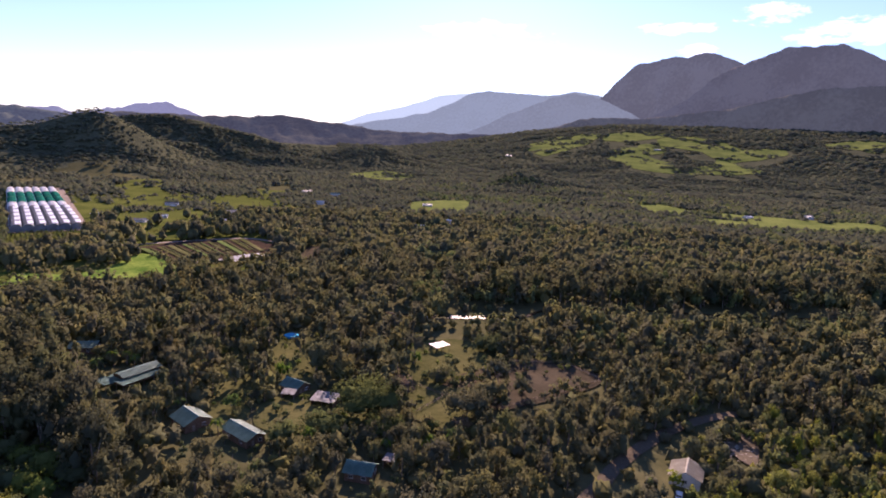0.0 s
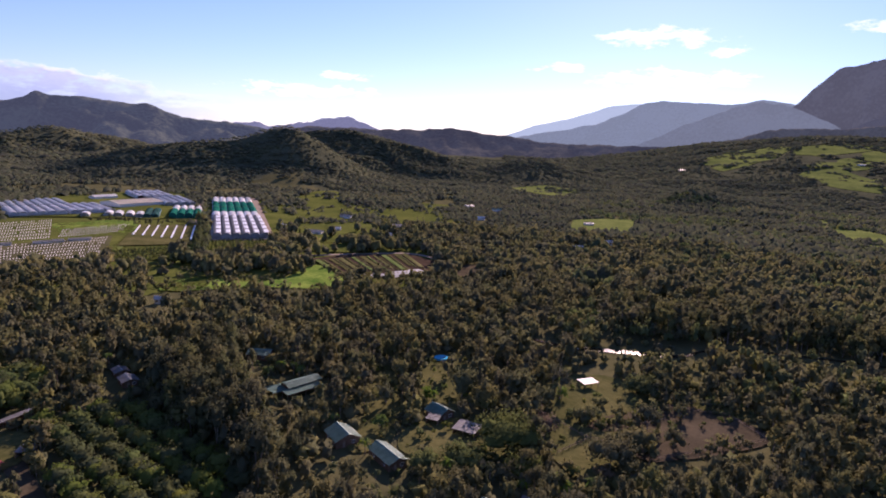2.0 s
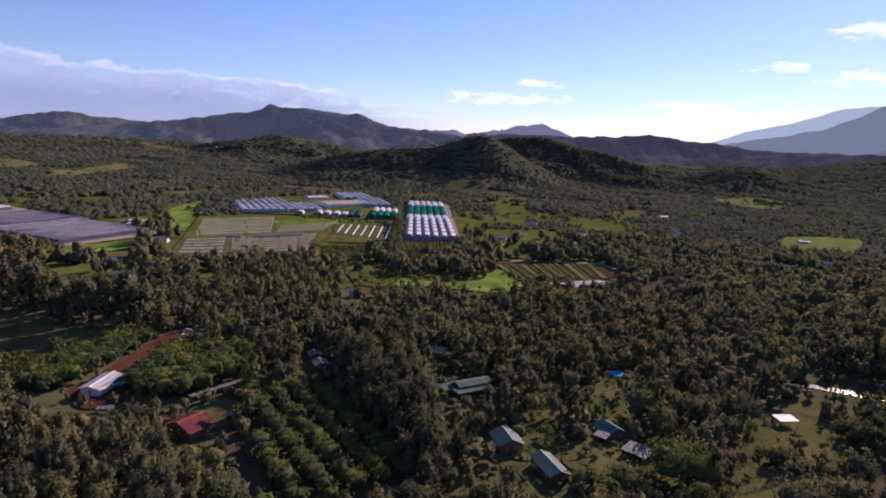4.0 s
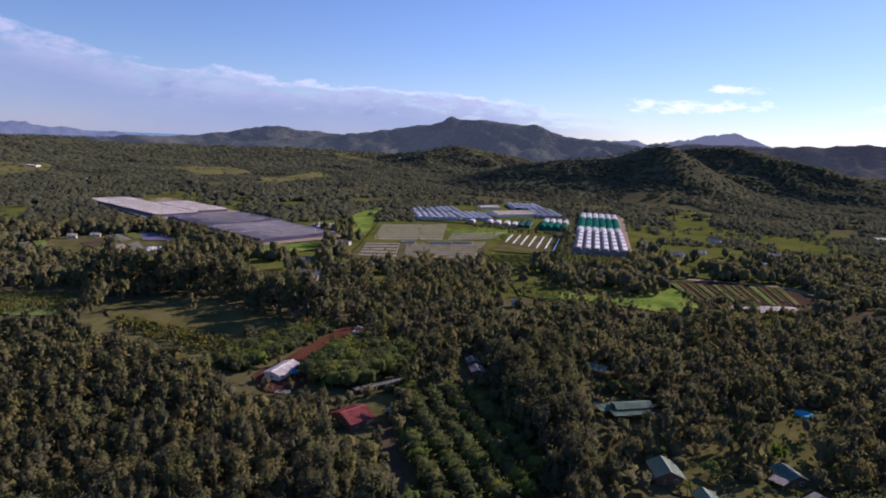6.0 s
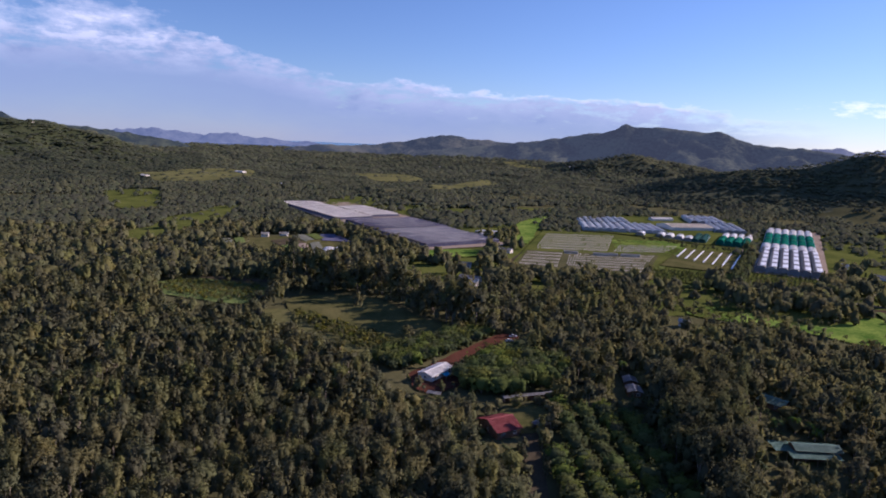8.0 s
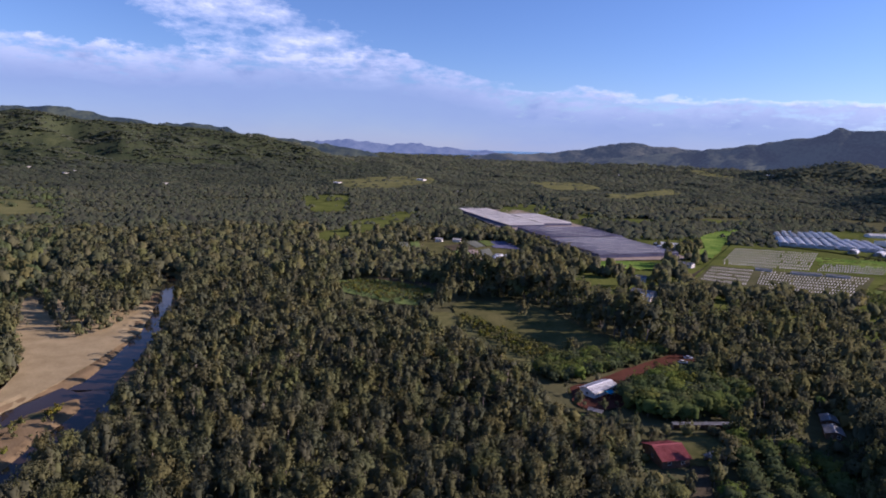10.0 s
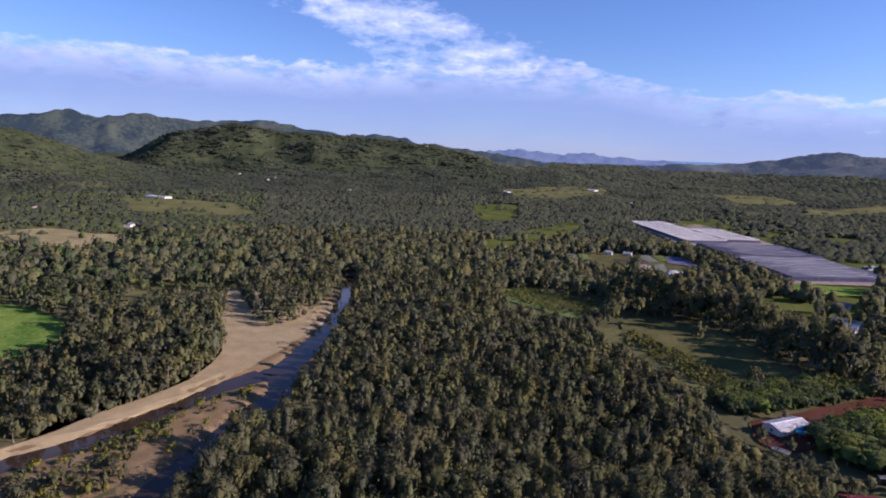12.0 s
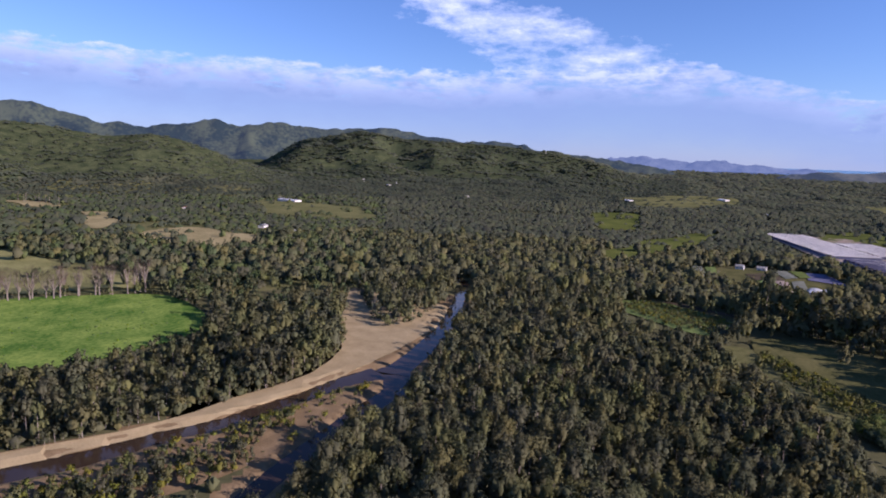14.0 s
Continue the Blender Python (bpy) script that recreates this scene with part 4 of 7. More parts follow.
def tree_shape(height, width, lobes, cards, size, bare=0.12, limbs=2, upright=1.3, heart=0.0, spread=0.3, thin=0.62, core=0.56, peak=0.0, rise=0.0):
    """A tree about the origin: (trunk, crown). The crown is a group of leafy lobes round a leaning stem; bare: share of the height that is bare trunk;
    heart: how full the middle of a dense round crown is; peak: how far the crown narrows to its top."""
    base = height * bare
    lean = rng.normal(0, 0.03 * height, 2)
    trunk = [limb([(0, 0, -0.4), (*lean * 0.4, base), (*lean, height * 0.8)], [0.024 * height, 0.017 * height, 0.006 * height], 5)]
    mid, half = (base + height) / 2, (height - base) / 2
    hub, full = np.array([*lean * 0.7, mid - 0.25 * half]), np.array([width / 2, width / 2, half])
    crown = []
    if heart:
        v, q = ball(2)
        v = v * heart * full * rng.uniform(0.92, 1.08, (len(v), 1)) + np.array([*lean * 0.7, mid])
        crown.append((v, q, unit((v - hub) / full ** 2 + np.array([0, 0, 0.02])), 1))
    phase = rng.uniform(0, 2 * math.pi)
    for k in range(lobes):
        rx = width * rng.uniform(0.2, 0.3) * (1.2 if lobes < 5 else 1.0)
        rz = min(rx * upright * rng.uniform(0.8, 1.25), half * 0.9)
        if k == 0:
            c = np.array([*lean, height - rz])
        else:
            a = phase + k * 2.4 + rng.normal(0, 0.3)
            d = width * spread * rng.uniform(0.7, 1.15)
            up = rng.uniform(0.25, 0.92) if heart == 0 else rng.uniform(0.2, 0.8)
            d, rx, rz = d * (1.1 - peak * up), rx * (1.1 - 0.55 * peak * up), rz * (1.1 - 0.4 * peak * up)
            c = np.array([lean[0] * 0.7 + math.cos(a) * d, lean[1] * 0.7 + math.sin(a) * d, min(base + up * (height - base), height - rz)])
            if k <= limbs:
                trunk.append(limb([(*lean * 0.4, base * 0.9), (*(0.5 * (lean * 0.5 + c[:2])), (base + c[2]) / 2), tuple(c)], [0.012 * height, 0.009 * height, 0.004 * height], 4))
        radii = np.array([rx, rx, rz])
        if core:
            v, q = turned_cube()
            v = v * radii * core * rng.uniform(0.85, 1.15, (len(v), 1))
            crown.append((v + c, q, unit(0.75 * unit(v / radii) + 0.4 * unit((v + c - hub) / full) + np.array([0, 0, 0.5])), 1))
        # twigs of a handful of sprays each, some of them well out of the round
        twigs = max(3, cards // 5)
        d = unit(rng.normal(size=(twigs, 3)))
        d[:, 2] = np.where(d[:, 2] < -0.45, -d[:, 2], d[:, 2])
        pick = rng.integers(0, twigs, cards)
        tip = (d * rng.uniform(0.7, 1.18, (twigs, 1)))[pick]
        off = rng.normal(0, 0.2, (cards, 3))
        spots = (tip + off) * radii
        v, q = leaf_quads(spots + c, unit(tip + 1.5 * off), size, thin, rise)
        n = unit(0.6 * d[pick] + 0.65 * off + 0.5 * unit((spots + c - hub) / full) + np.array([0, 0, 0.4]) + rng.normal(0, 0.12, (cards, 3)))
        crown.append((v, q, np.repeat(n, 4, 0), 1))
    return join(trunk), join(crown)


def whole(shape):
    (tv, tq, ti, tn), (cv, cq, ci, cn) = shape
    return np.concatenate([tv, cv]), np.concatenate([tq, cq + len(tv)]), np.concatenate([ti, ci]), np.concatenate([tn, cn])


def crown_only(shape):
    return shape[1]


def face_out(v, q, normals):
    """Faces turned so that they agree with the given normals."""
    p = v[q]
    up = np.cross(p[:, 2] - p[:, 0], p[:, 3] - p[:, 1])
    wrong = (up * normals[q].mean(1)).sum(1) < 0
    return np.where(wrong[:, None], q[:, ::-1], q)


def tree_parts(root, shape, bark, leaf):
    """Trunk and crown meshes under a tree."""
    (tv, tq, ti, tn), (cv, cq, ci, cn) = shape
    link("trunk", tv, tq, [M[bark]], parent=root)
    link("crown", cv, face_out(cv, cq, cn), [M[leaf]], parent=root, normals=cn)


def woods(name, shapes, x, y, scale, materials, label, category="trees", squash=0.2):
    """Many trees as one mesh."""
    n = len(x)
    pick, turn, z = rng.integers(0, len(shapes), n), rng.uniform(0, 2 * math.pi, n), ground_z(x, y)
    tall, tones = scale * rng.uniform(1 - squash, 1 + squash, n), rng.uniform(0, 1, n)
    # crowns on a slope turn with it
    tilt = -np.stack([ground_z(x + 9, y) - ground_z(x - 9, y), ground_z(x, y + 9) - ground_z(x, y - 9)], -1) / 18
    V, Q, I, T, N, off = [], [], [], [], [], 0
    for k, (v, q, i, m) in enumerate(shapes):
        w = np.nonzero(pick == k)[0]
        if not len(w):
            continue
        q = face_out(v, q, m)
        c, s = np.cos(turn[w])[:, None], np.sin(turn[w])[:, None]
        p = np.stack([(v[:, 0] * c - v[:, 1] * s) * scale[w][:, None] + x[w][:, None], (v[:, 0] * s + v[:, 1] * c) * scale[w][:, None] + y[w][:, None], v[:, 2] * tall[w][:, None] + z[w][:, None]], -1)
        V.append(p.reshape(-1, 3))
        N.append(unit(np.stack([m[:, 0] * c - m[:, 1] * s + tilt[w, :1], m[:, 0] * s + m[:, 1] * c + tilt[w, 1:], np.broadcast_to(m[:, 2], (len(w), len(m)))], -1).reshape(-1, 3)))
        Q.append((q[None] + (np.arange(len(w)) * len(v))[:, None, None] + off).reshape(-1, 4))
        I.append(np.tile(i, len(w)))
        T.append(np.repeat(tones[w], len(v)))
        off += len(w) * len(v)
    ob = link(name, np.concatenate(V), np.concatenate(Q), materials, np.concatenate(I), tone_values=np.concatenate(T), normals=np.concatenate(N))
    return tagged(ob, label, category, kind="stuff")


def scatter(r0, r1, cell, a0=-50, a1=139, tall=10.0):
    """Jittered places on a square net within a sector, off the clearings, their low near edges and the river; tall: how high the growth is."""
    g = np.arange(-r1, r1, cell)
    x, y = np.meshgrid(g, g)
    x, y = x.ravel() + rng.uniform(-0.48, 0.48, x.size) * cell, y.ravel() + rng.uniform(-0.48, 0.48, x.size) * cell
    r, a = np.hypot(x, y), np.degrees(np.arctan2(-x, y))
    keep = (r > r0) & (r < r1) & (a > a0) & (a < a1)
    x, y = x[keep], y[keep]
    keep = (river_depth(x, y) < (-1.25 if r0 < 280 else -0.45)) if r0 < 1200 else np.ones(len(x), bool)
    for ring in CLEAR:
        lo, hi = ring.min(0), ring.max(0)
        lo, hi = lo - 0.12 * np.abs(lo), hi + 0.12 * np.abs(hi)
        box = np.nonzero((x > lo[0]) & (x < hi[0]) & (y > lo[1]) & (y < hi[1]))[0]
        covers = inside_ring(x[box], y[box], ring)
        if r0 < 1300:
            # the skirts of a clearing on the side of the open valley carry no tall trees
            for k in (0.5, 1.0):
                far_side = 100 / (100 - k * tall * (1.0 if r0 < 700 and math.hypot(*ring.mean(0)) < 330 else 0.85 if math.hypot(*ring.mean(0)) < 480 else 0.4))
                covers |= inside_ring(x[box] * far_side, y[box] * far_side, ring)
        lone = (0.12 if r0 >= 1300 else 0.05) if r0 >= 280 and len(ring) > 12 else 0.0
        lone = 0.0 if math.hypot(*(ring.mean(0) + (285, 225))) < 50 else lone
        keep[box[covers & (rng.uniform(size=len(box)) > lone)]] = False
    for ring in HILL_FIELDS:
        open_ground = inside_ring(x, y, ring) & (fbm(x / 55, y / 55, 3, 31) < 0.58)
        keep &= ~open_ground
    return x[keep], y[keep]


# further places without wild trees: roads, orchards, houses (x, y, radius)
def along(line, width):
    return [(ax + (bx - ax) * t, ay + (by - ay) * t, width) for (ax, ay), (bx, by) in zip(line, line[1:]) for t in np.linspace(0, 1, max(2, int(math.hypot(bx - ax, by - ay) / width)))]


KEEP_OFF = along(((44, 307), (62, 306), (84, 304)), 9) + along(((66, 322), (117, 318), (181, 310), (260, 316), (330, 316)), 15) + along(((0, 342), (20, 331), (48, 317), (80, 316), (113, 336), (170, 334), (226, 322), (285, 322), (345, 330)), 8) + along(((30, 118), (75, 162), (108, 187), (135, 197)), 4.5) + along(((28, 108), (60, 136), (74, 152), (90, 166), (108, 179), (134, 190)), 5.5) + along(((-338, 124), (-300, 126), (-262, 134), (-236, 142)), 5) + along(((-400, 86), (-368, 108)), 9) + along(((-210, 162), (-224, 182), (-231, 205), (-235, 228)), 7) + along(((-452, 112), (-416, 154), (-396, 152)), 5) + along(((-173, 164), (-164, 198)), 5) + along(((-95, 118), (-145, 157), (-160, 172)), 4) \
    + along(((-180, 166), (-163, 192), (-150, 215)), 4) + along(((-552, 545), (-370, 318)), 5) + along(((-385, 702), (-262, 480)), 5) + along(((-185, 505), (-96, 552), (-50, 470)), 5) \
    + [(-54, 195, 11), (-36, 184, 9), (-85, 231, 15), (-113, 262, 9), (-24, 220, 8), (-11, 207, 8), (0, 160, 7), (9, 167, 5), (93, 156, 8), (85, 145, 4), (-151, 150, 12), (-204, 157, 12), (-157, 226, 9), (119, 168, 8), (-32, 282, 7), (40, 284, 13), (36, 275, 9)]
# farm buildings of the middle distance: x, y, turn, length, width, roof, label
FAR_FARMS = (
    (-3818, 904, 0, 30, 14, "roof_white", "far white house near the shore"), (-3474, 142, 60, 34, 16, "roof_tan", "tan block building on a far hill"),
    (-3444, 230, 10, 40, 16, "roof_white", "white block building on a far hill"), (-3195, 347, 40, 30, 14, "roof_tan", "pale house on a far spur"),
    (-2938, 885, 30, 26, 12, "roof_white", "far white house near the coast"), (-2965, 597, 0, 18, 12, "roof_white", "white house in the coastal woods"),
    (-2892, 45, 10, 22, 12, "roof_white", "white house on a far spur"), (-1722, 1758, 30, 24, 12, "roof_white", "far white shed in the plain"),
    (-2028, 1363, 20, 22, 12, "roof_white", "far white farmhouse in the plain"), (1010, 2060, 20, 26, 16, "roof_white", "white farmstead on the hillside"),
    (-1848, 1176, 60, 20, 10, "roof_grey", "far grey farmhouse in the plain"), (497, 2109, 0, 22, 12, "roof_white", "white house at the valley's head"),
)
PLAIN_FARMS = (
    (-2030, -565, 50, 18, 10, "roof_tan", "tan house on a wooded slope"), (-1912, -421, 20, 20, 10, "roof_white", "white house on a wooded slope"),
    (-1816, -422, 30, 16, 9, "roof_grey", "grey house in the coastal woods"), (-1750, 509, 30, 28, 16, "roof_white", "white block building on a far meadow"),
    (-1578, 241, 30, 20, 14, "roof_white", "white house on a far meadow"), (-1480, -150, 40, 16, 9, "roof_tan", "tan house in the wooded plain"),
    (-1290, 470, 30, 16, 9, "roof_white", "white farmhouse in the wooded plain"), (-1137, -455, 60, 52, 16, "roof_white", "long white barn beside a far field"),
    (681, 872, 20, 14, 9, "roof_grey", "pale farm roof among dark trees"), (668, 850, 70, 12, 8, "roof_white", "white farm roof among dark trees"),
    (-918, -537, 20, 20, 14, "roof_orange", "house with an orange tiled roof in trees"), (560, 840, 20, 14, 9, "roof_white", "pale farmhouse at a far field"),
)
NURSERY_FARMS = (
    (-85, 1000, 40, 14, 10, "roof_grey", "dark blue-grey farmhouse on a rise"), (-40, 960, -10, 14, 6, "roof_green", "pale green farm roof"),
    (90, 850, 10, 12, 7, "roof_grey", "grey farmhouse far in the woods"), (-54, 838, 0, 9, 6, "roof_white", "small white-roofed farm shed"),
    (-745, -330, 0, 12, 8, "roof_grey", "grey farm shed among trees"), (-222, 769, 0, 14, 7, "roof_grey", "grey farm roof on a slope"),
    (-700, -270, 20, 18, 9, "roof_grey", "pale grey farm roof among trees"), (-143, 712, 0, 22, 10, "roof_grey", "pale grey farmhouse among trees"),
    (-560, 462, 40, 20, 10, "roof_white", "white packing shed by the shade houses"), (-263, 658, 30, 9, 5, "roof_white", "long white farm shed"),
    (96, 690, 0, 8, 6, "roof_white", "pale roof in the forest"), (-201, 660, 10, 10, 7, "roof_white", "white farmhouse with trees round it"),
)
VALLEY_FARMS = (
    (-215, 628, 0, 18, 9, "roof_grey", "grey farm shed on a lawn"), (-616, 232, 60, 8, 5, "roof_cream", "pale hut beside farm plots"),
    (-622, 214, 60, 7, 5, "roof_cream", "small pale hut beside farm plots"), (-139, 639, 20, 9, 6, "roof_white", "bright white-roofed farm shed"),
    (60, 640, 0, 9, 6, "roof_white", "white cottage roof in the forest"), (-455, 398, 30, 14, 8, "roof_grey", "grey shed near the shade houses"),
    (-408, 316, 60, 10, 8, "roof_grey", "grey house by the nursery"), (-362, 288, 30, 16, 8, "roof_grey", "grey-roofed farmhouse among trees"),
    (-350, 282, 20, 9, 6, "roof_white", "white outbuilding among trees"), (-208, 335, 10, 5, 3, "roof_white", "small white-roofed hut in the woods"),
)
FARM = FAR_FARMS + PLAIN_FARMS + NURSERY_FARMS + VALLEY_FARMS
for fx, fy, *_ in FARM:
    d = math.hypot(fx, fy)
    KEEP_OFF += [(fx, fy, 13), (fx * (1 - 14 / d), fy * (1 - 14 / d), 11), (fx * (1 - 28 / d), fy * (1 - 28 / d), 9)]
ORCHARDS = {
    "mango": smooth_ring(((-205, 165), (-213, 186), (-218, 204), (-212, 214), (-188, 216), (-176, 203), (-173, 188), (-176, 170), (-186, 159))),
    "hedge": smooth_ring(((-246, 148), (-250, 180), (-254, 212), (-242, 215), (-233, 186), (-225, 160), (-222, 147), (-232, 143)), 3),
    "rows": np.array(((-156, 180), (-134, 204), (-72, 158), (-98, 122)), float),
    "plot": np.array(((-436, 72), (-445, 104), (-408, 137), (-395, 143), (-370, 120), (-385, 100), (-414, 81)), float),
    "strip": np.array(((-340, 136), (-316, 148), (-296, 153), (-260, 165), (-246, 160), (-240, 150), (-264, 143), (-290, 136)), float),
    "crop": np.array(((-332, 474), (-300, 514), (-280, 473), (-314, 437)), float),
    "young": np.array(((-289, 546), (-249, 580), (-221, 533), (-267, 500)), float),
}
GROVE = np.array(((-146, 262), (-138, 212), (-112, 192), (-84, 172), (-70, 162), (-66, 168), (-84, 192), (-108, 226), (-126, 266)), float)
CLEAR.extend(ORCHARDS.values())
CLEAR.append(np.array(((-232, 140), (-226, 165), (-214, 176), (-204, 168), (-190, 146), (-200, 138), (-214, 136)), float))


def off(x, y, share=1.0):
    keep = np.ones(len(x), bool)
    for cx, cy, cr in KEEP_OFF:
        keep &= (x - cx) ** 2 + (y - cy) ** 2 > (cr * share) ** 2
    return keep


forest_slots = [M["bark"], M["leaf"]]
near_raw = [tree_shape(rng.uniform(10, 12.5), rng.uniform(7.5, 9.5), 8, 46, 0.81, bare=0.06, upright=rng.uniform(1.2, 1.7), thin=0.46, peak=rng.uniform(0.2, 0.6), rise=1.2) for _ in range(7)]
near_raw += [tree_shape(rng.uniform(11.5, 14), rng.uniform(6, 7.5), 7, 48, 0.79, bare=0.06, upright=1.8, spread=0.24, thin=0.44, peak=0.7, rise=1.5) for _ in range(5)]
near_shapes = [whole(s) for s in near_raw]
wood_shapes = [whole(tree_shape(rng.uniform(10, 12.5), rng.uniform(7.5, 9.5), 7, 22, 1.19, bare=0.05, limbs=1, upright=rng.uniform(1.2, 1.7), thin=0.46, peak=rng.uniform(0.2, 0.6), rise=1.2)) for _ in range(7)]
wood_shapes += [whole(tree_shape(rng.uniform(11.5, 14), rng.uniform(6, 7.5), 6, 23, 1.15, bare=0.05, limbs=1, upright=1.8, spread=0.24, thin=0.44, peak=0.7, rise=1.5)) for _ in range(5)]
mid_shapes = [crown_only(tree_shape(rng.uniform(10, 13), rng.uniform(9, 11), 5, 10, 1.75, bare=0.05, limbs=0, upright=rng.uniform(1.3, 1.8), spread=0.26, thin=0.5, peak=rng.uniform(0.2, 0.7), rise=1.2)) for _ in range(10)]
back_shapes = [crown_only(tree_shape(rng.uniform(9, 12.5), rng.uniform(9.5, 12), 3, 5, 2.4, bare=0.0, limbs=0, upright=rng.uniform(1.2, 1.7), spread=0.22, core=0.88, thin=0.55, rise=1.0)) for _ in range(10)]


def lump_shape(w, h, sprays):
    """A low heap of leaves: a far tree or a tuft."""
    v, q = turned_cube()
    q = q[(v[q][:, :, 2] > 0).any(1)]
    d = v * rng.uniform(0.75, 1.15, (len(v), 1))
    p = d * np.array([w, w, h]) * 0.62 + np.array([0, 0, h * 0.55])
    lift = np.array([0, 0, 0.9 if h < 0.4 * w else 0.35])
    pieces = [(p, q, unit(unit(d / np.array([w, w, h])) + lift), 1)]
    if sprays:
        t = unit(rng.normal(size=(sprays, 3)))
        t[:, 2] = np.abs(t[:, 2])
        v, q = leaf_quads(t * np.array([w, w, h]) * 0.55 + np.array([0, 0, h * 0.55]), t, w * 0.62)
        pieces.append((v, q, np.repeat(unit(t + lift + rng.normal(0, 0.12, t.shape)), 4, 0), 1))
    return join(pieces)


def far_crown(w, h, sprays=0):
    """A far tree: an uneven dome of four faces, with a few loose sprays."""
    g = np.array([-1.0, 0.0, 1.0])
    u, v = np.meshgrid(g, g, indexing="ij")
    p = np.stack([u * w / 2 * rng.uniform(0.7, 1.25, (3, 3)), v * w / 2 * rng.uniform(0.7, 1.25, (3, 3)), h * np.where((u == 0) & (v == 0), 1.0, np.where(u * v == 0, 0.55, 0.05)) * rng.uniform(0.8, 1.2, (3, 3))], -1).reshape(-1, 3)
    pieces = [(p, grid_quads(3, 3), unit(p / np.array([w, w, h]) * np.array([1, 1, 0]) + np.array([0, 0, 1.2])), 1)]
    if sprays:
        t = unit(rng.normal(size=(sprays, 3)) + np.array([0, 0, 0.8]))
        t[:, 2] = np.abs(t[:, 2])
        v, q = leaf_quads(t * np.array([w / 2, w / 2, h]) * 0.85, t, w * 0.5)
        pieces.append((v, q, np.repeat(unit(t + np.array([0, 0, 0.5])), 4, 0), 1))
    return join(pieces)


far_shapes = [far_crown(rng.uniform(6.5, 9.5), rng.uniform(4.6, 7.4), 3) for _ in range(10)]
hill_shapes = [far_crown(rng.uniform(6.5, 9.5), rng.uniform(2.2, 3.8)) for _ in range(8)]

HOUSES = ((-54, 195), (-36, 184), (-85, 231), (-113, 262), (-24, 220), (-11, 207), (0, 160), (9, 167), (93, 156), (-92, 224), (-76, 238), (-151, 150), (-204, 157), (-157, 226), (-190, 144), (35, 265), (62, 324), (92, 320), (50, 318), (80, 316), (20, 327))


def before_houses(x, y):
    """True where a tall tree would stand close on the open side of a house."""
    hit = np.zeros(len(x), bool)
    for hx, hy in HOUSES:
        d = math.hypot(hx, hy)
        ux, uy = -hx / d, -hy / d
        s, t = (x - hx) * ux + (y - hy) * uy, np.abs(-(x - hx) * uy + (y - hy) * ux)
        hit |= (s > 0) & (s < 30) & (t < 8)
    return hit


# the rarely seen wood right under the eye
x, y = scatter(0, 128, 7.0, -180, 180)
keep = off(x, y)
x, y = x[keep], y[keep]
for name, shapes, w in (("forest_below", wood_shapes, np.hypot(x, y) < 42), ("forest_round", back_shapes, np.hypot(x, y) >= 42)):
    woods(name, shapes, x[w], y[w], rng.uniform(0.7, 1.0, w.sum()), forest_slots, "woodland of olive-green trees")

# single trees round the village: things of their own
x, y = scatter(128, 285, 6.5)
keep = ~before_houses(x, y) | (rng.uniform(size=len(x)) < 0.05)
x, y = x[keep], y[keep]
keep = off(x, y)
x, y = x[keep], y[keep]
dense = rng.uniform(size=len(x)) < 0.93
x, y = x[dense], y[dense]
village = (x > -75) & (x < 115) & (y > 140) & (y < 200)
single = np.nonzero(village)[0][:300]
kinds = []
for raw in near_raw:
    root = new("tree")
    tree_parts(root, raw, "bark", "leaf")
    tagged(root, "grey-barked woodland tree with olive feathery crown", "tree", "trees round the village")
    kinds.append(root)
for n, k in enumerate(single):
    s, m = rng.uniform(0.55, 0.95), pose(x[k], y[k], float(ground_z(x[k], y[k])), 0, 0, rng.uniform(0, 360))
    if n < len(kinds):
        ob = kinds[n]
        ob.matrix_basis = m
        ob.scale = (s, s, s)
    else:
        ob = copy_thing(kinds[n % len(kinds)], m)
        ob.scale = (s, s, s)
rest = np.ones(len(x), bool)
rest[single] = False
bushy = (np.degrees(np.arctan2(-x, y)) < -27) & (np.hypot(x, y) < 235) & (x - 0.55 * y > 8)
woods("forest_bushes", near_shapes, x[rest & bushy], y[rest & bushy], rng.uniform(0.4, 0.75, (rest & bushy).sum()), [M["bark"], M["leaf_slope"]], "bright leafy bushes on the slope above the road", "bushes")
rest &= ~bushy


def stature(x, y, spread=0.5):
    """How tall the wood stands: stands of old trees, gaps of young growth, and each tree's own luck."""
    return (0.91 + spread * (fbm(x / 34, y / 34, 3, 17) - 0.5)) * rng.uniform(1 - 0.4 * spread, 1 + 0.4 * spread, len(x))


for name, shapes, zone in (("forest_near", near_shapes, np.hypot(x, y) < 212), ("forest_wood", wood_shapes, np.hypot(x, y) >= 212)):
    w = rest & zone
    woods(name, shapes, x[w], y[w], stature(x[w], y[w]), forest_slots, "dense dry woodland of slender olive-green trees")

# low trees along the skirts of the clearings
x1, y1 = scatter(130, 330, 6.0, tall=3.8)
x2, y2 = scatter(130, 330, 6.0, tall=6.8)
skirt = np.ones(len(x1), bool)
for ring in CLEAR:
    skirt_near = inside_ring(x1 * 1.112, y1 * 1.112, ring) | inside_ring(x1 * 1.055, y1 * 1.055, ring)
    skirt[skirt_near] = False
low_trees = ~skirt & off(x1, y1, 0.62)
woods("forest_skirts", wood_shapes, x1[low_trees], y1[low_trees], rng.uniform(0.24, 0.42, low_trees.sum()), forest_slots, "low young trees along the skirts of clearings", squash=0.3)
half_grown = np.zeros(len(x2), bool)
for ring in CLEAR:
    half_grown |= inside_ring(x2 * 1.112, y2 * 1.112, ring)
half_grown &= off(x2, y2, 0.8) & ~before_houses(x2, y2)
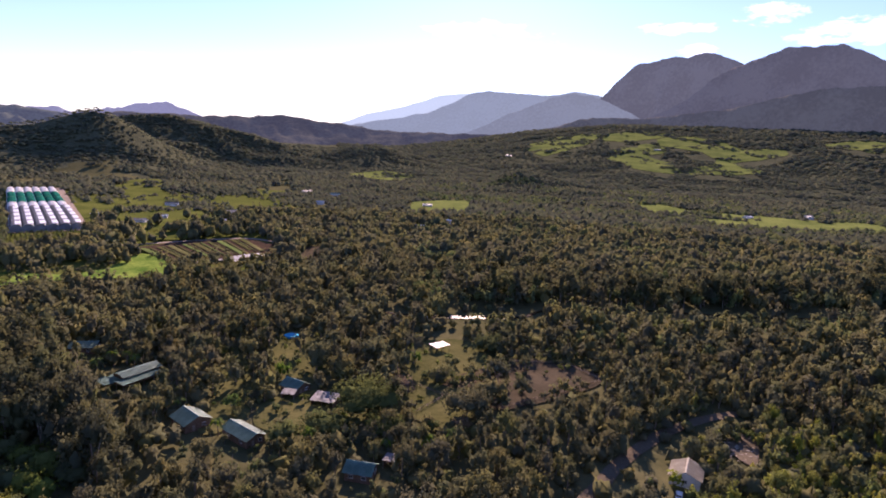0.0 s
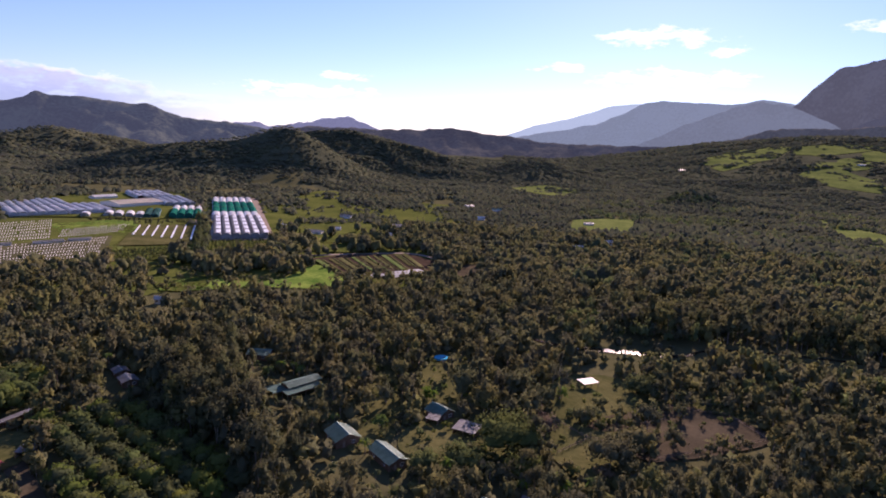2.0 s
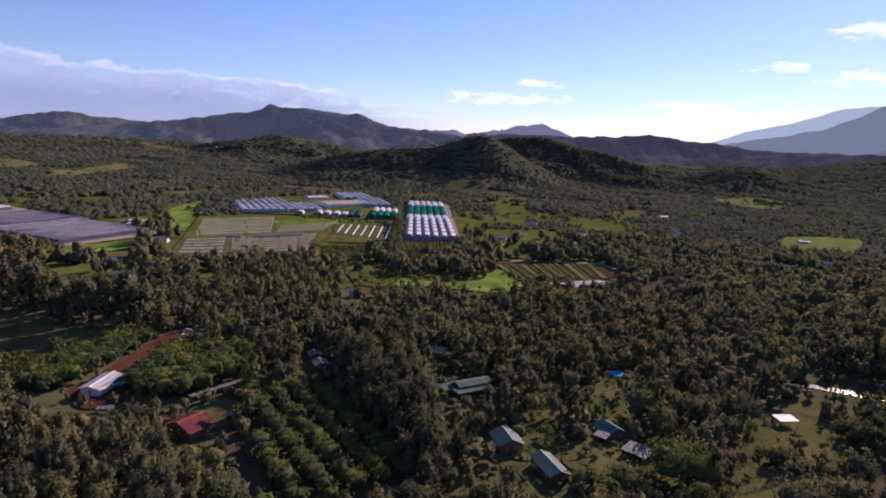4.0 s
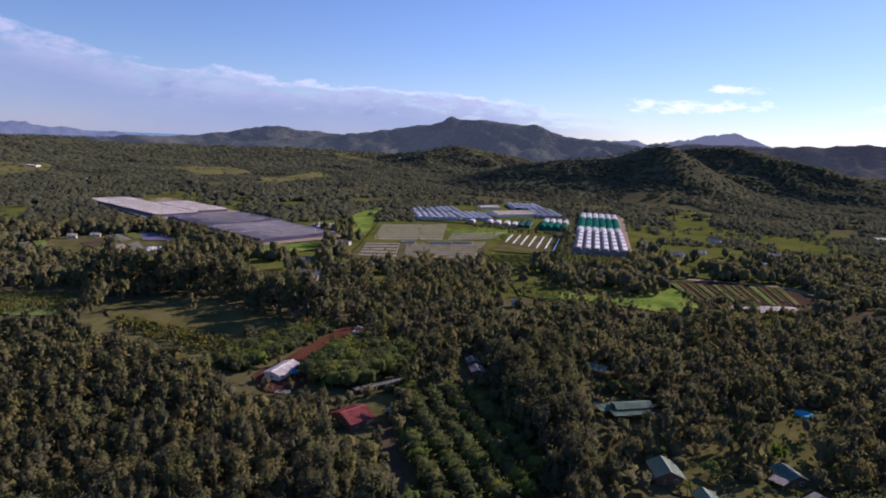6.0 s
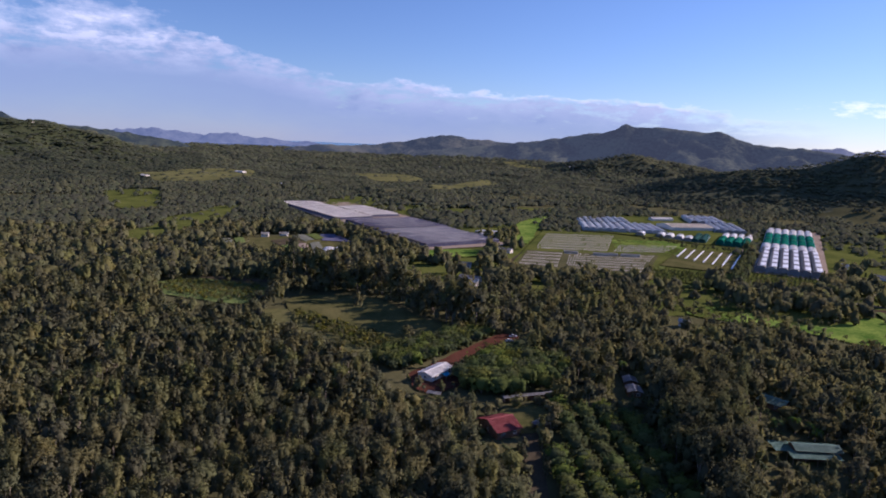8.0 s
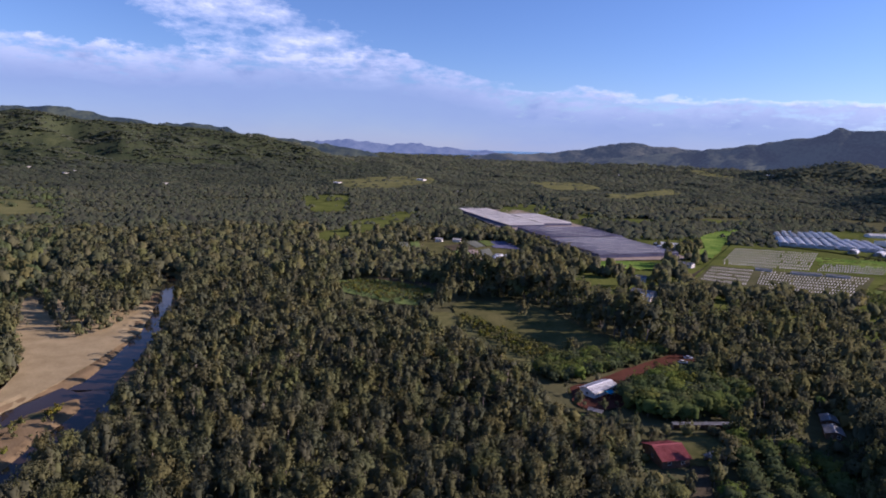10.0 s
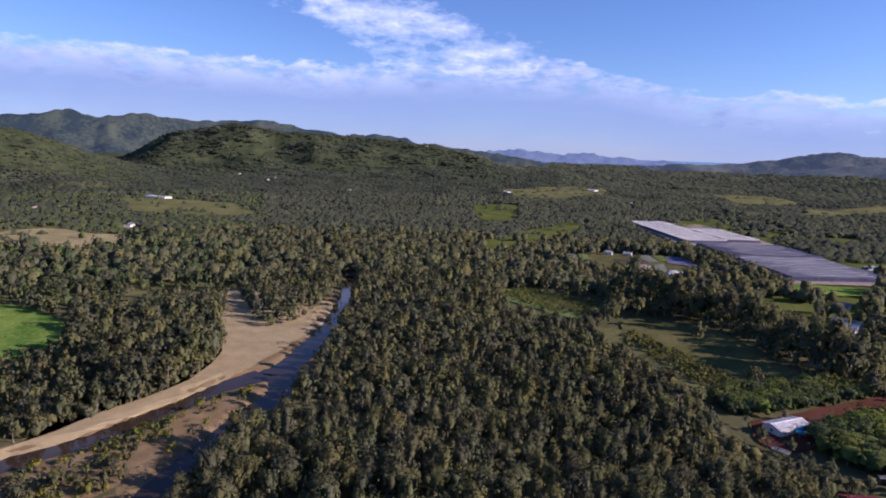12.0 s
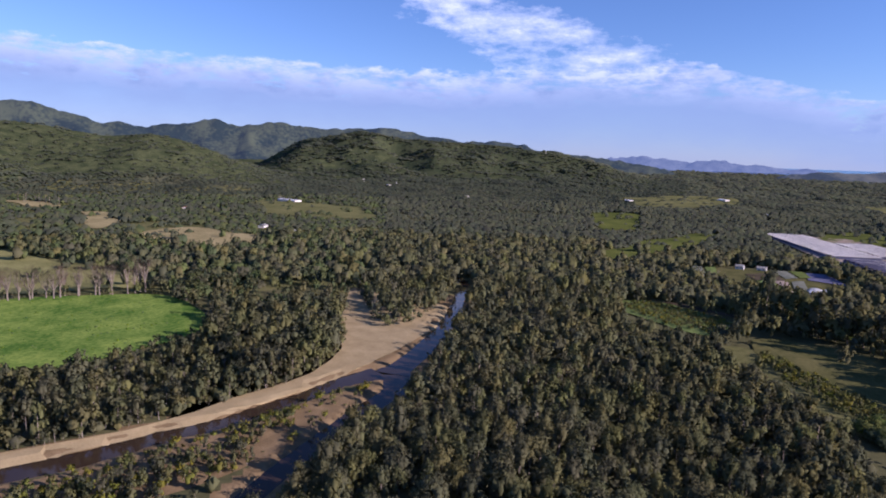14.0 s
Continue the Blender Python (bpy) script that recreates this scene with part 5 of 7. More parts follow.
woods("forest_young", wood_shapes, x2[half_grown], y2[half_grown], rng.uniform(0.42, 0.62, half_grown.sum()), forest_slots, "half-grown trees along the skirts of clearings", squash=0.3)

# tall river wood beyond the stream
rows = [np.array([q[:2] for q in along(((62, 352), (117, 350), (181, 342), (260, 348), (330, 350), (396, 408)), 5.5)]) + np.array((0, 6.5 * k)) for k in range(4)]
p = np.concatenate(rows) + rng.normal(0, 1.8, (sum(len(r) for r in rows), 2))
# darker leaves carry the shade on the side towards the stream
woods("forest_river", wood_shapes, p[:, 0], p[:, 1], 1.05 * stature(p[:, 0], p[:, 1], 0.7) * rng.uniform(0.9, 1.45, len(p)), [M["bark"], M["leaf_dark"]], "tall wood along the far bank of the stream, its shaded side in darker leaves")
p = np.array([q[:2] for q in along(((98, 322), (130, 318), (181, 310), (260, 316), (330, 316)), 3.0)]) + rng.normal(0, 6, (len(along(((98, 322), (130, 318), (181, 310), (260, 316), (330, 316)), 3.0)), 2))
woods("bank_scrub", wood_shapes, p[:, 0], p[:, 1], rng.uniform(0.2, 0.4, len(p)), forest_slots, "low scrub along the near bank of the stream", "scrub")

# a grove of tall dark trees between the orchard rows and the long house
gx_, gy_ = np.meshgrid(np.arange(-150, -60, 5.2), np.arange(158, 272, 5.2))
gx_, gy_ = gx_.ravel() + rng.normal(0, 1.3, gx_.size), gy_.ravel() + rng.normal(0, 1.3, gx_.size)
w = inside_ring(gx_, gy_, GROVE) & off(gx_, gy_)
woods("forest_grove", near_shapes, gx_[w], gy_[w], rng.uniform(1.15, 1.45, w.sum()), [M["bark"], M["leaf_dark"]], "grove of tall dark feathery trees beside the orchard")

# young growth and shrubs under the trees
ux, uy = scatter(130, 340, 5.8, tall=3.5)
keep = off(ux, uy, 0.62) & (rng.uniform(size=len(ux)) < np.where(before_houses(ux, uy), 0.35, 0.85))
ux, uy = ux[keep], uy[keep]
shrub_shapes = [lump_shape(rng.uniform(3.6, 5.2), rng.uniform(3.2, 5.0), 6) for _ in range(8)]
woods("forest_undergrowth", shrub_shapes, ux, uy, rng.uniform(0.6, 1.2, len(ux)), forest_slots, "young growth and shrubs under the woodland trees", "undergrowth")

# trees scaled up past their neighbours so that their shadows cover the meadow
tx, ty = zip(*[(px, py) for px, py, _ in along(((-430, 166), (-404, 176), (-382, 184), (-362, 202), (-338, 212), (-300, 212), (-258, 214)), 4.5)])
tx, ty = np.array(tx) + rng.normal(0, 1.6, len(tx)), np.array(ty) + rng.normal(0, 1.6, len(ty))
woods("forest_belt", wood_shapes, tx, ty, rng.uniform(1.8, 2.3, len(tx)), forest_slots, "belt of tall trees shading a meadow")

# windbreaks and an avenue in the nursery
for line, gap, size, leaf, label in ((((-459, 609), (-440, 618), (-418, 625)), 3.5, 0.5, "leaf", "dark hedge before the white tunnels"), (((-404, 607), (-380, 626), (-357, 646)), 3.5, 0.5, "leaf", "dark hedge before the green tunnels"),
                                     (((-366, 668), (-325, 597), (-285, 520), (-262, 476)), 4.0, 0.8, "leaf_green", "avenue of pale green trees beside the track"), (((-359, 667), (-317, 594), (-277, 516), (-256, 474)), 4.0, 0.75, "leaf_green", "avenue of pale green trees beside the track")):
    p = np.array([q[:2] for q in along(line, gap)]) + rng.normal(0, 0.8, (len(along(line, gap)), 2))
    woods("windbreak", mid_shapes, p[:, 0], p[:, 1], size * rng.uniform(0.8, 1.2, len(p)), [M["bark"], M[leaf]], label, "hedge")

x, y = scatter(285, 720, 8.0)
a, r = np.degrees(np.arctan2(-x, y)), np.hypot(x, y)
cover = np.where((a > 6) & (a < 62) & (r > 430), 0.56, np.where((a > 103) & (r > 400), 0.62, 0.93))
keep = off(x, y) & ~((r < 345) & before_houses(x, y)) & (fbm(x / 45, y / 45, 3, 21) * 0.7 + rng.uniform(0, 0.3, len(x)) < cover)
leafy = ((a > 103) & (r > 380) | (a < -5) & (fbm(x / 60, y / 60, 3, 51) > 0.55)) & (rng.uniform(size=len(x)) < 0.6)
for name, shapes, zone in (("middle", mid_shapes, r < 460), ("back", back_shapes, r >= 460)):
    w = keep & ~leafy & zone
    woods("forest_" + name, shapes, x[w], y[w], 1.12 * stature(x[w], y[w], 0.4), forest_slots, "woodland and farm trees of the valley floor")
    w = keep & leafy & zone
    woods("forest_leafy_" + name, shapes, x[w], y[w], 0.95 * stature(x[w], y[w]), [M["bark"], M["leaf_green"]], "greener broad-leaved trees round the fields")



def belts(x, y, seed):
    """Tree belts and open lines that lie across the valley: 0 in the lines, 1 in the tall belts."""
    r, a = np.hypot(x, y), np.arctan2(-x, y)
    return np.clip((fbm(r / 75, a * 900 / 260, 3, seed) - 0.3) / 0.4, 0, 1)


x, y = scatter(720, 1350, 7.5)
a = np.degrees(np.arctan2(-x, y))
belt = belts(x, y, 33)
cover = np.where((a > 6) & (a < 62), 0.52, np.where(a > 103, 0.62, 0.8))
keep = off(x, y) & (fbm(x / 70, y / 70, 3, 22) * 0.8 + rng.uniform(0, 0.25, len(x)) < cover) & (belt > rng.uniform(-0.3, 0.22, len(x)))
leafy = ((a > 103) | (a < -5) & (fbm(x / 90, y / 90, 3, 52) > 0.52)) & (rng.uniform(size=len(x)) < 0.6)
woods("forest_far", far_shapes, x[keep & ~leafy], y[keep & ~leafy], (0.72 + 0.62 * belt[keep & ~leafy]) * rng.uniform(0.75, 1.28, (keep & ~leafy).sum()), [M["bark"], M["leaf_far"]], "far belts of trees across the valley")
woods("forest_far_leafy", far_shapes, x[keep & leafy], y[keep & leafy], rng.uniform(0.75, 1.28, (keep & leafy).sum()), [M["bark"], M["leaf_green"]], "far broad-leaved trees between fields")

for r0, r1, cell, size in ((1350, 2050, 11.8, 1.28), (2050, 2950, 18.5, 2.05)):
    x, y = scatter(r0, r1, cell)
    r, a = np.hypot(x, y), np.degrees(np.arctan2(-x, y))
    belt = belts(x, y, 34)
    keep = (fbm(x / 120, y / 120, 3, 23) * 0.8 + rng.uniform(0, 0.25, len(x)) < 0.76) & (belt > rng.uniform(-0.4, 0.2, len(x)))
    keep &= ~((a > 80) & (a < 112) & (r > 2000) & (fbm(x / 130, y / 130, 3, 91) > 0.68) & (rng.uniform(size=len(x)) < 0.8))
    keep &= ~((a + 10 * (fbm(x / 150, y / 150, 3, 61) - 0.5) > 113) & (r > 1650) & (rng.uniform(size=len(x)) < 0.72))
    for leaf, side, label in (("leaf_far", a < 77, "wooded cover of the far hills"), ("leaf_hill", a >= 77, "dark wooded cover of the hills behind the river")):
        w = keep & side
        woods("forest_hills", hill_shapes, x[w], y[w], size * (0.8 + 0.4 * belt[w]) * rng.uniform(0.7, 1.25, w.sum()), [M["bark"], M[leaf]], label)

x, y = scatter(2950, 4500, 30.0, 44, 92)
x2, y2 = scatter(2950, 3600, 26.0, -46, 2)
x, y = np.concatenate([x, x2]), np.concatenate([y, y2])
woods("forest_plain", hill_shapes, x, y, rng.uniform(2.6, 3.8, len(x)), [M["bark"], M["leaf_far"]], "wooded plain and slopes far off")

# orchards: round crowns in rows
bush_shapes = [whole(tree_shape(rng.uniform(2.6, 4.2), rng.uniform(2.6, 4), 3, 9, 0.75, bare=0.0, limbs=0, upright=1.1, spread=0.24)) for _ in range(6)]
fruit_raw = [tree_shape(rng.uniform(5.5, 7), rng.uniform(6, 7.5), 11, 16, 0.62, bare=0.08, limbs=2, upright=1.0, heart=0.72, spread=0.33) for _ in range(5)]
for (ax, ay), (bx, by), (cx, cy), (dx, dy) in SHRUB_PLOTS:
    u, v = (g.ravel() for g in np.meshgrid(np.linspace(0.04, 0.96, 17), np.linspace(0.06, 0.94, 11)))
    px = (ax * (1 - u) + bx * u) * (1 - v) + (dx * (1 - u) + cx * u) * v
    py = (ay * (1 - u) + by * u) * (1 - v) + (dy * (1 - u) + cy * u) * v
    woods("shrub_rows", bush_shapes, px + rng.normal(0, 0.4, len(px)), py + rng.normal(0, 0.4, len(px)), rng.uniform(0.55, 0.9, len(px)), [M["bark"], M["leaf_fruit"]], "rows of low dark green shrubs beside the nursery", "shrubs")


def single_trees(raws, x, y, scale, leaf, label, category, group):
    """Trees as things of their own, each a trunk and a crown, on shared meshes."""
    kinds = []
    for k in range(len(x)):
        if k < len(raws):
            root = new(category.replace(" ", "_"))
            tree_parts(root, raws[k], "bark", leaf)
            tagged(root, label, category, group)
            root.matrix_basis = pose(x[k], y[k], float(ground_z(x[k], y[k])), 0, 0, rng.uniform(0, 360))
            kinds.append(root)
        else:
            root = copy_thing(kinds[k % len(kinds)], pose(x[k], y[k], float(ground_z(x[k], y[k])), 0, 0, rng.uniform(0, 360)))
        root.scale = (scale[k], scale[k], scale[k] * rng.uniform(0.88, 1.12))



for kind, ring in ORCHARDS.items():
    turn, dx, dy, size, label = {"mango": (62, 6.6, 6.8, 1.42, "block of broad dark-green fruit trees"), "hedge": (82, 3.0, 5.4, 1.0, "clipped double rows of leafy fruit trees"),
                                 "rows": (-32, 3.6, 8.6, 1.0, "orchard rows of rounded fruit trees"), "plot": (20, 2.4, 4.6, 0.34, "rows of yellow-green bushes in a plot"), "strip": (8, 2.4, 4.2, 0.42, "low yellow-green rows along the shaded meadow"), "crop": (30, 3.6, 5.0, 0.24, "low dark-green rows of young fruit trees"), "young": (27, 3.6, 5.0, 0.24, "low dark-green rows before the large greenhouse")}[kind]
    c, s = math.cos(radians(turn)), math.sin(radians(turn))
    mid = ring.mean(0)
    u, v = np.meshgrid(np.arange(-70, 70, dx), np.arange(-70, 70, dy))
    u, v = u.ravel() + rng.normal(0, 0.4, u.size), v.ravel() + rng.normal(0, 0.35, v.size)
    ox, oy = mid[0] + u * c - v * s, mid[1] + u * s + v * c
    keep = inside_ring(ox, oy, ring)
    if kind in ("mango", "hedge", "rows"):
        single_trees(fruit_raw, ox[keep], oy[keep], size * rng.uniform(0.85, 1.15, keep.sum()), "leaf_fruit", {"mango": "broad rounded fruit tree with dense green crown", "hedge": "leafy fruit tree in a clipped double row", "rows": "rounded dark-green fruit tree in an orchard row"}[kind], "fruit tree", {"mango": "fruit trees of the block orchard", "hedge": "fruit trees of the hedge rows", "rows": "fruit trees of the orchard rows"}[kind])
        continue
    woods("orchard_" + kind, [(v * 2.4, q, i, m) for v, q, i, m in bush_shapes], ox[keep], oy[keep], size * rng.uniform(0.85, 1.15, keep.sum()), [M["bark"], M["leaf_fruit" if kind in ("crop", "young") else "leaf_yellow"]], label, "orchard")

# low growth: along the edges of clearings, before the houses, on the slope by the road
edge_x, edge_y = [], []
for ring in CLEAR:
    if math.hypot(*ring.mean(0)) > 480 or len(ring) < 8 or any(ring is o for o in ORCHARDS.values()) or math.hypot(*(ring.mean(0) + (300, -170))) < 40 or math.hypot(*(ring.mean(0) + (228, -195))) < 30:
        continue
    t = np.roll(ring, -1, 0) - ring
    for k in range(len(ring)):
        n = max(1, int(np.linalg.norm(t[k]) / (2.0 if ring is CLEAR[0] else 2.6)))
        u = rng.uniform(0, 1, n)[:, None]
        p = ring[k] + t[k] * u + rng.normal(0, 1.6, (n, 2))
        out = ~inside_ring(p[:, 0], p[:, 1], ring) | (rng.uniform(size=n) < (0.02 if min(np.hypot(*(ring.mean(0) + q)) for q in ((270, 75), (285, 225))) < 60 else 0.15))
        edge_x.append(p[out, 0])
        edge_y.append(p[out, 1])
x, y = np.concatenate(edge_x), np.concatenate(edge_y)
sand_side = inside_ring(x, y, CLEAR[0]) | (np.hypot(x + 270, y + 80) < 160)
keep = off(x, y) & (river_depth(x, y) < np.where(sand_side, -1.9, -0.3))
woods("edge_scrub", bush_shapes, x[keep], y[keep], rng.uniform(0.7, 1.7, keep.sum()), forest_slots, "shrubs along the edges of clearings", "scrub", squash=0.4)
x, y = scatter(135, 300, 3.6, tall=1.0)
a = np.degrees(np.arctan2(-x, y))
slope_side = (a < -27) & (np.hypot(x, y) < 235) & (x - 0.55 * y > 4)
keep = off(x, y) & before_houses(x, y) & ~slope_side & (rng.uniform(size=len(x)) < 0.6)
woods("garden_bushes", bush_shapes, x[keep], y[keep], rng.uniform(0.5, 1.1, keep.sum()), [M["bark"], M["leaf_green"]], "low garden bushes in front of houses", "bushes", squash=0.4)
keep = off(x, y) & slope_side & (rng.uniform(size=len(x)) < 0.8)
woods("slope_bushes", bush_shapes, x[keep], y[keep], rng.uniform(0.7, 1.5, keep.sum()), [M["bark"], M["leaf_slope"]], "bright green bushes on the slope above the road", "bushes", squash=0.4)

# tufts on the green pasture
px, py = rng.uniform(-390, -220, 5200), rng.uniform(-335, -160, 5200)
keep = inside_ring(px, py, PASTURE) & (fbm(px / 9, py / 9, 3, 71) > 0.46)
tuft_shapes = [lump_shape(rng.uniform(0.7, 1.2), rng.uniform(0.5, 0.9), 0) for _ in range(5)]
woods("pasture_tufts", tuft_shapes, px[keep], py[keep], rng.uniform(0.6, 1.4, keep.sum()), [M["bark"], M["tuft"]], "rough tufts of pasture grass", "grass", squash=0.4)

# ---- buildings ----
M["roof_green"] = surface("green_sheet_roof", (0.098, 0.195, 0.16), (0.2, 0.35, 0.288), 0.4, 0.55, 0, second=8, spec=0.2)
M["roof_grey"] = surface("grey_sheet_roof", (0.2, 0.2, 0.2), (0.38, 0.38, 0.38), 0.4, 0.5, 0, metal=0.1, second=8, spec=0.3)
M["roof_red"] = surface("red_sheet_roof", (0.27, 0.075, 0.078), (0.4, 0.135, 0.135), 0.5, 0.5, 0, second=8)
M["roof_white"] = surface("white_sheet_roof", (0.6, 0.6, 0.6), (0.82, 0.82, 0.82), 0.5, 0.5, 0, second=8, spec=0.2)
M["roof_tan"] = surface("tan_sheet_roof", (0.3, 0.28, 0.22), (0.5, 0.46, 0.37), 0.4, 0.55, 0, second=8)
M["roof_orange"] = surface("orange_tile_roof", (0.4, 0.16, 0.08), (0.55, 0.26, 0.14), 0.5, 0.7, 0, second=8)
M["roof_cream"] = surface("cream_sheet_roof", (0.5, 0.47, 0.41), (0.68, 0.65, 0.58), 0.2, 0.55, 0, second=8)
M["wall_white"] = surface("white_render", (0.5, 0.49, 0.46), (0.72, 0.7, 0.67), 0.6, 0.85, 0, second=6)
M["wall_brown"] = surface("brown_boards", (0.11, 0.07, 0.045), (0.21, 0.14, 0.1), 0.8, 0.85, 0, second=6)
M["timber"] = surface("weathered_timber", (0.16, 0.12, 0.09), (0.32, 0.26, 0.2), 2, 0.85, 0.01)
M["steel"] = surface("galvanised_steel", (0.4, 0.41, 0.42), (0.6, 0.6, 0.6), 2, 0.4, 0, metal=0.7)
M["glass"] = surface("window_glass", (0.02, 0.025, 0.03), (0.04, 0.045, 0.05), 1, 0.08, 0, spec=0.6)
M["film_white"] = surface("white_plastic_film", (0.62, 0.63, 0.64), (0.85, 0.85, 0.85), 0.15, 0.35, 0, second=8, spec=0.5)
M["film_silver"] = surface("clouded_plastic_film", (0.3, 0.31, 0.33), (0.5, 0.51, 0.53), 0.15, 0.3, 0, second=8, spec=0.6)
M["film_dull"] = surface("dull_plastic_film", (0.15, 0.155, 0.16), (0.27, 0.275, 0.28), 0.15, 0.55, 0, second=8, spec=0.2)
M["net_teal"] = surface("teal_shade_net", (0.03, 0.1, 0.095), (0.07, 0.17, 0.16), 0.2, 0.7, 0, second=8)
M["film_blue"] = surface("blue_grey_plastic_film", (0.42, 0.44, 0.48), (0.66, 0.68, 0.72), 0.1, 0.35, 0, second=8, spec=0.5)
M["net_green"] = surface("green_shade_net", (0.01, 0.16, 0.12), (0.025, 0.27, 0.2), 0.2, 0.7, 0, second=8)
M["net_dark"] = surface("dark_shade_net", (0.085, 0.087, 0.14), (0.165, 0.168, 0.245), 0.06, 0.7, 0, second=8)
M["net_grey"] = surface("grey_shade_net", (0.17, 0.175, 0.225), (0.29, 0.3, 0.36), 0.06, 0.7, 0, second=8)
M["net_pale"] = surface("pale_shade_net", (0.6, 0.59, 0.57), (0.82, 0.81, 0.79), 0.06, 0.75, 0, second=8)
M["cover_grey"] = surface("thin_crop_cover", (0.1, 0.11, 0.085), (0.19, 0.2, 0.16), 0.3, 0.8, 0, second=8)
M["bed_grey"] = surface("grey_bed_cover", (0.36, 0.345, 0.3), (0.56, 0.54, 0.48), 0.1, 0.8, 0, second=8)
M["tarp_blue"] = surface("blue_tarpaulin", (0.03, 0.3, 0.5), (0.06, 0.45, 0.65), 0.5, 0.4, 0)
M["car_white"] = surface("white_car_paint", (0.7, 0.7, 0.7), (0.8, 0.8, 0.8), 0.5, 0.25, 0, spec=0.6)
M["rubber"] = surface("black_rubber", (0.02, 0.02, 0.02), (0.04, 0.04, 0.04), 4, 0.8)
M["plaster_pale"] = surface("pale_rubble", (0.2, 0.17, 0.13), (0.38, 0.34, 0.28), 0.6, 0.9, 0.05, per_piece=True)


def part(name, bm, material, parent, label=""):
    me = bpy.data.meshes.new(name)
    bmesh.ops.recalc_face_normals(bm, faces=bm.faces[:])
    bm.to_mesh(me)
    bm.free()
    me.materials.append(material)
    ob = new(name, me)
    ob.parent = parent
    if label:
        tagged(ob, label)
    return ob


def box(bm, x, y, z, sx, sy, sz, m=None):
    """A box by its middle and sizes."""
    got = bmesh.ops.create_cube(bm, size=1.0)["verts"]
    bmesh.ops.transform(bm, verts=got, matrix=(m or Matrix()) @ Matrix.Translation((x, y, z)) @ Matrix.Diagonal((sx, sy, sz, 1)))
    return got


def slab(bm, corners, thick):
    """A plate with the given upper corners."""
    up = [bm.verts.new(c) for c in corners]
    down = [bm.verts.new((c[0], c[1], c[2] - thick)) for c in corners]
    bm.faces.new(up)
    bm.faces.new(down[::-1])
    for k in range(len(up)):
        j = (k + 1) % len(up)
        bm.faces.new((up[k], down[k], down[j], up[j]))


def thing(name, x, y, rot, label, category, group=""):
    ob = new(name)
    ob.matrix_basis = pose(x, y, float(ground_z(x, y)) + 0.2, 0, 0, rot)
    return tagged(ob, label, category, group)


def opening(root, x, y, z, sx, sz, face, kind="window"):
    """A window or door set on a wall; face: 'x' or 'y' axis with its sign."""
    s = 1 if face[0] == "+" else -1
    bm = bmesh.new()
    along_x = face[1] == "y"
    dims = (lambda a, t, h: (a, t, h)) if along_x else (lambda a, t, h: (t, a, h))
    if kind == "door":
        box(bm, x, y, z, *dims(sx, 0.1, sz))
        return part("door", bm, M["timber"], root)
    for du, dz, a, h in ((0, sz / 2, sx + 0.16, 0.1), (0, -sz / 2, sx + 0.16, 0.1), (-sx / 2, 0, 0.1, sz), (sx / 2, 0, 0.1, sz), (0, 0, 0.06, sz)):
        box(bm, x + (du if along_x else 0), y + (0 if along_x else du), z + dz, *dims(a, 0.14, h))
    fr = part("window", bm, M["wall_white"], root)
    bm = bmesh.new()
    box(bm, x, y, z, *dims(sx, 0.06, sz))
    part("pane", bm, M["glass"], fr)
    return fr


def roof_panel(root, corners, material, along_steps, thick=0.1, name="roof"):
    """A sheet-metal slope: ridge corner a, ridge corner b, eave b, eave a, with raised seams."""
    a, b, c, d = (Vector(p) for p in corners)
    n = (b - a).cross(d - a).normalized()
    n = n if n.z > 0 else -n
    length, steps = (b - a).length, []
    for k in range(along_steps):
        m = (k + 0.5) * length / along_steps
        steps += [(m - 0.12, 0.0), (m - 0.06, 0.045), (m + 0.06, 0.045), (m + 0.12, 0.0)]
    bm = bmesh.new()
    rows = []
    for p, q in ((a, b), (d, c)):
        rows.append([bm.verts.new(p.lerp(q, u / length) + n * h) for u, h in [(0.0, 0.0)] + steps + [(length, 0.0)]])
    for k in range(len(rows[0]) - 1):
        bm.faces.new((rows[0][k], rows[0][k + 1], rows[1][k + 1], rows[1][k]))
    bmesh.ops.solidify(bm, geom=bm.faces[:], thickness=thick)
    return part(name, bm, material, root)


